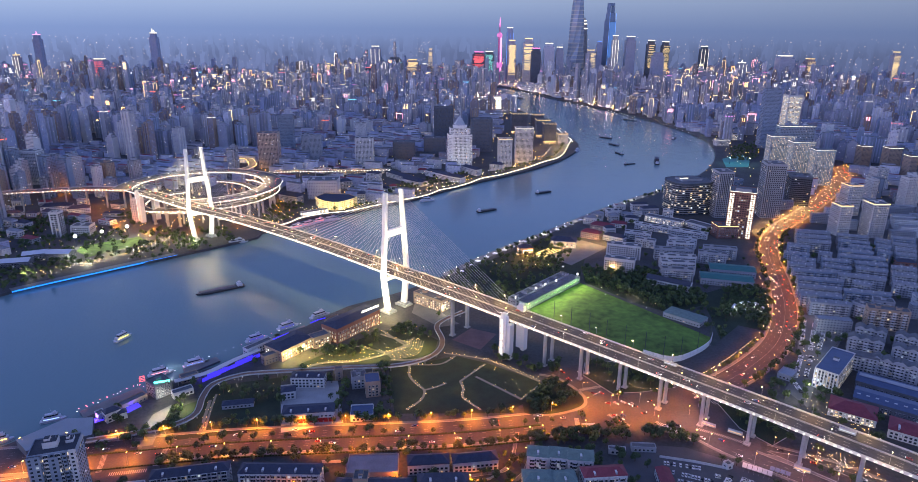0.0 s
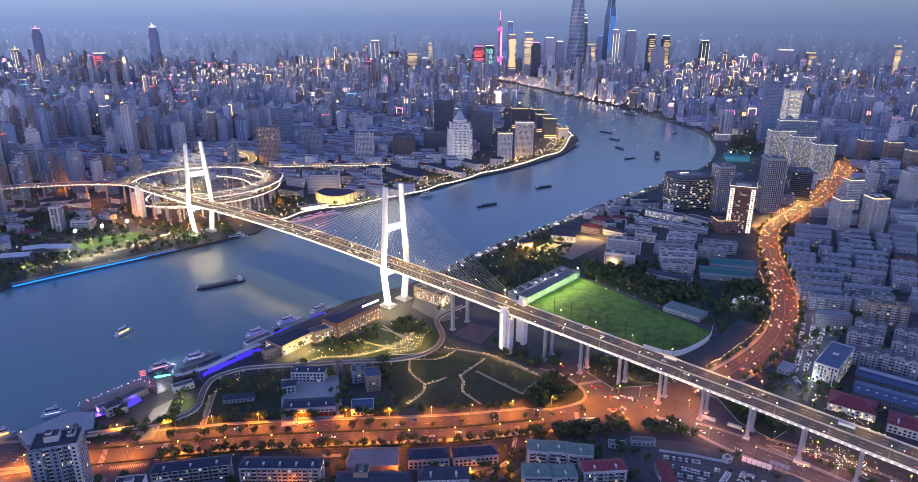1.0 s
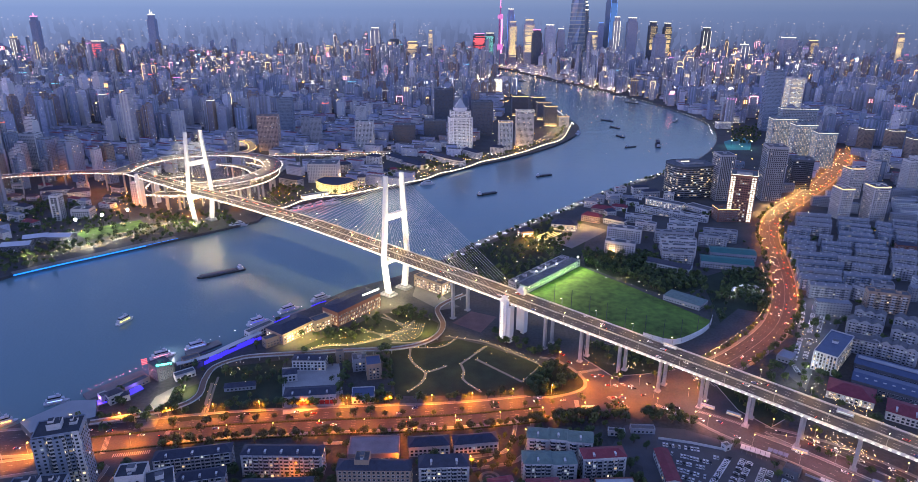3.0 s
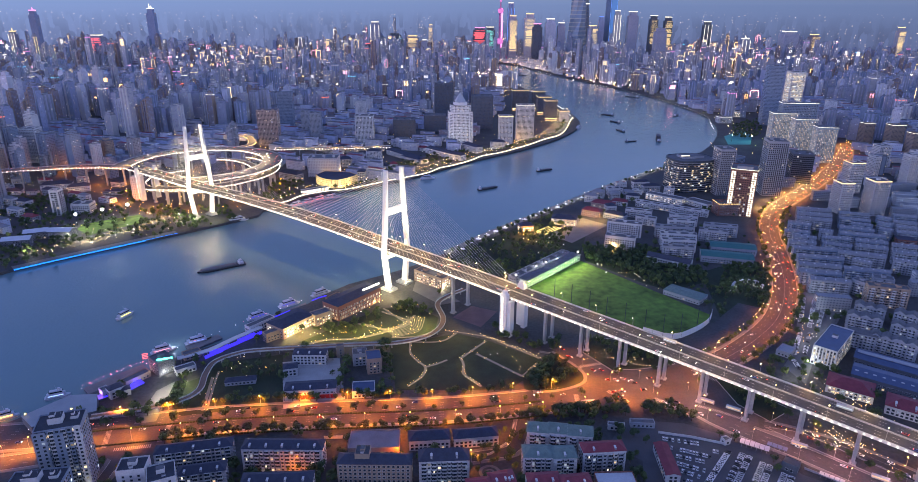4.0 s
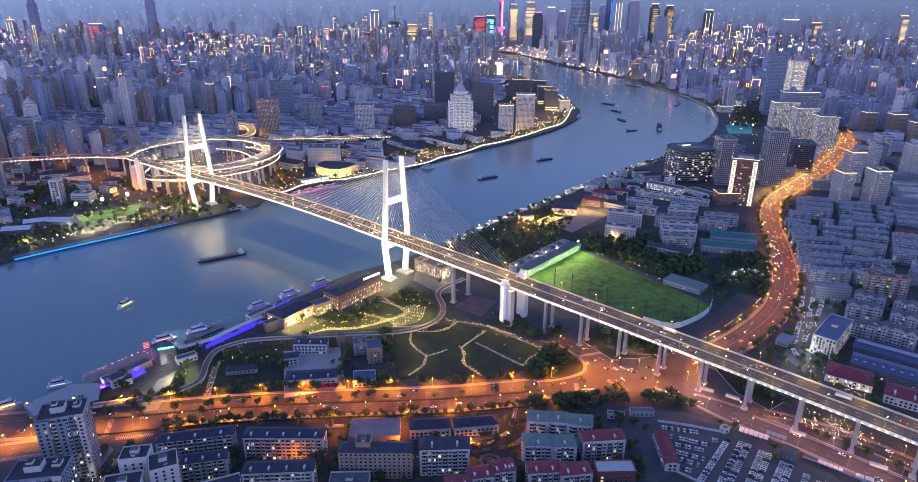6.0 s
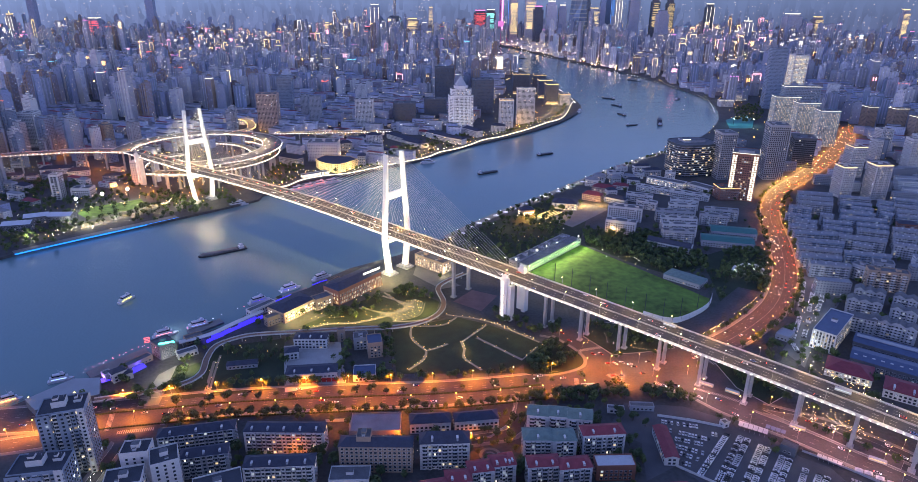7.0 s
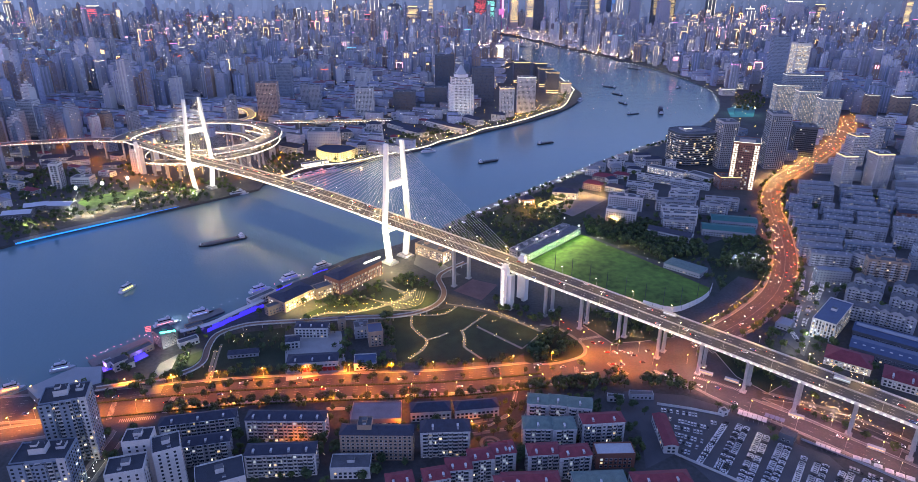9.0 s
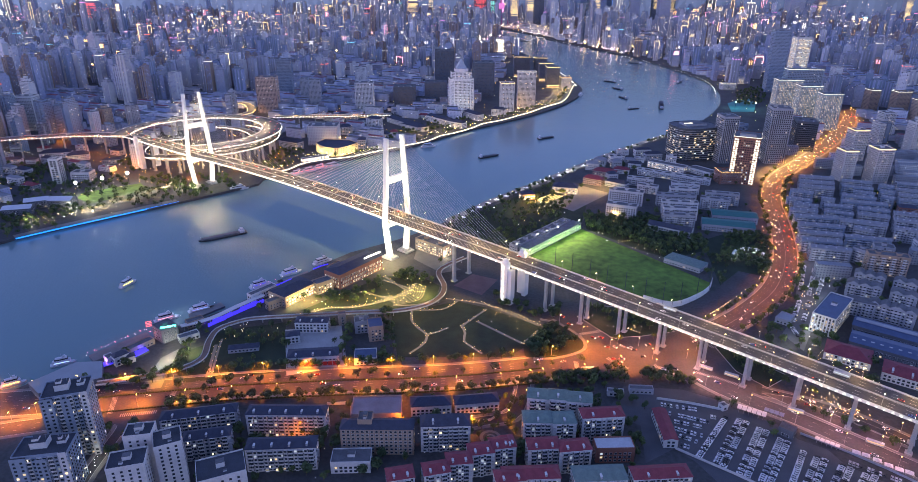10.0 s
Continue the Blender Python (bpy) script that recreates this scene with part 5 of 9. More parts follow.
def front_bands(x, y, w, d, h, turn):
    """Lights on the front of a far tower: edge lines, a lit top, or a roof sign."""
    c, s = math.cos(turn), math.sin(turn)
    tone = brng.choice([BAND_MATS[0], BAND_MATS[0], BAND_MATS[1], BAND_MATS[2], BAND_MATS[2], BAND_MATS[3]])

    def patch(u0, u1, z0, z1):
        far_bands.face([(x + c * u - s * v, y + s * u + c * v, zz) for u, v, zz in ((u0, -d / 2 - 0.3, z0), (u1, -d / 2 - 0.3, z0), (u1, -d / 2 - 0.3, z1), (u0, -d / 2 - 0.3, z1))], tone)

    style = brng.random()
    if style < 0.3:
        low = h * brng.uniform(0.3, 0.7)
        for u in (-w * 0.47, w * 0.43):
            patch(u, u + 1.3, low, h * 0.93)
        patch(-w * 0.45, w * 0.45, h * 0.92, h * 0.93 + 1.0)
    elif style < 0.6:
        z = h * brng.uniform(0.74, 0.86)
        while z < h * 0.94:
            patch(-w * brng.uniform(0.3, 0.46), w * brng.uniform(0.3, 0.46), z, z + 1.3)
            z += 3.1
    elif style < 0.85:
        u = w * brng.uniform(-0.3, 0.1)
        patch(u, u + w * 0.3, h * 0.93 + 0.2, h * 0.93 + brng.uniform(2.5, 5.0))
    else:
        for k in range(brng.randrange(5, 11)):
            u, z = w * brng.uniform(-0.45, 0.35), h * brng.uniform(0.1, 0.9)
            patch(u, u + brng.uniform(2.5, 5), z, z + 2.2)


def keep_tower(x, y):
    """Towers of the nearer districts stand as things of their own."""
    return y < NEAR_CITY


def far_tower(x, y, w, d, h, turn, k, share):
    single = len(TOWERS) < 380 and keep_tower(x, y)
    m = Mesh() if single else far[k]
    near_gold = any((x - a) ** 2 + (y - b) ** 2 < (0.11 * y) ** 2 for a, b in GOLD_SPOTS)
    if y > 1900 and brng.random() < (0.8 if near_gold else 0.14):
        front_bands(x, y, w, d, h, turn)
    # past 1500 m the facade copy with haze in its colour
    fac = HAZED_FAC[FAR_MATS[k]] if y > 1500 else FAC[FAR_MATS[k]]
    plain = PLAIN[FAR_MATS[k]]
    c, s = math.cos(turn), math.sin(turn)

    def block(u, v, z0, z1, bw, bd, skin=None):
        m.box(x + c * u - s * v, y + s * u + c * v, z0, z1, bw, bd, turn, skin or fac, roof_grey)

    style = rng.random()
    if style < 0.45:
        block(0, 0, 0, h, w, d)
        block(0, 0, h, h + rng.uniform(2, 6), w * 0.45, d * 0.5, plain)
        for u in (-0.36, 0.0, 0.36):
            block(u * w, -d / 2 - 0.6, 0, h * 0.985, w * 0.16, 1.2, plain)
    elif style < 0.7:
        block(0, 0, 0, h * 0.93, w, d)
        block(0, 0, h * 0.93, h, w * 0.7, d * 0.75)
        block(0, 0, h, h + 4, w * 0.3, d * 0.35, plain)
        for u in (-0.5, 0.5):
            block(u * w, 0, 0, h * 0.9, 1.6, d + 1.2, plain)
    else:
        for o in (-0.27, 0.27):
            block(w * o, 0, 0, h + o * 14, w * 0.42, d)
            block(w * o, -d / 2 - 0.5, 0, h + o * 14 - 3, w * 0.1, 1.0, plain)
            block(w * o, 0, h + o * 14, h + o * 14 + 3.5, w * 0.2, d * 0.4, plain)
        block(0, 0, 0, h * 0.96, w * 0.3, d * 0.6)
    if single:
        TOWERS.append(tagged(new("apartment_tower", m.data("apartment_tower")), TOWER_LOOK[FAR_MATS[k]] + (" with a stepped top" if 0.45 <= style < 0.7 else " with twin shafts" if style >= 0.7 else " with pale ribs"), "apartment tower", "towers of the far districts"))
    lit_panes(far_panes, x, y, w, d, h * 0.92, turn, share)
    if rng.random() < (0.05 if y < 2600 else 0.10):
        cm = rng.choice(CROWNS)
        far_crowns.band(x, y, h * 0.93 - 0.6, h * 0.93 + 0.6, w + 0.6, d + 0.6, turn, cm)


TOWERS = []
NEAR_CITY = 2350
TOWER_LOOK = {"blue": "blue-grey apartment tower at dusk", "grey": "grey apartment tower with lit rooms", "white": "pale apartment tower with rows of windows", "cream": "cream apartment tower with rows of windows", "tan": "dark brown apartment tower with lit rooms"}


def district_turn(x, y):
    return -0.3 + 0.5 * noise.noise(Vector((x / 900, y / 900, 3.0)))


ROADS_KEEP = [[(p[0], p[1]) for p in q[::3]] for q in (MAIN_ROAD, EAST_ROAD, LOOP_ROAD, LEFT_WAY, RIGHT_WAY, S_WAY)]
BRIDGE_LINE = [B(s, 0)[:2] for s in (-640, 760)]
WEST_PARK = [(-557, 721), (-832, 1128), (-765, 1192), (-607, 1167), (-510, 1200), (-355, 1250), (-289, 999), (-412, 883)]
LOW_WEST = [(-455, 1798), (-348, 1941), (-223, 2151), (-31, 1916), (124, 1852), (120, 1427), (-80, 1215), (-250, 1090), (-330, 1100), (-363, 1413)]
BEND_TIP = [(20, 1575), (125, 2112), (197, 2660), (306, 2666), (373, 2037), (301, 1752), (167, 1531), (19, 1526)]
EAST_PARK = [(-700, 380)] + [(-330, 440)] + [(-323, 489), (-218, 612), (-69, 758), (58, 906), (223, 1097), (417, 1297), (584, 1471), (499, 1018), (341, 663), (255, 557), (164, 495), (99, 476), (-219, 425), (-346, 410)]
BEND_PARK = [(269, 952), (458, 1350), (739, 1824), (960, 2104), (742, 1476), (462, 956)]


def open_ground(p, r):
    if inside(p, RIVER) or near_line(p, west[::2], r + 14) or near_line(p, east[::2], r + 14):
        return False
    if inside(p, WEST_PARK) or inside(p, EAST_PARK) or inside(p, BEND_PARK):
        return False
    if (p[0] - SPC[0]) ** 2 + (p[1] - SPC[1]) ** 2 < (172 + r) ** 2:
        return False
    if near_line(p, BRIDGE_LINE, 30 + r):
        return False
    return not any(near_line(p, q, 20 + r) for q in ROADS_KEEP)


y = 640.0
while y < 4850:
    step = 44 + max(0, y - 1200) * 0.0015
    x = -0.78 * y - 60
    while x < 0.78 * y + 60:
        px, py = x + rng.uniform(-0.3, 0.3) * step, y + rng.uniform(-0.3, 0.3) * step
        x += step
        r = math.hypot(px, py)
        if r > 4880 or not open_ground((px, py), 16) or not free((px, py), 14):
            continue
        side_east = px > 0 and not inside((px, py), west + [(-6000, 4350), (-6000, -100)])
        dens = noise.noise(Vector((px / 260, py / 260, 1.0)))
        tall = noise.noise(Vector((px / 700, py / 700, 9.0)))
        turn = district_turn(px, py)
        if side_east and px > 380 and py < 1250:
            if rng.random() < 0.8:
                h = 17
                k = rng.choice([1, 2, 1])
                far[k].box(px, py, 0, h, step * 0.8, 11, -0.2, FAC[FAR_MATS[k]], slab_roof)
                lit_panes(far_panes, px, py, step * 0.8, 11, h, -0.2, 0.03)
            continue
        if inside((px, py), BEND_TIP):
            continue
        if dens > -0.02 and not inside((px, py), LOW_WEST):
            h = max(26, rng.gauss(62, 13) + tall * 36)
            if py > 3000:
                h = h * (1.15 + 0.25 * (py - 3000) / 1800) + (rng.uniform(20, 60) if rng.random() < 0.12 else 0)
            if rng.random() < 0.04:
                h *= 1.35
            far_tower(px, py, rng.uniform(15, 29), rng.uniform(12, 17), min(h, 230), turn + rng.choice([0, 0, 0, 1.57]), rng.randrange(8), 0.10 if py > 1800 else 0.07)
        else:
            for q in range(2):
                bx, by = px + rng.uniform(-12, 12), py + (q - 0.5) * step * 0.5
                h = rng.choice([10, 14, 18, 18, 22])
                k = rng.randrange(8)
                low_far.box(bx, by, 0, h, rng.uniform(22, 40), rng.uniform(10, 14), turn, HAZED_FAC[FAR_MATS[k]], rng.choice([roof_grey, roof_grey, roof_grey, slab_roof, roof_red]))
                lit_panes(far_panes, bx, by, 30, 12, h, turn, 0.12)
    y += step * 1.02
for k, m in enumerate(far):
    if m.f:
        setting("far_towers", m, "crowded field of far " + FAR_MATS[k] + " residential and office towers", "buildings", "stuff")
setting("low_buildings", low_far, "low city blocks between the towers", "buildings", "stuff")
setting("lit_rooms", far_panes, "lit windows of the far towers at dusk", "windows", "stuff")
setting("tower_lights", far_bands, "lit floors and signs on far towers", "lights", "stuff")
setting("tower_crowns", far_crowns, "coloured light bands round far tower tops", "lights", "stuff")

# ---- far skyline ----
steel_blue = mat("steel_blue_glass", (0.22, 0.28, 0.40), 0.25, 0.3, vary=0.2, scale=0.02, fine=0.2)
LINE_WHITE = glow("line_white", (1.0, 0.92, 0.75), 2.0)
LINE_GOLD = glow("line_gold", (1.0, 0.72, 0.32), 1.7)
LINE_PINK = glow("line_pink", (1.0, 0.25, 0.65), 2.5)
LINE_BLUE = glow("line_blue", (0.15, 0.35, 1.0), 1.2)
LINE_RED = glow("line_red", (1.0, 0.12, 0.14), 2.4)
LINE_TEAL = glow("line_teal", (0.3, 0.95, 0.85), 2.2)


def loft(levels, material, sides=4, twist=0.0, squash=1.0):
    """A tower shaft from (height, half width) levels, turned by twist from foot to top."""
    m = Mesh()
    pts, n = [], len(levels)
    for i, (z, r) in enumerate(levels):
        a0 = math.pi / sides + twist * i / max(1, n - 1)
        pts += [(r * math.cos(a0 + 2 * math.pi * j / sides) * 1.2, r * squash * math.sin(a0 + 2 * math.pi * j / sides) * 1.2, z) for j in range(sides)]
    faces = [(i * sides + j, i * sides + (j + 1) % sides, (i + 1) * sides + (j + 1) % sides, (i + 1) * sides + j) for i in range(n - 1) for j in range(sides)]
    faces.append(tuple(range((n - 1) * sides, n * sides)))
    m.solid(pts, faces, material)
    return m


def bands(levels, sides, material, step, thick=2.0, out=1.03, twist=0.0, squash=1.0):
    m = Mesh()
    n = len(levels) - 1
    top = levels[-1][0]
    z = step
    while z < top:
        for i in range(n):
            (z0, r0), (z1, r1) = levels[i], levels[i + 1]
            if z0 <= z <= z1:
                t = (z - z0) / (z1 - z0)
                r = (r0 + (r1 - r0) * t) * out * 1.2
                a0 = math.pi / sides + twist * (i + t) / n
                ring_pts = [(r * math.cos(a0 + 2 * math.pi * j / sides), r * squash * math.sin(a0 + 2 * math.pi * j / sides)) for j in range(sides)]
                for j in range(sides):
                    a, b = ring_pts[j], ring_pts[(j + 1) % sides]
                    m.face([(*a, z), (*b, z), (*b, z + thick), (*a, z + thick)], material)
        z += step
    return m


glass_dark = facade("tower_glass", (0.20, 0.23, 0.28), (0.06, 0.08, 0.12), 4.0, 4.2, 0.18, 0.4, 0.12)
# twisting supertall
t1 = thing("twisting_skyscraper", "very tall twisting glass skyscraper with pale bands", "skyscraper", p=(783, 4581, 0))
lv = [(0, 56), (120, 51), (240, 45), (360, 39), (480, 33), (580, 28), (640, 25)]
part("shaft", loft(lv, steel_blue, 8, 2.0), t1)
part("light_band", bands(lv, 8, glow("pale_floor", (0.8, 0.85, 1.0), 0.22), 26, 5, 1.02, 2.0), t1)
# tapering tower with an opening at its top
t2 = thing("wedge_skyscraper", "tall blue-lit tapering skyscraper with an opening near its top", "skyscraper", p=(1005, 4586, 0), turn=0.5)
m = Mesh()
m.box(0, 0, 0, 380, 56, 56, 0, steel_blue, taper=0.93)
m.box(0, 0, 380, 430, 52, 40, 0, steel_blue, taper=0.9)
for sx in (-1, 1):
    m.box(sx * 18, 0, 430, 474, 9, 26, 0, steel_blue)
m.box(0, 0, 474, 492, 45, 24, 0, steel_blue, bottom=True)
part("shaft", m, t2)
m = Mesh()
for sx, sy in ((-1, -1), (1, -1), (1, 1)):
    m.box(sx * 27, sy * 27, 0, 430, 1.6, 1.6, 0, LINE_BLUE)
part("edge_light", m, t2, "blue lines of light up the edges")
m = Mesh()
m.box(0, -28.4, 60, 372, 46, 0.6, 0, glow("blue_glass_front", (0.12, 0.30, 0.85), 0.55), taper=0.97)
part("lit_front", m, t2, "blue-lit glass front")
# stepped tower
t3 = thing("stepped_skyscraper", "tall stepped stone and steel skyscraper with a lit crown", "skyscraper", p=(851, 4682, 0), turn=0.3)
m = Mesh()
for i, (z0, z1, w) in enumerate(((0, 160, 46), (160, 230, 42), (230, 290, 38), (290, 335, 33), (335, 365, 27), (365, 385, 19), (385, 400, 10))):
    m.box(0, 0, z0, z1, w, w, 0, FAC["grey"], roof_grey)
m.rod((0, 0, 400), (0, 0, 421), 1.5, 0.4, PLAIN["white"])
part("shaft", m, t3)
m = Mesh()
for z, w in ((335, 33), (365, 27), (385, 19)):
    m.box(0, 0, z - 8, z - 2, w + 1, w + 1, 0, LINE_WHITE)
part("crown_light", m, t3)
# broadcast tower with spheres
t4 = thing("broadcast_tower", "slender broadcast tower with large spheres lit pink and violet", "tower", p=(238, 4110, 0))
pink_shell = mat("pink_steel", (0.5, 0.15, 0.35), 0.4, 0.4, vary=0.1)
m = Mesh()
for a in range(3):
    t = 2.1 * a
    m.rod((9 * math.cos(t), 9 * math.sin(t), 0), (9 * math.cos(t), 9 * math.sin(t), 300), 4.5, 4.5, LINE_PINK if a == 0 else pink_shell, 8)
    m.rod((55 * math.cos(t + 0.5), 55 * math.sin(t + 0.5), 0), (12 * math.cos(t + 0.5), 12 * math.sin(t + 0.5), 95), 3.5, 3.5, pink_shell, 6)
m.rod((0, 0, 300), (0, 0, 345), 4, 3, pink_shell, 8)
m.rod((0, 0, 345), (0, 0, 392), 2.4, 0.8, LINE_PINK, 6)
part("shaft", m, t4)
ball_pink = glow("ball_pink", (0.9, 0.25, 0.75), 0.8)
for z, r, gm in ((112, 20, ball_pink), (286, 17, ball_pink), (342, 7, ball_pink)):
    m = Mesh()
    m.ball((0, 0, z), r, gm, 16, 10)
    part("sphere", m, t4, "pink-lit steel sphere")

for e, wall, lit, cr, lab in (
    ((81, 4423, 165, 4431, 181), "dark", LINE_RED, LINE_PINK, "tower with red and pink media front"),
    ((151, 4180, 212, 4185, 193), "dark", LINE_TEAL, LINE_WHITE, "dark tower with teal light columns"),
    ((291, 4273, 336, 4277, 334), "blue", LINE_BLUE, LINE_WHITE, "slim blue tower with white crown"),
    ((298, 4193, 348, 4198, 259), "cream", LINE_GOLD, LINE_GOLD, "tower with golden stripes"),
    ((388, 4123, 450, 4129, 272), "cream", LINE_GOLD, LINE_GOLD, "tower with golden floor stripes"),
    ((422, 3979, 478, 3984, 219), "dark", None, LINE_PINK, "dark tower with violet crown"),
    ((517, 4135, 578, 4140, 244), "white", None, LINE_WHITE, "pale tower with white crown"),
    ((592, 4141, 637, 4146, 222), "grey", None, LINE_WHITE, "grey tower with white top sign"),
    ((846, 4495, 909, 4502, 196), "grey", LINE_GOLD, LINE_GOLD, "grey tower with gold bands"),
    ((951, 4692, 988, 4696, 250), "blue", None, LINE_BLUE, "slim blue glass tower"),
    ((977, 4335, 1017, 4339, 291), "cream", LINE_WHITE, LINE_WHITE, "slim tower with lit white edges"),
    ((1069, 4344, 1131, 4350, 286), "grey", None, LINE_WHITE, "tower with bright arched top"),
    ((1212, 4357, 1262, 4362, 263), "dark", LINE_GOLD, LINE_WHITE, "dark twin tower with lit top"),
    ((1309, 4366, 1358, 4371, 255), "dark", LINE_GOLD, LINE_WHITE, "dark twin tower with lit top"),
    ((1165, 4042, 1231, 4048, 194), "grey", None, None, "grey glass tower"),
    ((2042, 4269, 2134, 4278, 175), "white", None, LINE_WHITE, "broad white tower with lit roof"),
    ((1133, 2443, 1200, 2447, 107), "blue", None, None, "pale striped tower"),
    ((2060, 3976, 2113, 3981, 169), "tan", LINE_GOLD, LINE_GOLD, "brown tower with gold top"),
    ((2915, 4512, 2961, 4518, 197), "cream", LINE_GOLD, LINE_GOLD, "tower with gold media side"),
    ((1572, 4390, 1623, 4395, 228), "dark", LINE_WHITE, LINE_WHITE, "tower with white lit crest"),
    ((1704, 4088, 1755, 4093, 139), "grey", LINE_WHITE, LINE_WHITE, "stepped tower with lit spires"),
    ((1488, 3675, 1530, 3679, 105), "grey", LINE_GOLD, LINE_WHITE, "tower group with lit spires"),
    ((-2588, 3860, -2551, 3865, 164), "pink", LINE_WHITE, LINE_GOLD, "domed tower floodlit warm"),
    ((-3976, 6265, -3913, 6276, 253), "blue", None, LINE_PINK, "dark tower with pointed top"),
    ((-2800, 6067, -2735, 6081, 275), "blue", None, LINE_WHITE, "glass tower with lit forked spire"),
    ((-2408, 4359, -2330, 4368, 123), "grey", LINE_RED, LINE_WHITE, "tower with red and white lights"),
    ((-555, 3896, -505, 3900, 106), "dark", None, LINE_RED, "dark tower with red sign"),
    ((-492, 4549, -408, 4558, 135), "dark", LINE_WHITE, None, "dark slab with white light columns"),
    ((-315, 3916, -248, 3922, 150), "tan", LINE_GOLD, LINE_GOLD, "brown tower with golden crown"),
    ((-804, 6000, -721, 6011, 176), "grey", LINE_WHITE, LINE_WHITE, "tower with bright white lines"),
    ((-290, 6067, -251, 6072, 153), "cream", LINE_GOLD, LINE_GOLD, "slim gold-lit tower"),
    ((-237, 4068, -203, 4071, 121), "grey", None, LINE_WHITE, "tower with white cap"),
    ((-905, 4508, -878, 4512, 96), "cream", LINE_GOLD, LINE_GOLD, "gold-lit slab"),
):
    x0, y0, x1, y1, h = e
    q = min(1.0, 4600 / math.hypot(x0, y0))
    w, h = math.dist((x0, y0), (x1, y1)) * q, h
    x0, y0 = x0 * q, y0 * q
    h = 317.3 + (h - 317.3) * q
    tw = thing("skyline_tower", lab + " in the far skyline", "skyscraper", "far skyline", (x0, y0, 0))
    m = Mesh()
    # skyline shafts take the haze-coloured facade where one exists
    m.box(w / 2, w / 2, 0, h * 0.9, w, w * 0.9, 0, HAZED_FAC.get(wall, FAC[wall]), roof_grey)
    m.box(w / 2, w / 2, h * 0.9, h, w * 0.72, w * 0.6, 0, HAZED_FAC.get(wall, FAC[wall]), roof_grey)
    part("shaft", m, tw)
    if "spire" in lab or "pointed" in lab or "domed" in lab:
        m = Mesh()
        tall = 26 if "forked" in lab else 16
        for o in ((0.38, 0.62) if "forked" in lab else (0.5,)):
            m.rod((w * o, w / 2, h), (w * o, w / 2, h + tall * (1.0 if o < 0.6 else 0.6)), w * 0.09, 0.4, cr or roof_grey, 6)
        part("spire", m, tw, "lit pointed spire")
    PLACED.append((x0 + w / 2, y0 + w / 2, w * 0.7))
    if lit:
        m = Mesh()
        z = h * rng.uniform(0.15, 0.35)
        if lit in (LINE_GOLD, LINE_RED, LINE_TEAL):
            while z < h * 0.88:
                a, b = rng.uniform(0.0, 0.2), rng.uniform(0.75, 1.0)
                m.box(w * (a + b) / 2, -0.3, z, z + 1.7, w * (b - a), 0.4, 0, lit)
                z += rng.choice([6, 6, 6, 12])
        else:
            for c in (0.06, 0.5, 0.94):
                m.box(w * c, -0.3, z, h * 0.9, 1.8, 0.4, 0, lit)
        part("light_band", m, tw, "lines of light on the front", "stuff")
    if cr:
        m = Mesh()
        m.band(w / 2, w / 2, h - 5, h - 1, w * 0.74, w * 0.62, 0, cr)
        part("crown_light", m, tw, "lit crown")

# glowing backdrop behind the city, haze and dusk sky put into its emission
haze = bpy.data.materials.new("painted_haze")
haze.use_nodes = True
hn, hl = haze.node_tree.nodes, haze.node_tree.links
hb = hn["Principled BSDF"]
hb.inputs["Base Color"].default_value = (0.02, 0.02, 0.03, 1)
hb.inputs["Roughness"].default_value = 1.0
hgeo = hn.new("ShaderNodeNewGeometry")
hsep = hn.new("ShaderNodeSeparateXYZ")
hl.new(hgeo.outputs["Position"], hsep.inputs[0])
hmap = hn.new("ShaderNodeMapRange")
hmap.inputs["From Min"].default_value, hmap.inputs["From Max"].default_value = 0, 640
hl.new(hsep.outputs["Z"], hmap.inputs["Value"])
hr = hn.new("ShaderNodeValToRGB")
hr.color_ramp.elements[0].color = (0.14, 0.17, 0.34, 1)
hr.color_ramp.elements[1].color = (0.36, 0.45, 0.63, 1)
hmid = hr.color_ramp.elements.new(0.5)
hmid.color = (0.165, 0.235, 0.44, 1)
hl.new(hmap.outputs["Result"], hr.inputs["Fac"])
# emission scaled lighter towards the west, standing for the afterglow on that side
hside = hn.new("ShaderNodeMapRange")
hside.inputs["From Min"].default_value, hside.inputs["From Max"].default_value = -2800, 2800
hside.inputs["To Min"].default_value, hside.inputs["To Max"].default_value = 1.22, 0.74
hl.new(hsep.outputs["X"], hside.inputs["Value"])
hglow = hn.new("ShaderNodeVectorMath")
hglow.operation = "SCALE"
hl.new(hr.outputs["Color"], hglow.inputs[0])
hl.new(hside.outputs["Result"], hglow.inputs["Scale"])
# faint masses of far blocks below the skyline, and their specks of light
hmp = hn.new("ShaderNodeMapping")
hmp.inputs["Scale"].default_value = (0.035, 0.035, 0.011)
hl.new(hgeo.outputs["Position"], hmp.inputs["Vector"])
hv = hn.new("ShaderNodeTexVoronoi")
hv.distance = "CHEBYCHEV"
hv.inputs["Scale"].default_value = 1.0
hl.new(hmp.outputs["Vector"], hv.inputs["Vector"])
hedge = hn.new("ShaderNodeMapRange")
hedge.inputs["From Min"].default_value, hedge.inputs["From Max"].default_value = 150, 275
hedge.inputs["To Min"].default_value, hedge.inputs["To Max"].default_value = 0.35, 0.0
hl.new(hsep.outputs["Z"], hedge.inputs["Value"])
hsh = hn.new("ShaderNodeSeparateColor")
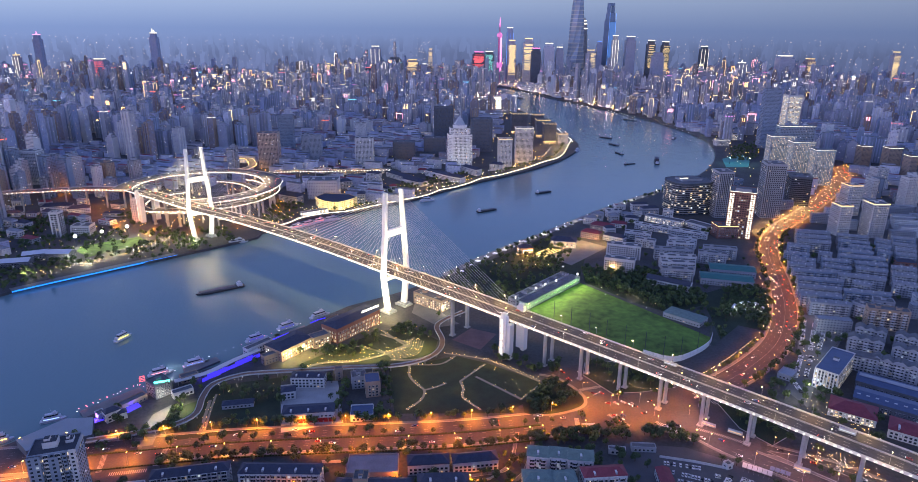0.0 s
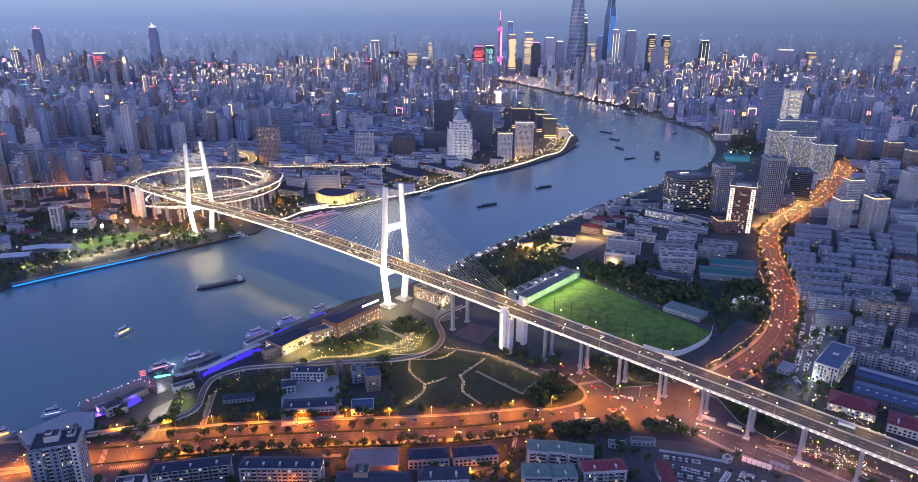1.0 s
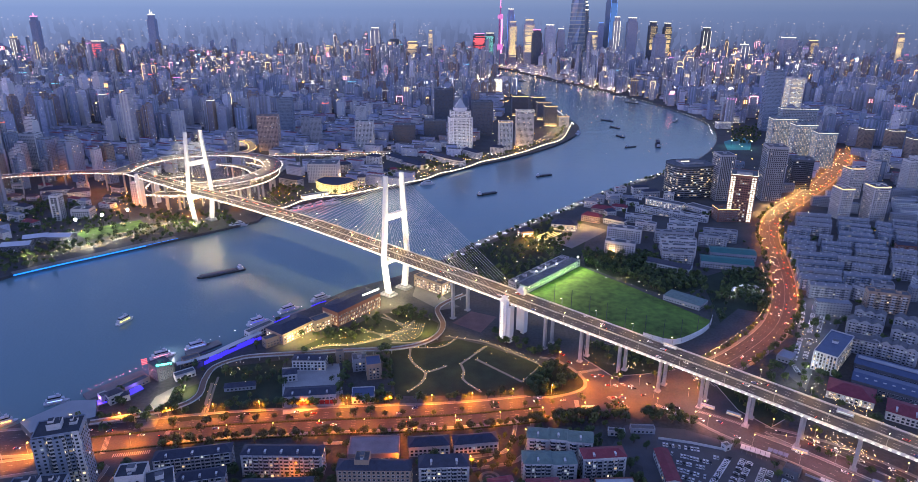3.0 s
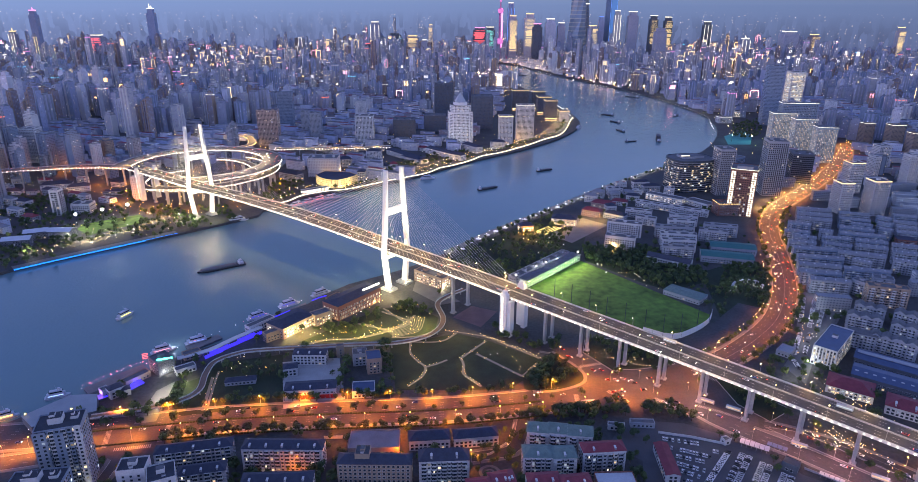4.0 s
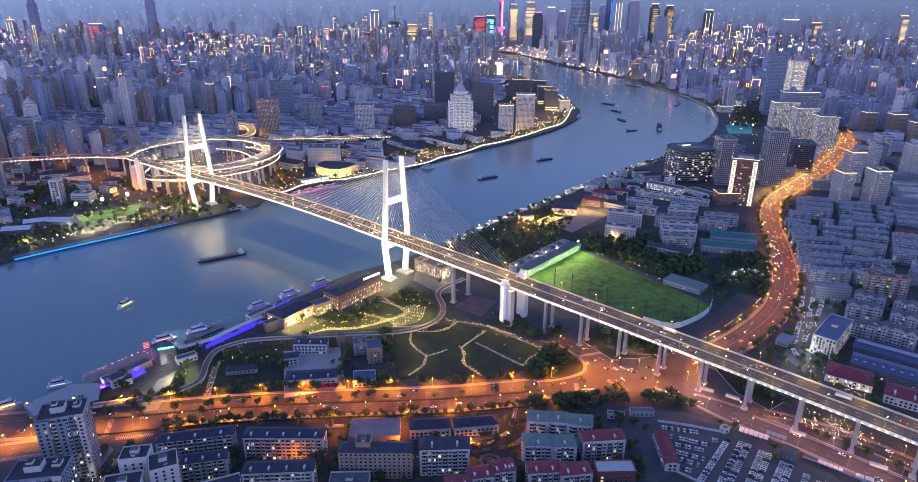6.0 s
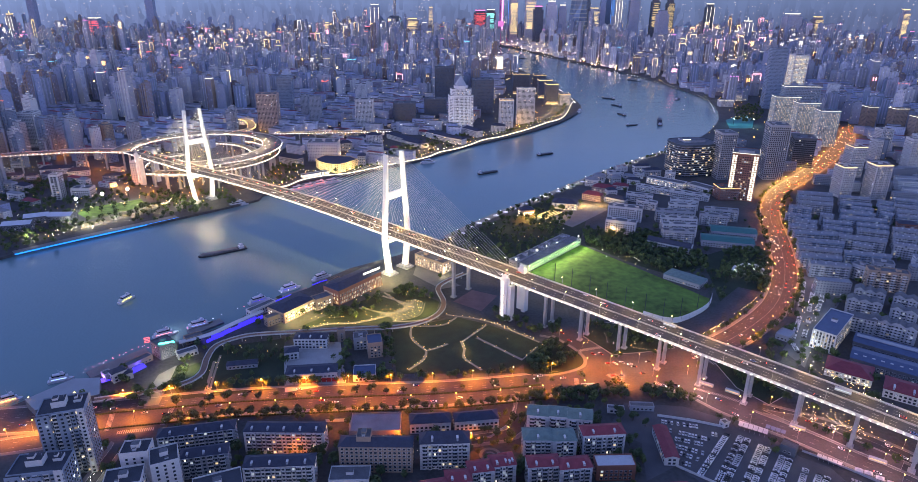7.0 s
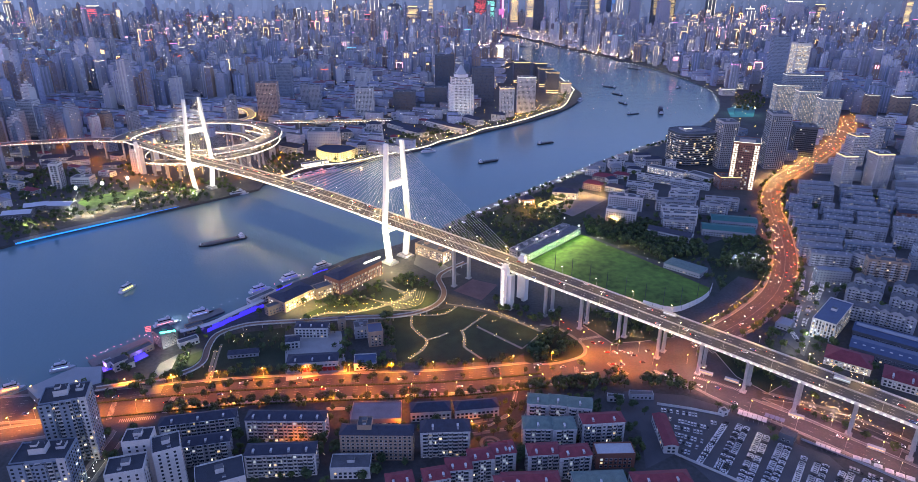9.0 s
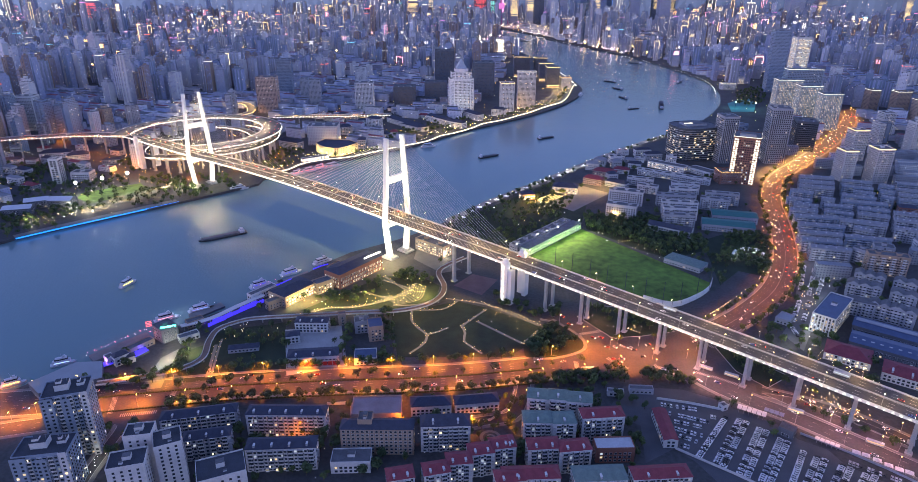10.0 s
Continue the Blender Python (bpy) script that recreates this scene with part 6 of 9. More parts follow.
hl.new(hv.outputs["Color"], hsh.inputs["Color"])
hmul = hn.new("ShaderNodeMath")
hmul.operation = "MULTIPLY"
hl.new(hsh.outputs["Red"], hmul.inputs[0])
hl.new(hedge.outputs["Result"], hmul.inputs[1])
hinv = hn.new("ShaderNodeMath")
hinv.operation = "SUBTRACT"
hinv.inputs[0].default_value = 1.0
hl.new(hmul.outputs[0], hinv.inputs[1])
hmix = hn.new("ShaderNodeVectorMath")
hmix.operation = "SCALE"
hl.new(hglow.outputs["Vector"], hmix.inputs[0])
hl.new(hinv.outputs[0], hmix.inputs["Scale"])
hs = hn.new("ShaderNodeTexVoronoi")
hs.inputs["Scale"].default_value = 0.065
hl.new(hgeo.outputs["Position"], hs.inputs["Vector"])
hspk = hn.new("ShaderNodeMapRange")
hspk.inputs["From Min"].default_value, hspk.inputs["From Max"].default_value = 0.22, 0.10
hspk.inputs["To Min"].default_value, hspk.inputs["To Max"].default_value = 0.0, 1.3
hl.new(hs.outputs["Distance"], hspk.inputs["Value"])
hcol = hn.new("ShaderNodeSeparateColor")
hl.new(hs.outputs["Color"], hcol.inputs["Color"])
hgate = hn.new("ShaderNodeMapRange")
hgate.inputs["From Min"].default_value, hgate.inputs["From Max"].default_value = 0.62, 0.95
hl.new(hcol.outputs["Green"], hgate.inputs["Value"])
hm2 = hn.new("ShaderNodeMath")
hm2.operation = "MULTIPLY"
hl.new(hspk.outputs["Result"], hm2.inputs[0])
hl.new(hgate.outputs["Result"], hm2.inputs[1])
hlow = hn.new("ShaderNodeMapRange")
hlow.inputs["From Min"].default_value, hlow.inputs["From Max"].default_value = 250, 285
hlow.inputs["To Min"].default_value, hlow.inputs["To Max"].default_value = 1.0, 0.0
hl.new(hsep.outputs["Z"], hlow.inputs["Value"])
hm3 = hn.new("ShaderNodeMath")
hm3.operation = "MULTIPLY"
hl.new(hm2.outputs[0], hm3.inputs[0])
hl.new(hlow.outputs["Result"], hm3.inputs[1])
hwarm = hn.new("ShaderNodeVectorMath")
hwarm.operation = "SCALE"
hwarm.inputs[0].default_value = (1.0, 0.75, 0.55)
hl.new(hm3.outputs[0], hwarm.inputs["Scale"])
hsum = hn.new("ShaderNodeVectorMath")
hl.new(hmix.outputs["Vector"], hsum.inputs[0])
hl.new(hwarm.outputs["Vector"], hsum.inputs[1])
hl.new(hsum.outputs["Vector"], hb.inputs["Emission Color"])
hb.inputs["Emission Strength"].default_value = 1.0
haze.cycles.emission_sampling = "NONE"
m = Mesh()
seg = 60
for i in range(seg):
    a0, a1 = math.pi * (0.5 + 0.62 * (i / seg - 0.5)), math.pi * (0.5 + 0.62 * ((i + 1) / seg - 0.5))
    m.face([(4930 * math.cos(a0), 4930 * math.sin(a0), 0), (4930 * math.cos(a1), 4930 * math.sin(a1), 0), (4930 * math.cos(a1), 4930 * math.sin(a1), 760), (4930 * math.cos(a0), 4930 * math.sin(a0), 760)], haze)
setting("backdrop", m, "glowing backdrop painted with blue dusk haze behind the far city", "backdrop")

# far street lights
dots = [Mesh() for _ in range(3)]
dot_mats = [glow("dot_sodium", (1.0, 0.42, 0.08), 15), glow("dot_white", (1.0, 0.93, 0.85), 11), glow("dot_warm", (1.0, 0.68, 0.32), 13)]


def dot(m, x, y, z, r, material):
    m.solid([(x - r, y, z), (x, y - r, z), (x + r, y, z), (x, y, z + r), (x, y, z - r), (x, y + r, z)], [(0, 1, 3), (1, 2, 3), (1, 0, 4), (2, 1, 4), (2, 5, 3), (5, 0, 3), (5, 2, 4), (0, 5, 4)], material)


for i in range(7000):
    yy = 900 + 3900 * rng.random() ** 0.8
    xx = rng.uniform(-0.76, 0.76) * yy
    if math.hypot(xx, yy) > 4860 or inside((xx, yy), RIVER) or inside((xx, yy), EAST_PARK):
        continue
    k = rng.choice([0, 0, 0, 2])
    dot(dots[k], xx, yy, rng.choice([6, 7, 9, 12]), 0.12 + yy * 0.00026 * rng.uniform(0.5, 1.5), dot_mats[k])
pink_dots = glow("dot_pink", (1.0, 0.45, 0.55), 13)
for i in range(2200):
    yy = rng.uniform(2700, 4800)
    xx = rng.gauss(150, 750)
    if math.hypot(xx, yy) > 4860 or inside((xx, yy), RIVER):
        continue
    k = rng.choice([0, 1, 2, 2])
    dot(dots[k], xx, yy, rng.choice([6, 9, 14, 20]), rng.uniform(1.4, 3.3), pink_dots if rng.random() < 0.15 else dot_mats[k])
for (gx, gy), n, spread in zip([(-1271, 3063), (-948, 3616), (-1559, 2410), (-624, 4857), (-401, 5302), (1774, 5716), (1679, 3413), (3609, 5933), (1283, 3104)], (60, 50, 30, 60, 60, 60, 40, 80, 40), (60, 45, 30, 110, 110, 120, 70, 160, 80)):
    for i in range(n):
        k = rng.choice([0, 0, 2])
        dot(dots[k], gx + rng.gauss(0, spread), min(4800, gy + rng.gauss(0, spread)), rng.choice([9, 14, 20, 26]), rng.uniform(0.9, 2.0), dot_mats[k])
for k, m in enumerate(dots):
    setting("far_lights", m, "scattered street and roof lights of the far city", "lights", "stuff")

# ---- golf range ----
turf = mat("golf_turf", (0.085, 0.16, 0.02), 0.95, vary=0.75, scale=0.022, fine=0.12)
net_mat = mat("net_pole", (0.04, 0.06, 0.05), 0.7, vary=0.1)
white_sheet = mat("white_sheet", (0.75, 0.76, 0.74), 0.7, vary=0.12, scale=0.3)


def poly_setting(name, outline, z, material, label, category="ground"):
    bm = poly_mesh(outline, z, material)
    me = bpy.data.meshes.new(name)
    bm.to_mesh(me)
    me.materials.append(material)
    return setting(name, me, label, category)


FIELD_EDGE = [(83, 705), (161, 794), (217, 719), (276, 636), (267, 619), (247, 600), (216, 584), (191, 600)]
poly_setting("golf_lawn", FIELD_EDGE, 0.12, turf, "bright green floodlit lawn of a golf range", "lawn")
fence = thing("corner_fence", "white sheet fence round the end of the golf range", "fence", p=(*FIELD_EDGE[5], 0))
CORNER = [(190, 596), (216, 581), (247, 599), (267, 619), (277, 638)]
fl = smooth([(*p, 0) for p in CORNER], 9)
for a, b in zip(fl, fl[1:]):
    m = Mesh()
    m.sweep([a.lerp(b, 0.02), a.lerp(b, 0.98)], [(-0.1, 0.1), (0.1, 0.1), (0.1, 6.5), (-0.1, 6.5)], white_sheet)
    part("panel", m, fence, "", world=True)
POLES = [(109, 674), (126, 659), (143, 642), (158, 625), (175, 612), (192, 597), (208, 587), (226, 588), (247, 600), (267, 619)]
for x, y in POLES:
    p = thing("net_pole", "tall dark steel pole of the golf net", "pole", "golf net poles", (x, y, 0))
    m = Mesh()
    m.rod((0, 0, 0), (0, 0, 26), 0.45, 0.3, net_mat, 6)
    part("shaft", m, p)
    m = Mesh()
    m.box(0, 0, 0, 0.6, 1.6, 1.6, 0, concrete)
    part("base", m, p)
TEE_A, TEE_B = FIELD_EDGE[0], FIELD_EDGE[1]
tee_dir = Vector((TEE_B[0] - TEE_A[0], TEE_B[1] - TEE_A[1], 0))
tee_len, tee_turn = tee_dir.length, math.atan2(tee_dir.y, tee_dir.x)
tee = thing("tee_pavilion", "long two-storey golf tee pavilion lit green inside", "pavilion", p=(*TEE_A, 0), turn=tee_turn)
m = Mesh()
m.box(tee_len / 2, 8, 0, 0.4, tee_len, 12, 0, concrete)
m.box(tee_len / 2, 8, 4.2, 4.6, tee_len, 12, 0, concrete, bottom=True)
m.box(tee_len / 2, 8.5, 8.6, 9.1, tee_len, 14, 0, PLAIN["grey"], roof_grey, bottom=True)
m.box(tee_len / 2, 13.6, 0.4, 8.6, tee_len, 0.4, 0, PLAIN["white"])
part("frame", m, tee)
m = Mesh()
green_glow = glow("tee_green", (0.45, 1.0, 0.25), 2.5)
for z in (3.9, 8.3):
    m.box(tee_len / 2, 2.4, z, z + 0.3, tee_len - 1, 0.5, 0, green_glow)
part("light_strip", m, tee, "green strip of light under each roof")
n = int(tee_len / 5)
for i in range(n + 1):
    m = Mesh()
    m.box(i * tee_len / n, 2.3, 0.4, 8.6, 0.35, 0.35, 0, PLAIN["white"])
    part("column", m, tee)
for i in range(6):
    for z in (3.0, 7.4):
        p = Vector((*TEE_A, 0)).lerp(Vector((*TEE_B, 0)), (i + 0.5) / 6)
        point_lamp("tee_lamp", (p.x - math.sin(tee_turn) * 6, p.y + math.cos(tee_turn) * 6, z), 2600, (0.55, 1.0, 0.35), 0.4)
clubroom = building("club_house", "long club house with dark flat roof behind the tees", TEE_A[0] - 14, TEE_A[1] + 12, TEE_B[0] - 14, TEE_B[1] + 12, 8, 12, "grey", balcony=False)
for i in range(6):
    t = (i + 0.5) / 6
    p = Vector((*TEE_A, 0)).lerp(Vector((*TEE_B, 0)), t)
    across = Vector((math.sin(tee_turn), -math.cos(tee_turn), 0))
    spot_lamp("golf_floodlight", p + Vector((0, 0, 13)), p + across * 62, 40000, (1.0, 1.0, 0.6), 120, 1.0)

# ---- riverside promenade, walkway and park ----
poly_setting("lawn", [(-70, 574), (-48, 572), (-2, 591), (27, 578), (79, 540), (58, 503), (44, 488), (-55, 486)], 0.09, grass, "dark park lawn with winding paths", "lawn")
poly_setting("lawn", [(-258, 482), (-232, 505), (-226, 530), (-169, 546), (-148, 463), (-228, 446)], 0.09, grass, "dark garden behind the main road", "lawn")
poly_setting("lawn", [(-161, 568), (-126, 606), (-86, 648), (-50, 655), (-22, 626), (-26, 589), (-63, 576)], 0.09, grass, "park lawn below the bridge", "lawn")
poly_setting("lawn", [(-30, 794), (66, 904), (149, 1003), (186, 896), (163, 813), (83, 720), (48, 723)], 0.09, grass, "riverside park lawn north of the bridge", "lawn")
poly_setting("lawn", [(167, 796), (222, 725), (250, 700), (305, 728), (311, 772), (264, 841), (210, 842), (173, 853)], 0.09, grass, "dark wooded ground beside the golf range", "lawn")
poly_setting("lawn", [(284, 632), (318, 668), (340, 655), (368, 700), (395, 770), (353, 786), (311, 760), (300, 720)], 0.08, grass, "dark garden ground along the avenue", "lawn")
poly_setting("plaza", [(-263, 482), (-253, 498), (-244, 439), (-260, 435)], 0.12, paving, "pale paved plaza by the quay", "pavement")
poly_setting("plaza", [(129, 900), (191, 982), (229, 944), (160, 862)], 0.12, paving, "pale paved square near the river", "pavement")
poly_setting("plaza", [(-53, 725), (-23, 702), (1, 667), (-21, 658), (-55, 696)], 0.1, paving, "paved yard under the bridge", "pavement")
poly_setting("yard", [(-166, 532), (-114, 541), (-97, 472), (-146, 457)], 0.1, concrete, "pale concrete yard", "pavement")
poly_setting("court", [(-7, 627), (14, 656), (42, 642), (23, 605)], 0.1, mat("court_red", (0.16, 0.10, 0.10), 0.9, vary=0.3, scale=0.1), "dark reddish ball court", "pavement")

path_glow = glow("path_lamp", (1.0, 0.66, 0.22), 9)
path_soft = mat("path_stone", (0.22, 0.20, 0.17), 0.8, vary=0.2, scale=0.4)


def lit_path(pts, label, half=1.15, lamps=4.2, r=0.15):
    line = smooth([(*p, 0.16) for p in pts], 5)
    m = Mesh()
    m.sweep(line, [(-half, 0), (half, 0), (half, -0.1), (-half, -0.1)], path_soft)
    setting("path", m, label, "path")
    if lamps:
        d = Mesh()
        for p, t in along(line, lamps):
            for sd in (-1, 1):
                q = p + Vector((-t.y, t.x, 0)) * sd * half
                dot(d, q.x, q.y, 0.8, r, path_glow)
        setting("path_lights", d, "low warm lamps beside the park path", "lights", "stuff")
    return line


for pts in ([(-48, 572), (-47, 551), (-38, 534), (-31, 525), (-33, 509), (-45, 492)], [(-31, 525), (-21, 530), (-11, 538)], [(2, 541), (5, 528), (4, 514), (11, 504), (20, 493)],
            [(-48, 572), (-18, 574), (-3, 591)], [(-14, 597), (25, 585), (50, 566), (77, 542)], [(78, 537), (58, 510)], [(2, 541), (27, 575)]):
    lit_path(pts, "winding park path edged with warm lamps")
for pts in ([(17, 550), (58, 510)], [(-104, 612), (-75, 599), (-52, 615), (-85, 640)], [(-55, 615), (-48, 632)], [(-212, 454), (-222, 505)]):
    lit_path(pts, "pale stone path across the lawn", 1.4, 12)
fan_in, fan_out = [(-55, 628), (-56, 610), (-73, 593)], [(-37, 624), (-42, 595), (-66, 582)]
for k in range(8):
    lit_path([(a[0] + (b[0] - a[0]) * k / 7, a[1] + (b[1] - a[1]) * k / 7) for a, b in zip(fan_in, fan_out)], "curved stone terrace step lit yellow", 0.45, 7.0, 0.13)
lit_path([(-23, 599), (-36, 587), (-50, 582), (-68, 582)], "pale curved wall path below the terrace", 1.3, 0)
lit_path([(-107, 611), (-91, 605), (-72, 593)], "pale stone path across the garden", 1.2, 9)
lit_path([(-84, 648), (-68, 628), (-56, 614)], "pale stone path across the garden", 1.2, 9)
lit_path([(-157, 561), (-134, 575), (-106, 578), (-75, 594), (-52, 618)], "yellow-lit garden path", 1.8, 3.5, 0.2)
lit_path([(-209, 454), (-217, 496), (-220, 515)], "service path with lamps", 1.0, 8)

walk_deck = mat("walkway_deck", (0.24, 0.15, 0.10), 0.8, vary=0.2, scale=0.3, fine=2.0)
WALKWAY = smooth([(*p, 5.0) for p in [(6, 690), (-16, 667), (-24, 648), (-17, 617), (-20, 593), (-35, 573), (-62, 561), (-103, 557), (-147, 551)] + [(-193, 545), (-210, 539), (-226, 524), (-227, 502), (-223, 477), (-233, 461), (-260, 448), (-295, 437)]], 6)
ww = thing("elevated_walkway", "winding elevated footbridge with brown deck and pale rails", "walkway", p=(WALKWAY[0][0], WALKWAY[0][1], 0))
m = Mesh()
m.sweep(WALKWAY, [(-2.6, 0), (2.6, 0), (2.2, -0.7), (-2.2, -0.7)], walk_deck)
part("deck", m, ww, "", world=True)
for sd in (-1, 1):
    m = Mesh()
    m.sweep(WALKWAY, [(sd * 2.6, -0.3), (sd * 2.75, -0.3), (sd * 2.75, 1.1), (sd * 2.6, 1.1)], PLAIN["cream"])
    part("rail", m, ww, "", world=True)
for p, t in along(WALKWAY, 18, 6):
    m = Mesh()
    m.rod((p.x, p.y, 0), (p.x, p.y, p.z - 0.6), 0.45, 0.45, concrete, 8)
    part("column", m, ww, "", world=True)

# quay with blue light
blue_glow = glow("quay_blue", (0.05, 0.03, 1.0), 1.1)
cyan_glow = glow("quay_cyan", (0.01, 0.22, 1.0), 2.0)
QUAY_WALK = smooth([(*p, 6.0) for p in [(-263, 528), (-240, 543), (-222, 568), (-203, 592)]], 8)
qw = thing("quay_gallery", "raised quay gallery with blue light along its side", "walkway", p=(QUAY_WALK[0][0], QUAY_WALK[0][1], 0))
m = Mesh()
m.sweep(QUAY_WALK, [(-3, 0), (3, 0), (3, -0.6), (-3, -0.6)], PLAIN["cream"])
part("deck", m, qw, "", world=True)
m = Mesh()
for i in range(len(QUAY_WALK) // 3, len(QUAY_WALK) - 1):
    if i % 3 != 2:
        m.sweep([QUAY_WALK[i], QUAY_WALK[i + 1]], [(-3.1, -3.4), (-3.0, -3.4), (-3.0, -1.2), (-3.1, -1.2)], blue_glow)
part("blue_screen", m, qw, "blue-lit glass side", world=True)
for p, t in along(QUAY_WALK, 12, 3):
    m = Mesh()
    m.rod((p.x, p.y, 0), (p.x, p.y, 5.4), 0.4, 0.4, concrete, 6)
    part("column", m, qw, "", world=True)
for outline, z in (([(-293, 488), (-285, 499), (-277, 492), (-285, 479)], 2.0), ([(-243, 551), (-235, 555), (-228, 549), (-235, 541)], 1.0), ([(-310, 473), (-302, 477), (-299, 471), (-305, 466)], 1.5)):
    m = Mesh()
    m.prism(outline, 0, z, PLAIN["dark"], blue_glow)
    tagged(new("light_stage", m.data("light_stage")), "low stage floor glowing deep blue", "stage", "blue stages")
poly = [(-349, 435), (-327, 465), (-305, 467), (-293, 443), (-332, 421)]
m = Mesh()
m.prism(poly, 0, 7, PLAIN["dark"], mat("terminal_roof", (0.26, 0.28, 0.30), 0.6, vary=0.12, scale=0.1))
TERMINAL = poly
tagged(new("terminal_roof", m.data("terminal_roof")), "broad pale flat roof of a river terminal", "building")
PONTOON = [(-330, 488), (-312, 511), (-297, 529), (-288, 521), (-298, 500), (-319, 477)]
m = Mesh()
m.prism(PONTOON, WATER_Z, WATER_Z + 2.2, PLAIN["dark"], paving)
tagged(new("pontoon", m.data("pontoon")), "floating landing stage with red-lit mooring posts", "pontoon")
red_dot, wd = glow("mooring_red", (1.0, 0.15, 0.2), 10), Mesh()
for p, t in along(smooth([(*p, 0) for p in PONTOON[:4]], 5), 6):
    dot(wd, p.x, p.y, 1.5, 0.4, red_dot)
setting("mooring_lights", wd, "small red and white lamps on mooring posts", "lights", "stuff")
m = Mesh()
for i in range(4):
    a = Vector((*[(-291, 525)][0], 7 + i * 1.6))
    m.box(a.x, a.y, a.z, a.z + 0.5, 5, 0.4, 0.5, LINE_RED)
tagged(new("red_sign", m.data("red_sign")), "slanting red light bars of a pier sign", "sign")
m = Mesh()
a = [(-267, 513)][0]
m.box(a[0], a[1], 13.2, 14.8, 13, 0.5, 0.35, glow("sign_teal", (0.1, 1.0, 0.75), 5))
tagged(new("teal_sign", m.data("teal_sign")), "teal light bar on the ferry hall roof", "sign")


def strip(name, label, path, z, h, material, off=0.0, category="light strip"):
    m = Mesh()
    m.sweep([(p[0], p[1], z) for p in path], [(off, 0), (off + 0.5, 0), (off + 0.5, h), (off, h)], material)
    return tagged(new(name, m.data(name)), label, category, kind="structure")


WEST_BLUE = smooth([(-563, 752), (-526, 789), (-474, 838), (-414, 894)], 15)
m = Mesh()
m.sweep([(p[0], p[1], 0.25) for p in WEST_BLUE], [(2, 0), (13, 0), (13, -0.3), (2, -0.3)], paving)
setting("promenade", m, "pale park promenade above the blue-lit quay", "pavement")
strip("trim_blue_quay", "bright blue light strip along the quay wall", WEST_BLUE, -1.2, 1.5, cyan_glow, -1.0)
WEST_LINE = smooth([(-316, 1040), (-296, 1060), (-280, 1096), (-242, 1126), (-209, 1138), (-172, 1170), (-145, 1196), (-104, 1231), (-69, 1262), (-43, 1308), (-15, 1332), (20, 1376), (46, 1420), (89, 1457), (123, 1497), (165, 1550), (213, 1622), (252, 1670), (282, 1750), (312, 1874), (335, 1960)], 12)
m = Mesh()
m.sweep([(p[0], p[1], 0.5) for p in WEST_LINE], [(-4, 0), (4, 0), (4, -0.4), (-4, -0.4)], paving)
setting("promenade", m, "pale promenade deck along the far bank", "pavement")
strip("trim_white_promenade", "white light line along the promenade rail", WEST_LINE, 0.6, 1.3, glow("promenade_white", (1.0, 0.87, 0.66), 3.0), -4.2)
EAST_LINE = smooth([(-19, 820), (58, 920), (152, 1026), (282, 1178), (424, 1323)], 15)
m = Mesh()
m.sweep([(p[0], p[1], 0.2) for p in EAST_LINE], [(-6, 0), (6, 0), (6, -0.3), (-6, -0.3)], paving)
setting("promenade", m, "pale riverside promenade with lamps", "pavement")
pl = Mesh()
for line, stepm, r in ((EAST_LINE, 26, 0.4), (smooth([(696, 1777), (744, 1978), (731, 2223), (678, 2481), (548, 2864), (418, 3264), (304, 3643)], 20), 24, 0.6), (smooth([(336, 1917), (332, 2100), (312, 2318), (274, 2564)], 20), 16, 0.8)):
    for p, t in along(line, stepm):
        dot(pl, p.x, p.y, 3.5, r, dot_mats[1])
setting("promenade_lights", pl, "row of white lamps along the river walk", "lights", "stuff")

# stadium on the far bank
poly_setting("football_pitch", [(-569, 907), (-576, 931), (-509, 980), (-483, 948), (-537, 881)], 0.12, turf, "small floodlit football pitch", "lawn")
for p in [(-579, 926), (-552, 951), (-526, 978)]:
    mast = thing("floodlight_mast", "floodlight mast with a bright lamp head", "floodlight", "pitch floodlights", (*p, 0))
    m = Mesh()
    m.rod((0, 0, 0), (0, 0, 17), 0.4, 0.25, net_mat, 6)
    part("mast", m, mast)
    m = Mesh()
    m.ball((0, 0, 17.6), 2.2, glow("flood_white", (1.0, 0.97, 0.85), 40), 8, 5)
    part("lamp_head", m, mast, "bright white lamp head")
    spot_lamp("pitch_floodlight", (p[0], p[1] - 3, 17), (p[0] + 25, p[1] - 25, 0), 60000, (0.95, 1.0, 0.8), 140, 1.0)

# car depot
poly_setting("depot_yard", [(136, 446), (183, 441), (214, 423)] + [(214, 417), (239, 401), (249, 381), (265, 370), (269, 355), (286, 339)] + [(300, 260), (190, 300)] + [(166, 356), (156, 371), (130, 355), (137, 395), (115, 412)], 0.06, mat("depot_asphalt", (0.085, 0.087, 0.095), 0.85, vary=0.3, scale=0.08), "grey asphalt yard of a car depot", "yard")

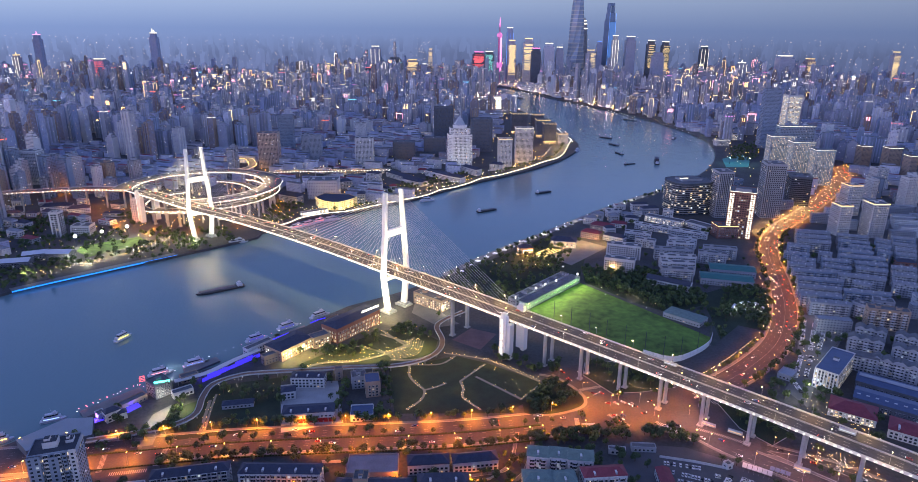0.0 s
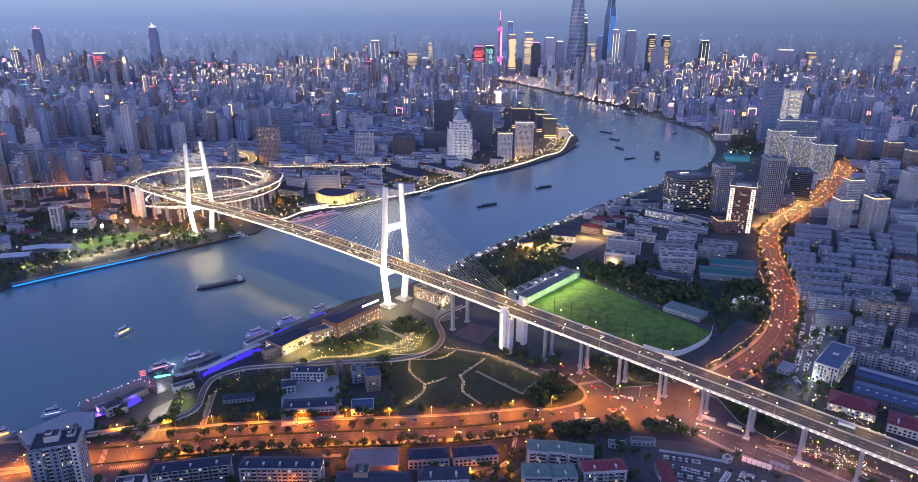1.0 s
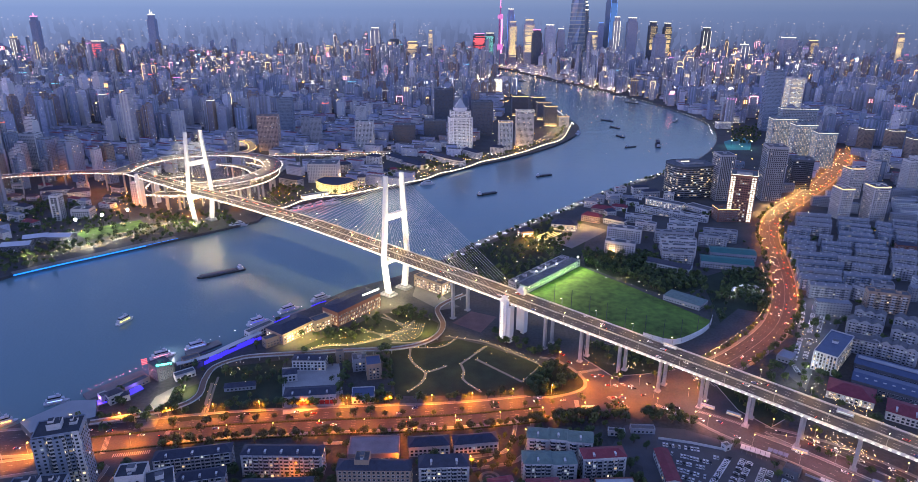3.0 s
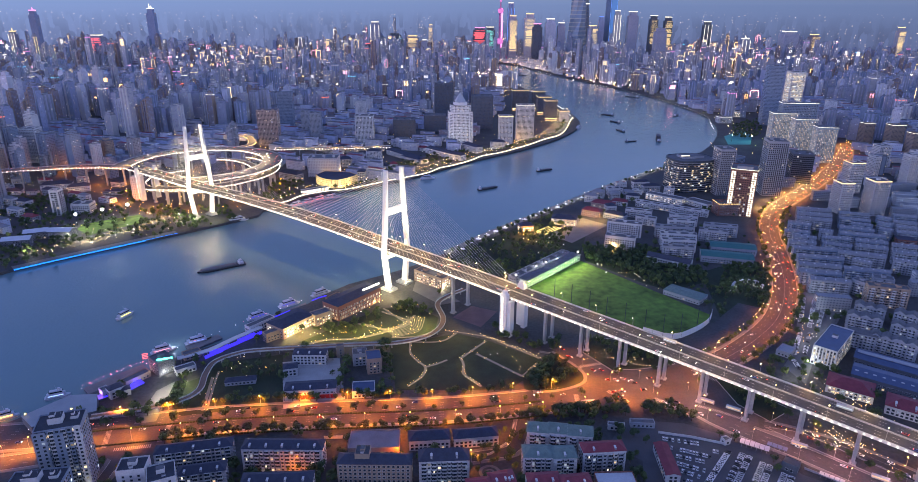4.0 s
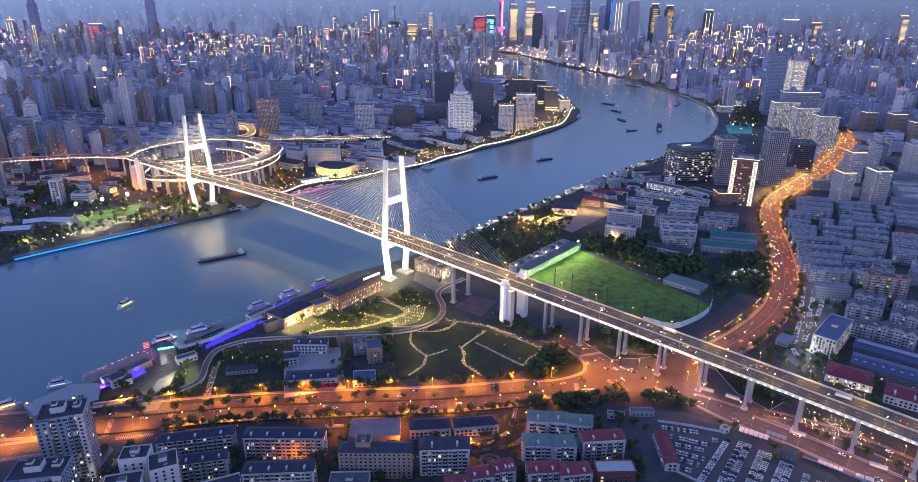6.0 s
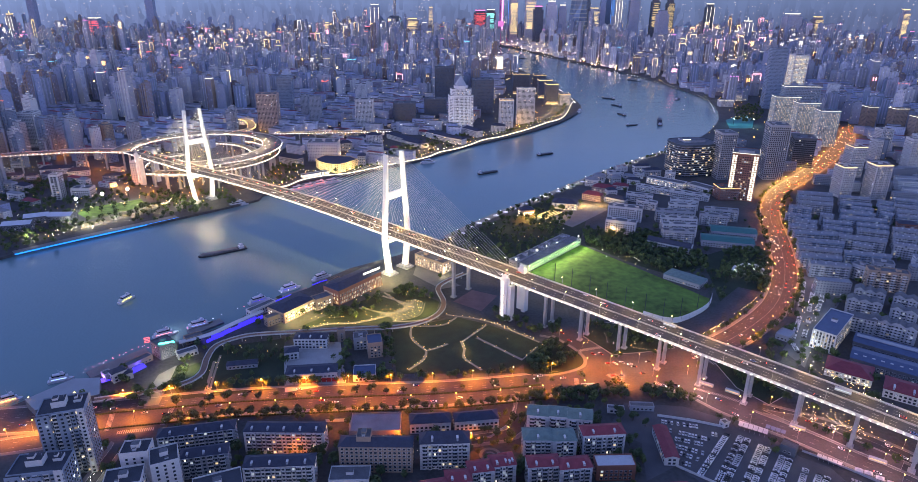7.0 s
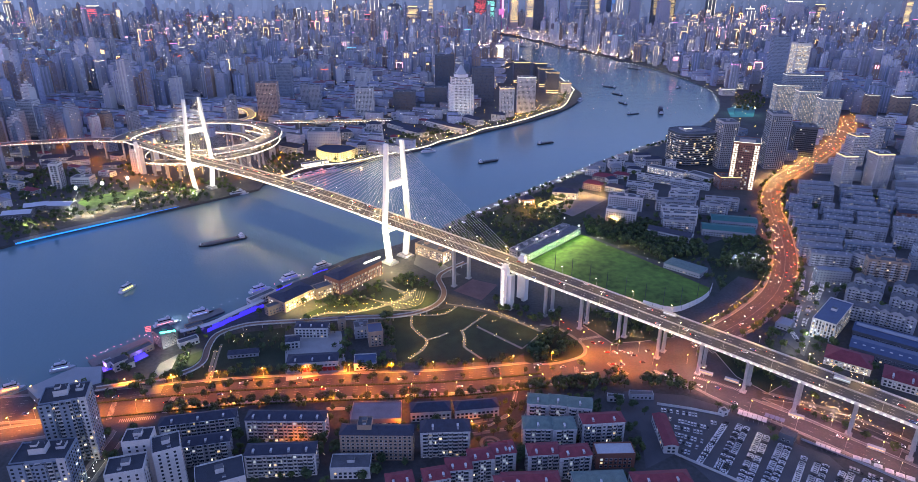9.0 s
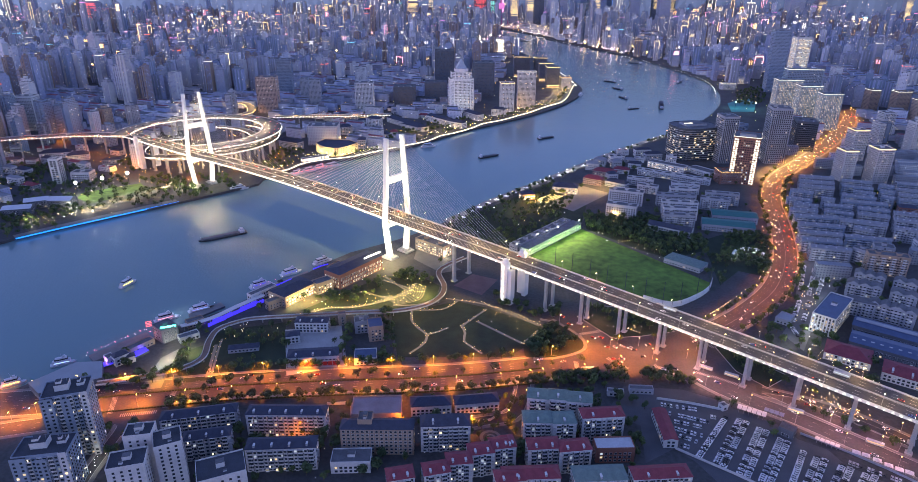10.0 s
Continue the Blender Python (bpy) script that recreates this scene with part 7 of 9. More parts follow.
for outline in ([(121, 554), (142, 521), (170, 524), (204, 533), (199, 557), (155, 581), (129, 586)], [(233, 506), (237, 468), (254, 444), (279, 461), (255, 490), (241, 512)],
                [(246, 437), (266, 416), (290, 392), (314, 368), (322, 377), (303, 396), (273, 430)]):
    if outline[0][0] == 246:
        poly_setting("plaza", outline, 0.24, mat("viaduct_paving", (0.11, 0.095, 0.085), 0.85, vary=0.35, scale=0.15, fine=1.0), "brown paved strip beneath the viaduct", "pavement")
    else:
        poly_setting("lawn", outline, 0.24, grass, "dark planted ground beneath the viaduct", "lawn")
    k = Mesh()
    k.sweep([Vector((*p, 0.1)) for p in outline], [(-0.3, 0), (0.3, 0), (0.3, 0.22), (-0.3, 0.22)], kerb_mat, closed=True)
    setting("kerb", k, "stone kerb round the planted ground", "kerb")

# ---- fire house doors, colonnade, fence lamps, car park by the clinic ----
fd0, fd1 = [(-135, 472), (-106, 475)]
fire = thing("engine_doors", "row of red roller doors of the fire house", "door", p=(*fd0, 0), turn=math.atan2(fd1[1] - fd0[1], fd1[0] - fd0[0]))
red_door = mat("red_roller_door", (0.45, 0.03, 0.025), 0.5, vary=0.1)
fw = math.dist(fd0, fd1) / 7
for i in range(7):
    m = Mesh()
    m.box((i + 0.5) * fw, -1.0, 0.1, 4.0, fw * 0.86, 0.3, 0, red_door)
    part("door", m, fire)
m = Mesh()
m.box(3.5 * fw, -1.0, 4.05, 5.0, 7 * fw, 0.4, 0, PLAIN["white"])
part("lintel", m, fire)

ARC = smooth([(*p, 0) for p in [(323, 702), (334, 718), (349, 726), (361, 721), (364, 706)]], 4)
col = thing("colonnade", "curved white garden colonnade lit from below", "colonnade", p=tuple(ARC[0]))
m = Mesh()
m.sweep([p + Vector((0, 0, 4.2)) for p in ARC], [(-1.2, 0), (1.2, 0), (1.2, 0.7), (-1.2, 0.7)], PLAIN["white"])
part("beam", m, col, "", world=True)
for p, t in along(ARC, 4.5):
    m = Mesh()
    m.rod((p.x, p.y, 0), (p.x, p.y, 4.2), 0.4, 0.35, PLAIN["white"], 8)
    part("column", m, col, "", world=True)
for p, t in along(ARC, 14, 5):
    point_lamp("garden_lamp", (p.x, p.y - 3, 1.5), 1800, (0.9, 0.95, 1.0), 0.3)
fm = Mesh()
for line, stp in ((smooth([(*p, 0) for p in [(238, 556), (263, 577), (290, 602), (317, 628), (339, 655), (357, 684)]], 6), 5.0),
                  (smooth([(*p, 0) for p in [(157, 536), (167, 529), (185, 527), (204, 535)]], 4), 3.0),
                  (smooth([(*p, 0) for p in [(236, 555), (253, 568), (270, 581)]], 4), 4.0),
                  (smooth([(*p, 0) for p in [(407, 816), (395, 777), (381, 735), (365, 696)]], 6), 7.0),
                  (smooth([(*p, 0) for p in [(22, 586), (41, 573), (59, 559), (79, 539)]], 4), 4.0)):
    for p, t in along(line, stp):
        dot(fm, p.x, p.y, 2.2, 0.22, dot_mats[2])
setting("fence_lights", fm, "white lamp beads along a curved fence", "lights", "stuff")
poly_setting("car_park", [(408, 700), (449, 674), (400, 614), (354, 563), (311, 500), (305, 530), (335, 567), (366, 629)], 0.07, mat("car_park_paving", (0.13, 0.13, 0.135), 0.85, vary=0.25, scale=0.1), "pale paved car park beside the avenue", "pavement")
poly_setting("range_yard", [(265, 727), (318, 741), (327, 690), (318, 666), (267, 613), (281, 660)], 0.07, mat("range_dark", (0.05, 0.06, 0.055), 0.9, vary=0.4, scale=0.08), "dark yard behind the golf range", "ground")
building("net_hall", "low grey-green hall beside the golf range", 239, 691, 271, 661, 6, 22, "grey", "hip", roof_green, balcony=False, rise=1.5)
clutter = Mesh()
crg = random.Random(77)
for poly, n, r in (([(398, 691), (449, 674), (396, 609), (322, 515), (294, 507), (312, 546), (359, 614)], 46, 0.42), ([(236, 447), (287, 439), (318, 392), (324, 364), (336, 382), (307, 431), (254, 469)], 110, 0.34), ([(282, 540), (322, 540), (330, 500), (345, 460), (380, 415), (350, 400), (300, 450)], 90, 0.32),
                   ([(162, 785), (245, 771), (291, 689), (237, 688), (177, 754)], 30, 0.5), ([(-30, 794), (66, 904), (168, 1004), (169, 847), (70, 732)], 45, 0.45), ([(-604, 798), (-534, 855), (-438, 959), (-432, 929), (-517, 823), (-582, 777)], 120, 0.6),
                   ([(-549, 872), (-453, 979), (-439, 953), (-520, 839)], 90, 0.6), ([(-293, 418), (54, 421), (46, 336), (-248, 334)], 22, 0.3), ([(271, 427), (312, 439), (319, 404), (284, 406)], 25, 0.4),
                   ([(-160, 563), (-89, 631), (-38, 632), (-26, 589), (-106, 573)], 40, 0.3), ([(20, 595), (80, 544), (59, 510), (26, 543)], 22, 0.25)):
    for i in range(n):
        a = [crg.random() ** 2 for _ in poly]
        x, y = sum(k * q[0] for k, q in zip(a, poly)) / sum(a), sum(k * q[1] for k, q in zip(a, poly)) / sum(a)
        dot(clutter, x, y, crg.choice([2.5, 3.5, 4.5]), r * crg.uniform(0.35, 0.8), crg.choice([dot_mats[1], dot_mats[2], dot_mats[2], dot_mats[0]]))
setting("garden_lights", clutter, "scattered small lamps in gardens and yards", "lights", "stuff")

# ---- low halls and a lit sports court by the river bend ----
poly_setting("sports_court", [(686, 1673), (770, 1762), (761, 1675), (711, 1569), (656, 1568)], 0.1, mat("court_teal", (0.05, 0.22, 0.22), 0.8, vary=0.2, scale=0.05), "teal sports court under floodlights", "court")
for p in [(679, 1606), (724, 1595)]:
    fm_ = thing("floodlight_mast", "floodlight mast with a bright teal-white lamp", "floodlight", "court floodlights", (*p, 0))
    m = Mesh()
    m.rod((0, 0, 0), (0, 0, 16), 0.4, 0.25, net_mat, 6)
    part("mast", m, fm_)
    m = Mesh()
    m.ball((0, 0, 16.6), 1.3, glow("flood_teal", (0.6, 1.0, 0.95), 14), 8, 5)
    part("lamp_head", m, fm_, "bright lamp head")
    point_lamp("court_floodlight", (p[0], p[1] + 8, 15), 9000, (0.4, 1.0, 0.9), 1.0)
building("podium_hall", "low pale hall with lit upper windows", 325, 1090, 375, 1048, 10, 18, "white", balcony=False, panes=window_mat("gold_panes", 0.7, 2.5, 0.0), bulk=False)
building("podium_hall", "low curved hall with pale roof", 386, 1061, 411, 1026, 8, 20, "white", balcony=False, bulk=False)
building("podium_hall", "low glass hall beside the river tower", 575, 1348, 618, 1378, 12, 24, "blue", balcony=False, bulk=False, panes=WIN_OFFICE)
building("river_hall", "low white hall with lit bands near the bend", 747, 1873, 784, 1875, 17, 24, "white", balcony=False, crown=crown_white)
building("river_hall", "lit glass hall near the bend", 829, 1984, 871, 1986, 18, 24, "white", balcony=False, panes=window_mat("gold_panes", 0.7, 2.5, 0.0))

# ---- quay sheds and canopies ----
for e, lab in (((-291, 487, -278, 506, 5), "low quay shed with pale flat canopy"), ((-303, 471, -299, 476, 6), "small violet-lit quay kiosk"), ((-255, 506, -241, 517, 5), "low quay shed behind the gallery"), ((-258, 532, -246, 542, 6), "white ticket hall by the landing stage"),
               ((-213, 585, -194, 610, 8), "grey riverside shed with flat roof"), ((-191, 568, -175, 583, 9), "brown riverside hall beside the gallery"), ((-141, 643, -131, 659, 12), "dark annex of the brick hall")):
    building("quay_shed", lab, *e, 8, rng.choice(["grey", "white", "tan"]), balcony=False, bulk=False, group="quay sheds", panes=WIN_OFFICE)
long_pier = [(-271, 564), (-247, 589), (-240, 581), (-263, 553)]
m = Mesh()
m.prism(long_pier, WATER_Z, WATER_Z + 2.0, PLAIN["dark"], paving)
tagged(new("pontoon", m.data("pontoon")), "floating pontoon where the cruisers are moored", "pontoon")
m = Mesh()
m.prism([(-224, 613), (-174, 665), (-170, 651), (-217, 600)], WATER_Z, WATER_Z + 2.0, PLAIN["dark"], paving)
tagged(new("pontoon", m.data("pontoon")), "long floating pontoon edged with blue lamps", "pontoon")
for q, c, w in (([(-306, 473)][0], (0.6, 0.2, 1.0), 2500), ([(-287, 514)][0], (1.0, 0.25, 0.3), 2500), ([(-265, 507)][0], (1.0, 0.97, 0.9), 1800), ([(-284, 566)][0], (0.8, 0.85, 1.0), 3000), ([(-197, 619)][0], (0.2, 0.2, 1.0), 3500), ([(-184, 637)][0], (0.2, 0.2, 1.0), 3500)):
    point_lamp("quay_lamp", (*q, 4.0), w, c, 0.5)
qd = Mesh()
for p, t in along(smooth([(*p, 0) for p in [(-328, 482), (-310, 509), (-294, 529), (-273, 555), (-246, 587), (-223, 613), (-174, 665)]], 6), 9):
    dot(qd, p.x, p.y, 2.5, 0.25, crg.choice([dot_mats[1], red_dot, dot_mats[1]]))
setting("quay_lights", qd, "small lamps along the quay edge", "lights", "stuff")

# ---- low houses between the named halls ----
hrng = random.Random(33)


def scatter_houses(poly, n, name, label, group, walls=("white", "grey", "cream"), hs=(7, 9, 12)):
    xs, ys = [p[0] for p in poly], [p[1] for p in poly]
    made = tries = 0
    while made < n and tries < n * 30:
        tries += 1
        p = (hrng.uniform(min(xs), max(xs)), hrng.uniform(min(ys), max(ys)))
        w, d = hrng.uniform(16, 32), hrng.uniform(10, 14)
        if not inside(p, poly) or any((p[0] - x) ** 2 + (p[1] - y) ** 2 < (0.55 * w + r * 0.8) ** 2 for x, y, r in PLACED):
            continue
        a = hrng.choice([-0.35, -0.35, 0.15])
        dx, dy = math.cos(a) * w / 2, math.sin(a) * w / 2
        building(name, label, p[0] - dx, p[1] - dy, p[0] + dx, p[1] + dy, hrng.choice(hs), d, hrng.choice(walls), hrng.choice(["hip", "hip", "flat"]), hrng.choice([roof_slate, roof_red, slab_roof, roof_slate]), group, balcony=False)
        made += 1


scatter_houses([(212, 1084), (283, 1166), (351, 1181), (401, 1052), (402, 997), (315, 990), (262, 983), (232, 1026)], 14, "old_house", "low old house with tiled roof near the river", "old riverside houses")
scatter_houses([(-891, 1215), (-811, 1202), (-725, 1104), (-637, 955), (-665, 924), (-689, 914)], 12, "city_house", "low city house beside the stadium", "houses by the stadium")
scatter_houses([(-721, 1166), (-638, 1154), (-562, 1056), (-597, 1032), (-651, 1042)], 6, "city_house", "low city house beside the elevated road", "houses by the stadium")
scatter_houses([(-355, 1216), (-345, 1435), (-274, 1503), (-174, 1554), (-26, 1609), (64, 1561), (-22, 1383), (-144, 1270), (-201, 1269), (-246, 1203)], 22, "waterfront_house", "low waterfront house with dark roof", "waterfront houses")
m = Mesh()
a, b = [(-107, 654), (-91, 673)]
m.sweep([(*a, 18.2), (*b, 18.2)], [(-0.2, 0), (0.2, 0), (0.2, 2.2), (-0.2, 2.2)], glow("roof_sign_white", (1.0, 0.96, 0.85), 2.5))
tagged(new("roof_sign", m.data("roof_sign")), "bright white light bar on the brick hall roof", "sign")
m = Mesh()
for k in range(5):
    a, b = [(110, 895), (138, 925)]
    m.sweep([(a[0] + k * 3.5, a[1] - k * 2.5, 4.5), (b[0] + k * 3.5, b[1] - k * 2.5, 4.5)], [(-0.5, 0), (0.5, 0), (0.5, 0.4), (-0.5, 0.4)], glow("canopy_yellow", (1.0, 0.75, 0.25), 1.6))
tagged(new("glass_canopy", m.data("glass_canopy")), "yellow-lit glass canopy beside the glowing pavilion", "canopy")
cn = Mesh()
for k in range(5):
    a, b = [(110, 895), (138, 925)]
    for q in (a, b):
        cn.rod((q[0] + k * 3.5, q[1] - k * 2.5, 0), (q[0] + k * 3.5, q[1] - k * 2.5, 4.5), 0.2, 0.2, PLAIN["white"], 5)
tagged(new("canopy_posts", cn.data("canopy_posts")), "slim white posts carrying the canopy", "post", kind="stuff")

# ---- depot edge: canopies, gate house, walls, tents ----
def low_wall(name, label, pts, h=2.2, material=None, thick=0.3):
    m = Mesh()
    m.sweep([(*p, 0) for p in pts], [(-thick / 2, 0), (thick / 2, 0), (thick / 2, h), (-thick / 2, h)], material or PLAIN["white"])
    return setting(name, m, label, "wall")


low_wall("wall_depot", "pale boundary wall of the car depot", [(158, 428), (183, 422), (206, 414), (213, 420)])
low_wall("wall_depot_yard", "pale low wall between depot and apartment blocks", [(155, 370), (169, 359), (185, 347), (196, 338), (209, 327)], 2.0)
low_wall("wall_depot_road", "grey wall between depot and road", [(253, 387), (266, 377), (280, 365), (295, 351), (309, 336)], 1.8, PLAIN["grey"])


def canopy_run(label, a, b, n, deep, h, roof_tint, group):
    """A row of flat-roofed bays on posts."""
    A_, B_ = Vector((*a, 0)), Vector((*b, 0))
    t = (B_ - A_).normalized()
    ang, L = math.atan2(t.y, t.x), (B_ - A_).length
    c = thing("parking_canopy", label, "canopy", group, A_, ang)
    for i in range(n):
        m = Mesh()
        w = L / n
        m.box(w * (i + 0.5), 0, h - 0.15, h + 0.12, w - 0.35, deep, 0, roof_tint, bottom=True)
        part("roof_panel", m, c)
        for sy in (-1, 1):
            m = Mesh()
            m.rod((w * (i + 0.5), sy * deep * 0.4, 0), (w * (i + 0.5), sy * deep * 0.4, h - 0.15), 0.1, 0.1, pole_grey, 5)
            part("post", m, c)
    return c


pole_grey = mat("canopy_post", (0.4, 0.4, 0.41), 0.5, 0.4, vary=0.1)
sheet_pale = mat("pale_sheet_roof", (0.62, 0.62, 0.62), 0.6, vary=0.2, scale=0.3, fine=2.5)
sheet_blue = mat("blue_sheet_roof", (0.12, 0.17, 0.30), 0.55, vary=0.25, scale=0.3, fine=2.5)
tent_cloth = mat("tent_cloth", (0.6, 0.6, 0.62), 0.85, vary=0.15, scale=0.6)
q = [(217, 415), (235, 404), (236, 411), (248, 403), (260, 380), (273, 370)]
canopy_run("long pale sheet-roofed canopy along the depot yard", q[0], q[1], 6, 6.5, 4.0, sheet_pale, "depot canopies")
canopy_run("blue sheet-roofed canopy behind the gate house", q[2], q[3], 4, 5.0, 4.5, sheet_blue, "depot canopies")
canopy_run("low pale carport beside the road wall", q[4], q[5], 5, 4.0, 3.0, sheet_pale, "depot canopies")
building("gate_house", "dark flat-roofed gate house of the depot", 236, 387, 244, 380, 6, 9, "dark", balcony=False, bulk=False, panes=WIN_OFFICE)
building("yard_house", "low white-walled kiosk at the yard wall", 205, 413, 210, 415, 4, 5, "white", balcony=False, bulk=False)
for p in [(282, 365), (287, 362), (292, 357), (297, 352), (302, 348), (307, 345)]:
    tn = thing("market_tent", "small white peaked tent beside the depot road", "tent", "tents by the road", (*p, 0), -0.55)
    m = Mesh()
    m.solid([(-2.6, -2.2, 2.5), (2.6, -2.2, 2.5), (2.6, 2.2, 2.5), (-2.6, 2.2, 2.5), (0, 0, 4.2)], [(0, 1, 4), (1, 2, 4), (2, 3, 4), (3, 0, 4), (3, 2, 1, 0)], tent_cloth)
    part("tent_roof", m, tn)
    for sx in (-1, 1):
        for sy in (-1, 1):
            m = Mesh()
            m.rod((sx * 2.4, sy * 2.0, 0), (sx * 2.4, sy * 2.0, 2.55), 0.07, 0.07, pole_grey, 5)
            part("post", m, tn)
# round flower garden and small hard courts between the blocks
gd = Mesh()
gc_ = [(23, 381)][0]
n = 28
for r0, r1 in ((5.6, 8.0), (2.2, 3.6)):
    for i in range(n):
        a0, a1 = 2 * math.pi * i / n, 2 * math.pi * (i + 1) / n
        gd.face([(gc_[0] + r * math.cos(a), gc_[1] + r * math.sin(a), 0.12) for r, a in ((r0, a0), (r1, a0), (r1, a1), (r0, a1))], paving)
setting("garden_path", gd, "pale ring-shaped garden paths between apartment blocks", "path")
poly_setting("hard_court", [(-87, 421), (-47, 425), (-44, 406), (-83, 402)], 0.07, mat("court_pink", (0.30, 0.22, 0.24), 0.85, vary=0.25, scale=0.1), "dusty pink hard court behind a wall", "court")
low_wall("wall_court", "white boundary wall along the hard court", [(-104, 418), (-88, 419), (-47, 428), (-44, 406)], 2.6)
low_wall("wall_street", "pale wall along the side street", [(10, 397), (24, 400), (38, 414), (45, 438)], 2.2)

# ---- quay lights, hotel front and the rounded park corner ----
for pts, z, h in (([(-240, 535), (-225, 556), (-214, 570), (-201, 586)], 0.6, 3.6), ([(-205, 613), (-196, 625), (-185, 638)], 0.5, 1.6), ([(-167, 664), (-160, 673), (-153, 678)], 0.5, 1.2)):
    strip("trim_blue_light", "deep blue light strip along the quay side", pts, z, h, blue_glow)
building("hotel_link", "stone hotel block with lit shop front between the riverside halls", -150, 603, -135, 616, 12, 12, "tan", balcony=False, bulk=False, panes=window_mat("gold_panes", 0.7, 2.5, 0.0))
fl = Mesh()
for z, a, b in ((3.0, *[(-130, 632), (-89, 681)]), (8.0, *[(-130, 631), (-90, 678)]), (12.5, *[(-130, 630), (-90, 677)])):
    for p, t in along([Vector((*a, z)), Vector((*b, z))], 5.0, 2.0):
        dot(fl, p.x, p.y - 0.6, z, 0.42, dot_mats[2])
for poly, n in (([(-176, 566), (-150, 608), (-123, 616), (-96, 609), (-109, 582), (-139, 576)], 28), ([(-91, 665), (-32, 660), (-23, 601), (-62, 596)], 14), ([(-132, 633), (-88, 681), (-77, 665), (-117, 623)], 36), ([(-235, 547), (-172, 552), (-158, 490), (-223, 490)], 22), ([(96, 583), (173, 539), (199, 530), (161, 532), (109, 538)], 26)):
    for i in range(n):
        a = [crg.random() ** 2 for _ in poly]
        dot(fl, sum(k * q[0] for k, q in zip(a, poly)) / sum(a), sum(k * q[1] for k, q in zip(a, poly)) / sum(a), crg.choice([1.2, 2.5, 3.5]), crg.uniform(0.12, 0.34), crg.choice([dot_mats[2], dot_mats[2], dot_mats[0], dot_mats[1]]))
setting("facade_lights", fl, "small warm lamps on the hotel front and in its garden", "lights", "stuff")
for q in [(-150, 571), (-135, 576), (-119, 578), (-102, 582), (-92, 579), (-82, 589), (-62, 599), (-52, 622), (-129, 602), (-169, 572), (-119, 631), (-95, 659), (-78, 673), (-41, 610)]:
    point_lamp("garden_lamp", (*q, 3.2), 3400, (1.0, 0.74, 0.26), 0.3)
CORNER = smooth([(*p, 0.14) for p in [(65, 485), (83, 486), (102, 493), (113, 502), (115, 515), (108, 531), (98, 545), (91, 555)]], 4)
m = Mesh()
m.sweep(CORNER, [(-1.6, 0), (1.6, 0), (1.6, 0.18), (-1.6, 0.18)], paving)
setting("pavement", m, "pale footway curving round the park corner", "pavement")
poly_setting("lawn", [(p[0], p[1]) for p in CORNER] + [(80, 540), (58, 510), (58, 489)], 0.20, grass, "planted park corner beside the junction", "lawn")
HEDGE = Mesh()
hl_ = mat("hedge_leaf", (0.035, 0.06, 0.02), 0.9, vary=0.5, scale=0.5, fine=2.5, bump=0.6)
for off in (-0.9, 21.0):
    run = [Vector((p[0], p[1], 0.1)) for p in MAIN_ROAD if -300 < p[0] < 70]
    for p, t in along(run, 2.2):
        q = p + Vector((-t.y, t.x, 0)).normalized() * -abs(off)
        HEDGE.box(q.x, q.y, 0.1, 0.1 + crg.uniform(0.7, 1.3), 2.1, crg.uniform(1.0, 1.6), math.atan2(t.y, t.x) + crg.uniform(-0.1, 0.1), hl_, taper=0.75)
setting("hedge", HEDGE, "clipped dark hedges along the main road", "hedge", "stuff")

# crossing at the western end of the main road and the lane between the towers
WEST_CROSS = [(-281, 405), (-281, 429), (-232, 436), (-223, 428), (-230, 411), (-238, 399), (-249, 396), (-251, 388), (-264, 396)]
wj = poly_mesh(WEST_CROSS, 0.26, asphalt)
wd_ = bpy.data.meshes.new("road_crossing")
wj.to_mesh(wd_)
wd_.materials.append(asphalt)
setting("road_crossing", wd_, "wide brown-lit asphalt crossing by the terminal", "road")
LANE = smooth([(*p, 0.0) for p in [(-253, 396), (-252, 385), (-252, 366), (-252, 342), (-251, 328)]], 6)
road("road_lane", LANE, 3.6, "narrow lane between apartment towers", 0.12, lanes=())
zb = Mesh()
for a, b in ([(-260, 403), (-234, 408)], [(-275, 426), (-269, 405)], [(-231, 435), (-230, 414)]):
    for p, t in along([Vector((*a, 0)), Vector((*b, 0))], 1.5):
        n_ = Vector((-t.y, t.x, 0))
        zb.face([p - n_ * 2 + Vector((0, 0, 0.29)), p - n_ * 2 + t * 0.7 + Vector((0, 0, 0.29)), p + n_ * 2 + t * 0.7 + Vector((0, 0, 0.29)), p + n_ * 2 + Vector((0, 0, 0.29))], marking)
setting("crossing_marking", zb, "worn zebra crossings on asphalt", "road marking", "stuff")
lq = Mesh()
for p, t in along(LANE[len(LANE) // 2:], 3.0):
    dot(lq, p.x + crg.uniform(-3, 3), p.y, 1.2, 0.3, crg.choice([dot_mats[1], dot_mats[2]]))
setting("lane_lights", lq, "small lamps and lit vehicles in the lane", "lights", "stuff")

# ---- trees ----
bark = mat("bark", (0.09, 0.07, 0.05), 0.9, vary=0.3, scale=1.0)
LEAF = [mat("leaf_deep", (0.045, 0.075, 0.028), 0.8, vary=0.5, scale=0.3, fine=1.5, per_island=0.6), mat("leaf_fresh", (0.075, 0.11, 0.032), 0.8, vary=0.5, scale=0.3, fine=1.5, per_island=0.6)]


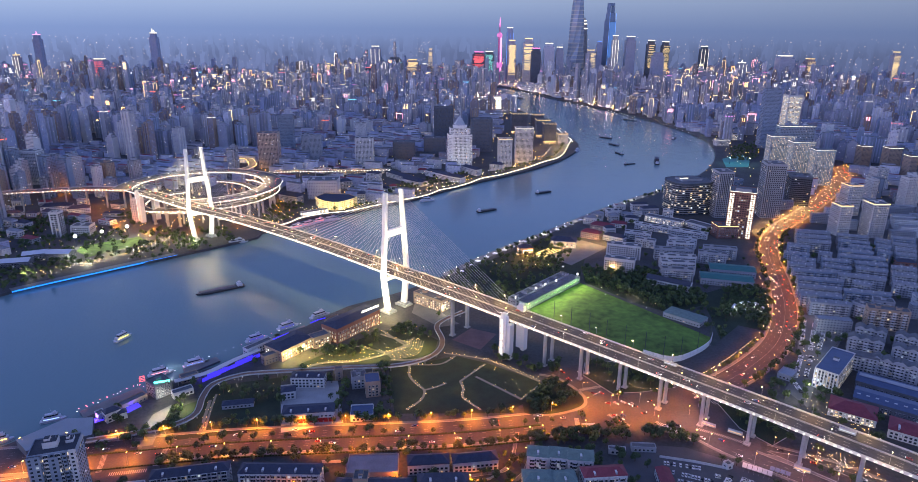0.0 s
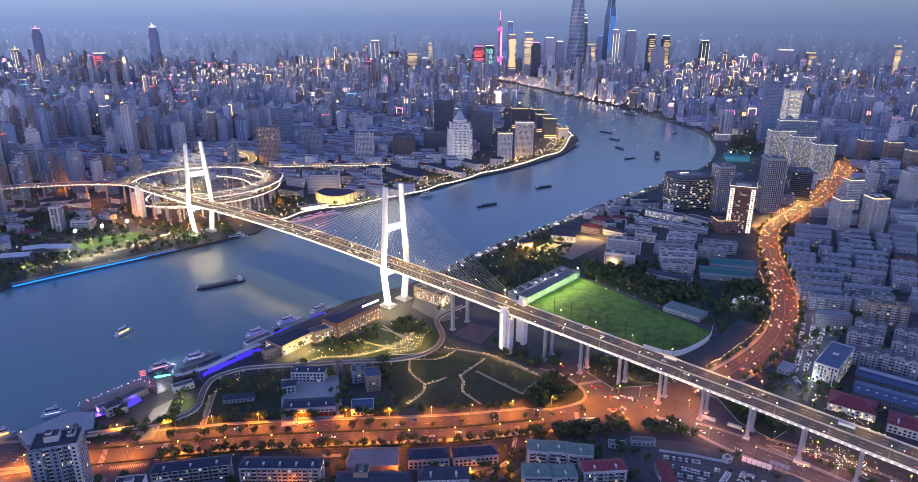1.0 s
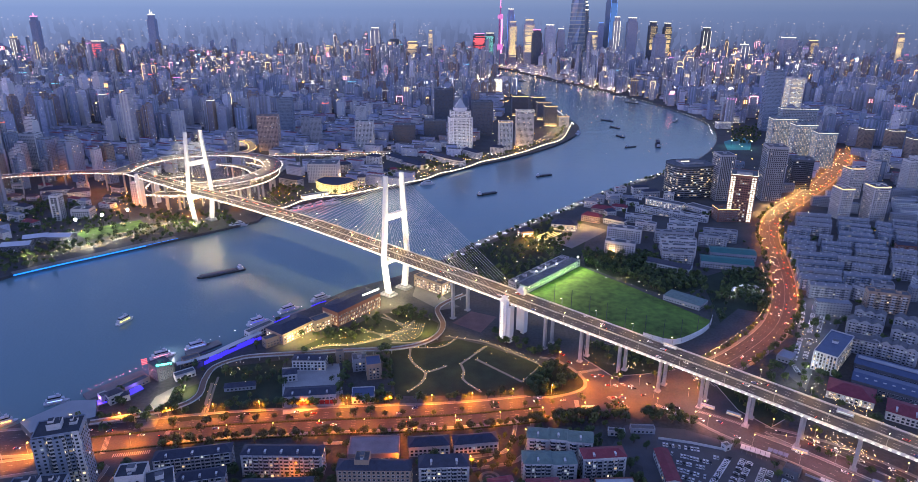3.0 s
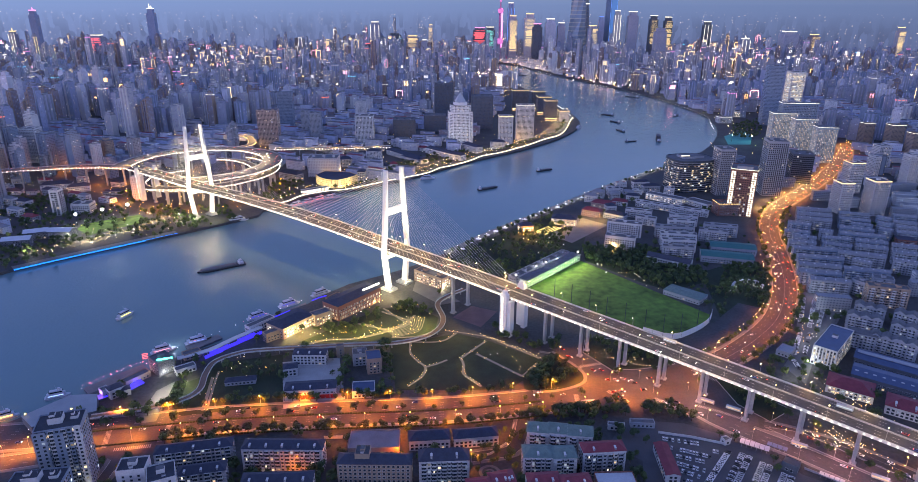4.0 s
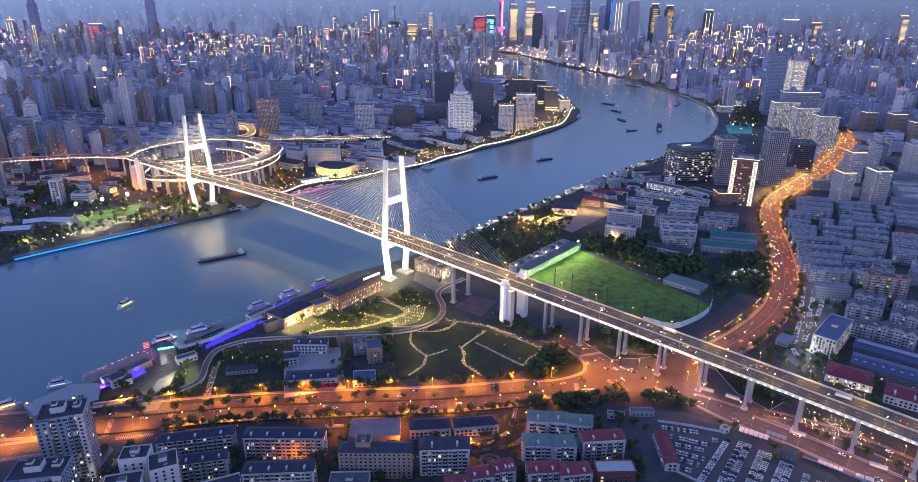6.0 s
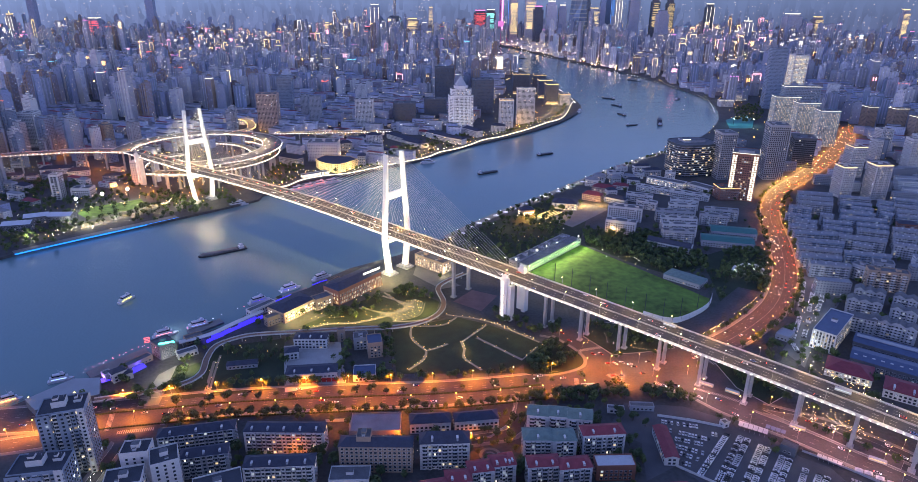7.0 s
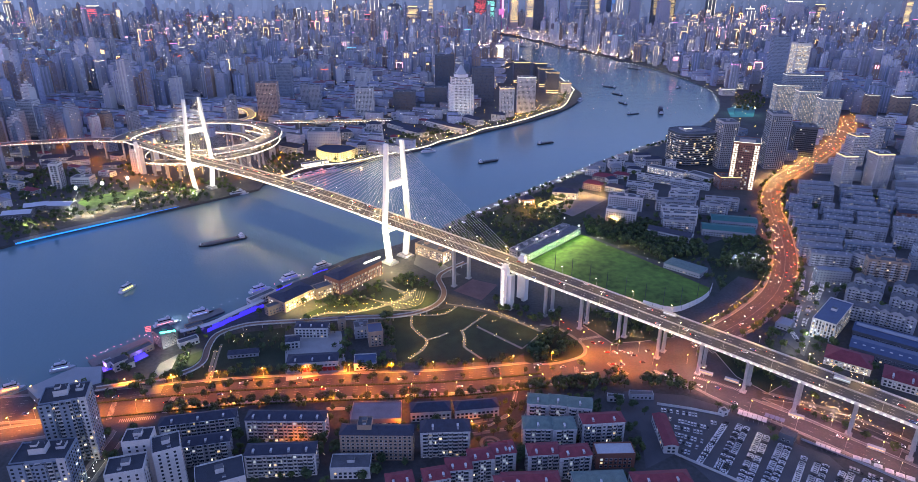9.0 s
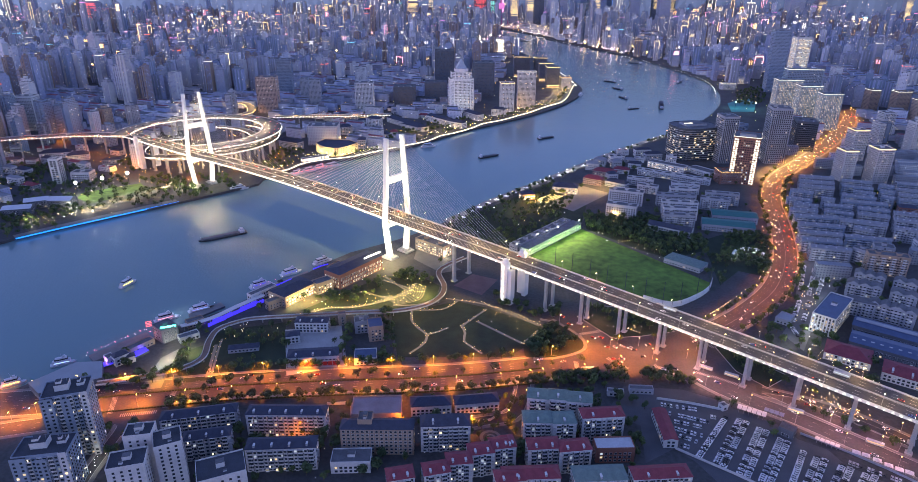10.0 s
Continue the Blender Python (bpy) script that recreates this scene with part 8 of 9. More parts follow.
def crown_points(r, seed, tall):
    """Leaf clumps: small bent sprays scattered through a lumpy crown with gaps."""
    q = random.Random(seed)
    lobes = [(q.uniform(-0.5, 0.5) * r, q.uniform(-0.5, 0.5) * r, q.uniform(-0.35, 0.45) * r * tall, q.uniform(0.42, 0.62) * r) for _ in range(7)]
    out = []
    for lx, ly, lz, lr in lobes:
        for _ in range(26):
            v = Vector((q.gauss(0, 1), q.gauss(0, 1), q.gauss(0, 1))).normalized() * lr * q.uniform(0.75, 1.08)
            out.append((Vector((lx + v.x, ly + v.y, lz + v.z * tall)), v.normalized(), q.uniform(0.5, 0.95) * r * 0.3, q.uniform(0, 6.28)))
    return out


def make_crown(r, seed, material, height, tall=0.85):
    m = Mesh()
    for c, nrm, s, spin in crown_points(r, seed, tall):
        a = nrm.orthogonal().normalized()
        b = nrm.cross(a)
        u, v = a * math.cos(spin) + b * math.sin(spin), b * math.cos(spin) - a * math.sin(spin)
        c = c + Vector((0, 0, height))
        m.solid([c - u * s - nrm * s * 0.3, c - v * s * 0.7, c + nrm * s * 0.35, c + v * s * 0.7, c + u * s - nrm * s * 0.3], [(0, 1, 2), (0, 2, 3), (1, 4, 2), (2, 4, 3)], material)
    return m


def make_trunk(height, r):
    m = Mesh()
    m.rod((0, 0, 0), (0, 0, height * 0.75), 0.26, 0.16, bark, 6)
    for k in range(4):
        t = k * 1.6 + 0.3
        m.rod((0, 0, height * (0.5 + 0.06 * k)), (math.cos(t) * r * 0.55, math.sin(t) * r * 0.55, height * (0.85 + 0.05 * k)), 0.12, 0.05, bark, 4)
    return m


TREES = []
for k, (r, hgt, tall) in enumerate(((3.4, 5.2, 0.9), (2.6, 4.2, 1.0), (4.2, 6.0, 0.85), (2.2, 4.0, 1.25))):
    t = thing("tree", "leafy dark green street tree with a rounded uneven crown", "tree", "trees of the park and streets", (-600 - 12 * k, 300, 0))
    part("trunk", make_trunk(hgt, r).data("trunk"), t)
    part("crown", make_crown(r, 40 + k, LEAF[k % 2], hgt, tall).data("crown"), t)
    TREES.append(t)
tree_spots = []
trng = random.Random(21)


def plant_line(path, spacing, off, jitter=1.5, skip=0.1):
    for p, t in along(path, spacing, trng.uniform(0, spacing)):
        if trng.random() > skip:
            q = p + Vector((-t.y, t.x, 0)).normalized() * off
            tree_spots.append((q.x + trng.uniform(-jitter, jitter), q.y + trng.uniform(-jitter, jitter)))


def plant_area(poly, spacing, skip=0.25):
    xs, ys = [p[0] for p in poly], [p[1] for p in poly]
    y = min(ys)
    while y < max(ys):
        x = min(xs)
        while x < max(xs):
            p = (x + trng.uniform(-0.45, 0.45) * spacing, y + trng.uniform(-0.45, 0.45) * spacing)
            if inside(p, poly) and trng.random() > skip:
                tree_spots.append(p)
            x += spacing
        y += spacing


MAIN_STREET = [p for p in MAIN_ROAD if -330 < p.x < 120]
plant_line(MAIN_STREET, 7, 20.5, skip=0.2)
plant_line(MAIN_STREET, 5, -21, skip=0.08)
plant_line(MAIN_STREET, 13, 1.2, skip=0.35)
plant_line(MAIN_STREET, 16, -9.5, skip=0.8)
plant_area([(64, 455), (97, 458), (142, 473), (142, 462), (133, 449), (89, 441), (65, 444)], 5.5, 0.1)
plant_area([(151, 462), (177, 465), (198, 451), (192, 442), (162, 450), (148, 452)], 5.5, 0.1)
plant_area([(63, 507), (82, 540), (95, 523), (92, 496), (64, 481)], 6.5, 0.2)
plant_area([(-250, 496), (-242, 507), (-233, 470), (-237, 446)], 6, 0.2)
plant_area([(-226, 515), (-176, 541), (-159, 502), (-214, 496)], 9, 0.4)
plant_area([(-274, 446), (-237, 458), (-236, 450), (-268, 438)], 6, 0.2)
plant_area([(-82, 654), (-61, 661), (-34, 646), (-28, 626), (-48, 635), (-72, 634)], 7, 0.25)
plant_area([(20, 600), (57, 601), (85, 553), (78, 544), (50, 571), (27, 585)], 7, 0.35)
plant_area([(87, 586), (100, 576), (101, 553), (84, 544)], 7, 0.3)
plant_area([(-137, 588), (-106, 625), (-86, 648), (-90, 599), (-125, 576)], 9, 0.5)
plant_area([(-106, 381), (-96, 399), (-94, 394), (-94, 360), (-101, 360)], 6, 0.15)
plant_area([(-157, 385), (-110, 386), (-109, 380), (-155, 379)], 6, 0.3)
plant_area([(10, 395), (21, 395), (19, 380), (10, 380)], 6, 0.25)
plant_area([(-271, 391), (-257, 394), (-240, 362), (-250, 355)], 7, 0.3)
plant_area([(60, 505), (82, 538), (103, 531), (109, 513), (100, 498), (70, 493)], 6.5, 0.4)
plant_area([(-148, 599), (-122, 609), (-96, 595), (-111, 582), (-140, 579)], 7, 0.3)
plant_area([(-80, 649), (-53, 655), (-34, 634), (-42, 627), (-74, 636)], 6, 0.3)
near_count = len(tree_spots)
plant_area([(-792, 1067), (-750, 1098), (-562, 1021), (-504, 940), (-559, 885), (-545, 818), (-610, 795)], 12, 0.3)
plant_area([(-492, 896), (-487, 951), (-389, 898), (-380, 863), (-443, 838)], 11, 0.3)
plant_area([(-610, 795), (-539, 807), (-513, 776), (-558, 719)], 11, 0.3)
plant_area([(-291, 1004), (-226, 1062), (-95, 1181), (17, 1275), (16, 1228), (-148, 1082), (-249, 986)], 12, 0.3)
plant_area([(-247, 418), (54, 429), (46, 336), (-248, 334)], 8, 0.5)
plant_area([(57, 461), (141, 437), (128, 337), (46, 336)], 8, 0.55)
plant_area([(234, 541), (285, 531), (326, 482), (365, 424), (342, 389), (286, 424), (242, 463)], 8, 0.8)
plant_area([(353, 784), (392, 770), (365, 690), (338, 655), (325, 684), (290, 677)], 7, 0.2)
plant_area([(377, 656), (406, 656), (453, 680), (412, 614), (356, 567), (324, 571)], 9, 0.85)
plant_area([(277, 541), (326, 550), (342, 501), (283, 500)], 8, 0.75)
plant_area([(-178, 577), (-154, 598), (-124, 625), (-165, 582)], 7, 0.3)
plant_area([(-82, 569), (-70, 569), (-55, 472), (-69, 472)], 6.5, 0.3)
plant_area([(-114, 541), (-103, 541), (-91, 472), (-101, 471)], 6, 0.3)
plant_area([(-22, 795), (65, 893), (147, 994), (169, 922), (141, 823), (78, 742), (41, 732)], 9.5, 0.35)
plant_area([(173, 853), (210, 840), (264, 841), (309, 772), (305, 728), (242, 704), (221, 740), (167, 796)], 6.2, 0.12)
plant_area([(241, 701), (303, 721), (317, 689), (284, 631), (283, 653)], 9, 0.4)
plant_line(EAST_ROAD[:70], 10, 16.5, skip=0.2)
plant_line(EAST_ROAD[:70], 10, -16.5, skip=0.2)
plant_area([(-608, 806), (-572, 871), (-532, 872), (-490, 947), (-434, 949), (-468, 900), (-525, 839), (-582, 777)], 10, 0.3)
plant_area([(-747, 1052), (-707, 1078), (-665, 1007), (-717, 984)], 11, 0.3)
plant_area([(767, 1825), (888, 1931), (800, 1704), (723, 1620), (708, 1673)], 11, 0.2)
plant_area([(329, 500), (362, 485), (356, 469), (321, 485)], 7, 0.3)
plant_area([(241, 514), (252, 497), (271, 465), (264, 459), (242, 484)], 7, 0.35)
plant_area([(-520, 985), (-455, 955), (-405, 900), (-335, 960), (-380, 1012), (-470, 1035)], 9, 0.3)
plant_area([(-610, 1100), (-545, 1035), (-500, 1050), (-560, 1120)], 10, 0.4)
plant_area([(-350, 1060), (-300, 1060), (-290, 1180), (-345, 1200)], 9, 0.35)
plant_area([(-160, 1240), (-100, 1300), (20, 1430), (60, 1480), (30, 1500), (-120, 1370), (-190, 1270)], 10, 0.4)
plant_area([(123, 554), (143, 525), (170, 527), (200, 536), (196, 555), (155, 578), (131, 582)], 6.5, 0.45)
plant_area([(236, 504), (240, 470), (254, 448), (274, 461), (253, 488)], 6.5, 0.35)
plant_area([(248, 434), (262, 413), (286, 386), (308, 368), (318, 374), (300, 394), (273, 430)], 7, 0.55)
plant_line(EAST_LINE, 11, -10, skip=0.3)
plant_line(WEST_LINE, 12, 12, skip=0.3)
for bx, by, br in list(PLACED):
    if math.hypot(bx, by) < 1150 and trng.random() < 0.8:
        for k in range(2):
            a = trng.uniform(0, 6.28)
            tree_spots.append((bx + math.cos(a) * (br + 5), by + math.sin(a) * (br + 5)))
CLEAR = [[(p[0], p[1]) for p in MAIN_ROAD + DEPOT_ROAD], [(p[0], p[1]) for p in EAST_ROAD], [(p[0], p[1]) for p in LOOP_ROAD]]


def in_building(p, margin):
    for x0, y0, c, s, w, d in RECTS:
        dx, dy = p[0] - x0, p[1] - y0
        u, v = c * dx + s * dy, c * dy - s * dx
        if -margin < u < w + margin and -margin < v < d + margin:
            return True
    return False


def tree_ok(i, p):
    if inside(p, RIVER) or inside(p, FIELD_EDGE) or inside(p, WEST_CROSS) or near_line(p, LANE, 5):
        return False
    if i >= near_count:
        if any(near_line(p, q[::2], 14) for q in CLEAR[:2]) or in_building(p, 1.5):
            return False
    return not near_line(p, BRIDGE_LINE, 11) or i < near_count


spots = [p for i, p in enumerate(tree_spots) if tree_ok(i, p)]
spots.sort(key=lambda p: math.hypot(*p))
for i, (x, y) in enumerate(spots[:290]):
    copy_thing(TREES[trng.randrange(4)], Matrix.Translation((x, y, 0)) @ Matrix.Rotation(trng.uniform(0, 6.28), 4, "Z") @ Matrix.Scale(trng.uniform(0.75, 1.25), 4))
for t, (x, y) in zip(TREES, spots[290:294]):
    t.location = (x, y, 0)
woods = Mesh()
for x, y in spots[294:]:
    r, s = trng.uniform(2.4, 4.6), trng.randrange(9999)
    mt = LEAF[s % 2]
    woods.rod((x, y, 0), (x, y, r * 1.3), 0.3, 0.18, bark, 4, False)
    for c, nrm, sz, spin in crown_points(r, s, 0.9)[::3]:
        a = nrm.orthogonal().normalized()
        b = nrm.cross(a)
        u, v = (a * math.cos(spin) + b * math.sin(spin)) * sz * 1.5, (b * math.cos(spin) - a * math.sin(spin)) * sz * 1.1
        c = c + Vector((x, y, r * 1.5))
        woods.solid([c - u, c - v, c + u + nrm * sz * 0.3, c + v], [(0, 1, 2), (0, 2, 3)], mt)
setting("woods", woods, "dark green trees between the blocks and along the banks", "trees", "stuff")

# ---- cars, boats, street lamps ----
PAINT = [mat("paint_white", (0.7, 0.7, 0.7), 0.3, vary=0.05), mat("paint_black", (0.03, 0.03, 0.035), 0.3, vary=0.05), mat("paint_silver", (0.45, 0.46, 0.48), 0.3, 0.4, vary=0.05),
         mat("paint_red", (0.35, 0.03, 0.03), 0.3, vary=0.05), mat("paint_blue", (0.05, 0.10, 0.28), 0.3, vary=0.05)]
PAINT_NAME = ["white", "black", "silver", "red", "blue"]
car_glass = mat("car_glass", (0.02, 0.025, 0.03), 0.1, vary=0.05)
rubber = mat("rubber", (0.02, 0.02, 0.02), 0.9, vary=0.1)
head_glow, tail_glow = glow("headlight_glow", (1.0, 0.93, 0.78), 17), glow("taillight_glow", (1.0, 0.06, 0.03), 14)
off_lamp = mat("lamp_lens", (0.6, 0.6, 0.6), 0.2, vary=0.05)


def shell(length, width, profile, material, shrink=1.0):
    """A car body from its side outline (along, up), narrowed towards the top."""
    m = Mesh()
    top = max(z for _, z in profile)
    low = min(z for _, z in profile)
    n = len(profile)
    pts = []
    for sd in (-1, 1):
        for x, z in profile:
            w = width / 2 * (1 - (1 - shrink) * (z - low) / (top - low))
            pts.append((x * length, sd * w, z))
    faces = [(i, (i + 1) % n, n + (i + 1) % n, n + i) for i in range(n)]
    faces += [tuple(reversed(range(n))), tuple(range(n, 2 * n))]
    m.solid(pts, faces, material)
    return m


def make_car(k, lit, where):
    name = "parked_car" if not lit else "car"
    lab = PAINT_NAME[k] + (" saloon car with lit lamps on the road" if lit else " saloon car parked in the depot yard")
    c = thing(name, lab, "car", "cars on the roads" if lit else "cars in the depot", where)
    part("body", shell(4.5, 1.8, [(-0.5, 0.35), (0.5, 0.35), (0.5, 0.62), (0.46, 0.78), (0.22, 0.9), (-0.36, 0.95), (-0.48, 0.9), (-0.5, 0.7)], PAINT[k]), c)
    part("cabin", shell(4.5, 1.65, [(-0.38, 0.93), (0.2, 0.88), (0.06, 1.38), (-0.22, 1.42)], car_glass, 0.8), c)
    m = Mesh()
    m.box(-0.35, 0, 1.40, 1.46, 1.3, 1.3, 0, PAINT[k])
    part("roof", m, c)
    for sx in (-1, 1):
        m = Mesh()
        m.rod((sx * 1.35, -0.75, 0.32), (sx * 1.35, 0.75, 0.32), 0.1, 0.1, rubber, 5)
        for sy in (-1, 1):
            m.rod((sx * 1.35, sy * 0.72, 0.32), (sx * 1.35, sy * 0.92, 0.32), 0.32, 0.32, rubber, 8)
        part("wheel_axle", m, c)
    for sy in (-1, 1):
        m = Mesh()
        m.box(2.2, sy * 0.62, 0.55, 0.75, 0.16, 0.4, 0, head_glow if lit else off_lamp, bottom=True)
        part("headlight", m, c)
        m = Mesh()
        m.box(-2.23, sy * 0.65, 0.68, 0.86, 0.12, 0.36, 0, tail_glow if lit else off_lamp, bottom=True)
        part("taillight", m, c)
    return c


crng = random.Random(5)
cars = [make_car(k, True, (-600, 380 + 6 * k, 0.1)) for k in range(5)]
car_jobs = []


def traffic(path, offsets, spacing, z_of=None):
    for d in offsets:
        for p, t in along(path, spacing, crng.uniform(0, spacing)):
            if crng.random() < 0.65:
                way = 1 if d < 0 else -1
                q = p + t * crng.uniform(-0.35, 0.35) * spacing + Vector((-t.y, t.x, 0)).normalized() * d
                car_jobs.append((q, math.atan2(t.y * way, t.x * way), 0.1 if z_of is None else 0.02))


traffic([p for p in MAIN_ROAD if -420 < p.x < 330], (-12, -8.5, -5, 5, 8.5, 12), 70)
traffic(EAST_ROAD, (-10, -7, -3, 3, 7, 10), 85)
traffic([p for p, s in zip(DECK, S_LIST) if s > -600], (-11.5, -8, -4.2, 4.2, 8, 11.5), 85, 1)
traffic(ring(131, 45, 42, 0.76, -1.45), (-8, 0, 8), 70, 1)
traffic(SERVICE, (-3, 3), 16)
traffic(DEPOT_ROAD[:22], (-5, 5), 60)
traffic(LOOP_ROAD, (-3, 3), 30)
for i, (q, a, dz) in enumerate(car_jobs[5:]):
    copy_thing(cars[crng.choice([0, 0, 1, 1, 2, 2, 3, 4])], Matrix.Translation((q.x, q.y, q.z + dz)) @ Matrix.Rotation(a, 4, "Z"))
for c, (q, a, dz) in zip(cars, car_jobs[:5]):
    c.matrix_basis = Matrix.Translation((q.x, q.y, q.z + dz)) @ Matrix.Rotation(a, 4, "Z")


def make_bus(where, turn):
    b = thing("bus", "long silver-grey city bus with lit windows", "bus", "buses", where, turn)
    m = Mesh()
    m.box(0, 0, 0.45, 3.0, 11.5, 2.5, 0, PAINT[2], PAINT[2], 0.97, True)
    part("body", m, b)
    m = Mesh()
    for sy in (-1, 1):
        m.box(0, sy * 1.25, 1.5, 2.4, 10.4, 0.06, 0, window_mat("bus_panes", 1.0, 1.6, 0.3))
    part("window_band", m, b)
    for sx in (-3.6, 3.4):
        for sy in (-1, 1):
            m = Mesh()
            m.rod((sx, sy * 0.9, 0.5), (sx, sy * 1.22, 0.5), 0.5, 0.5, rubber, 10)
            part("wheel", m, b)
    return b


for px_, py_, a in ((*[(110, 468)][0], 0.1), (*[(212, 471)][0], -0.6), (*[(230, 460)][0], -0.6), (*[(262, 413)][0], -0.55), (*[(302, 376)][0], -0.6)):
    make_bus((px_, py_, 0.1), a)
for s, d in ((330, 11), (470, 8)):
    make_bus(B(s, d + deck_d(s), deck_z(s) + 0.02), BRIDGE_TURN + math.pi)

# rows of parked cars in the depot
parked = [make_car(k, False, (-600, 340 + 6 * k, 0.1)) for k in range(3)]
ROWS = (([(168, 360), (207, 408)], 1), ([(180, 352), (217, 402)], 2), ([(193, 343), (228, 392)], 2), ([(202, 332), (239, 381)], 2), ([(218, 329), (248, 370)], 1),
        ([(230, 329), (257, 363)], 2), ([(248, 329), (270, 354)], 2), ([(266, 329), (282, 346)], 2))
spots = []


def park_row(A_, B_, side, fill=0.96):
    L, t = (B_ - A_).length, (B_ - A_).normalized()
    o = Vector((-t.y, t.x, 0)) * side
    for i in range(int(L / 2.3)):
        if crng.random() < fill:
            spots.append((A_ + o + t * (i + 0.5) * 2.3, math.atan2(t.y, t.x) + math.pi / 2 + (math.pi if crng.random() < 0.3 else 0)))


for (a, b), n in ROWS:
    for side in ((-2.5, 2.5) if n == 2 else (0.0,)):
        park_row(Vector((*a, 0.07)), Vector((*b, 0.07)), side)
for a, b in ([(159, 421), (187, 414)], [(162, 410), (190, 399)], [(161, 401), (187, 392)], [(161, 392), (181, 383)], [(162, 384), (175, 376)], [(160, 374), (170, 369)], [(193, 406), (199, 404)], [(272, 357), (299, 338)], [(400, 682), (362, 614)], [(409, 676), (368, 607)], [(417, 668), (378, 609)], [(354, 597), (324, 550)], [(363, 595), (334, 550)], [(320, 542), (317, 522)]):
    park_row(Vector((*a, 0.07)), Vector((*b, 0.07)), 0.0, 0.74)
crng.shuffle(spots)
spots.sort(key=lambda s: s[0].x)
for c, (q, a) in zip(parked, spots[:3]):
    c.matrix_basis = Matrix.Translation(q) @ Matrix.Rotation(a, 4, "Z")
for q, a in spots[3:75]:
    copy_thing(parked[crng.choice([0, 0, 1, 2])], Matrix.Translation(q) @ Matrix.Rotation(a, 4, "Z"))
rest = Mesh()
for q, a in spots[75:]:
    pm = PAINT[crng.choice([0, 0, 1, 2])]
    rest.box(q.x, q.y, q.z + 0.3, q.z + 0.9, 4.4, 1.8, a, pm)
    rest.box(q.x - 0.3 * math.cos(a), q.y - 0.3 * math.sin(a), q.z + 0.9, q.z + 1.42, 2.5, 1.6, a, car_glass, pm, 0.8)
if rest.f:
    setting("parked_rest", rest, "further rows of parked cars", "cars", "stuff")


# ---- boats ----
hull_dark, hull_white = mat("hull_dark", (0.04, 0.045, 0.05), 0.6, vary=0.2), mat("hull_white", (0.48, 0.50, 0.55), 0.4, vary=0.1)


def hull(L, W, z0, z1, material):
    m = Mesh()
    out = [(-0.5, -0.42), (-0.47, -0.5), (0.28, -0.5), (0.42, -0.3), (0.5, 0), (0.42, 0.3), (0.28, 0.5), (-0.47, 0.5), (-0.5, 0.42)]
    n = len(out)
    pts = [(x * L * 0.95, y * W * 0.8, z0) for x, y in out] + [(x * L, y * W, z1) for x, y in out]
    m.solid(pts, [(i, (i + 1) % n, n + (i + 1) % n, n + i) for i in range(n)] + [tuple(range(n, 2 * n))], material)
    return m


def barge(x, y, L, turn, label, cargo=True):
    b = thing("barge", label, "barge", "boats on the river", (x, y, WATER_Z), turn)
    W = L * 0.16 + 2
    part("hull", hull(L, W, -0.5, 2.2, hull_dark), b)
    m = Mesh()
    m.box(-L * 0.40, 0, 2.2, 5.2, L * 0.1, W * 0.7, 0, hull_white)
    m.box(-L * 0.40, 0, 5.2, 7.4, L * 0.06, W * 0.5, 0, hull_white)
    part("wheelhouse", m, b)
    if cargo:
        m = Mesh()
        m.box(L * 0.06, 0, 2.2, 3.4, L * 0.74, W * 0.72, 0, mat("hatch", (0.09, 0.10, 0.11), 0.8), taper=0.9)
        part("hatch_cover", m, b)
    m = Mesh()
    m.rod((L * 0.45, 0, 2.2), (L * 0.45, 0, 6), 0.12, 0.08, hull_white, 5)
    part("mast", m, b)
    return b


def ferry(x, y, L, turn, label, lamp=None):
    b = thing("ferry", label, "boat", "boats on the river", (x, y, WATER_Z), turn)
    W = L * 0.26
    part("hull", hull(L, W, -0.4, 2.0, hull_white), b)
    m = Mesh()
    m.box(-L * 0.06, 0, 2.0, 4.8, L * 0.72, W * 0.82, 0, hull_white, taper=0.96)
    part("lower_cabin", m, b)
    m = Mesh()
    for sy in (-1, 1):
        m.box(-L * 0.06, sy * W * 0.395, 2.8, 3.7, L * 0.58, 0.1, 0, lamp or car_glass)
    part("window_band", m, b)
    m = Mesh()
    m.box(-L * 0.05, 0, 4.8, 7.4, L * 0.5, W * 0.66, 0, hull_white, taper=0.92)
    m.box(-L * 0.05, 0, 5.5, 6.6, L * 0.51, W * 0.67, 0, car_glass, taper=1.0)
    m.box(L * 0.08, 0, 7.4, 9.2, L * 0.12, W * 0.4, 0, hull_white, taper=0.85)
    part("upper_cabin", m, b)
    m = Mesh()
    m.rod((0, 0, 7.4), (-1, 0, 12.5), 0.12, 0.06, hull_white, 5)
    part("mast", m, b)
    return b


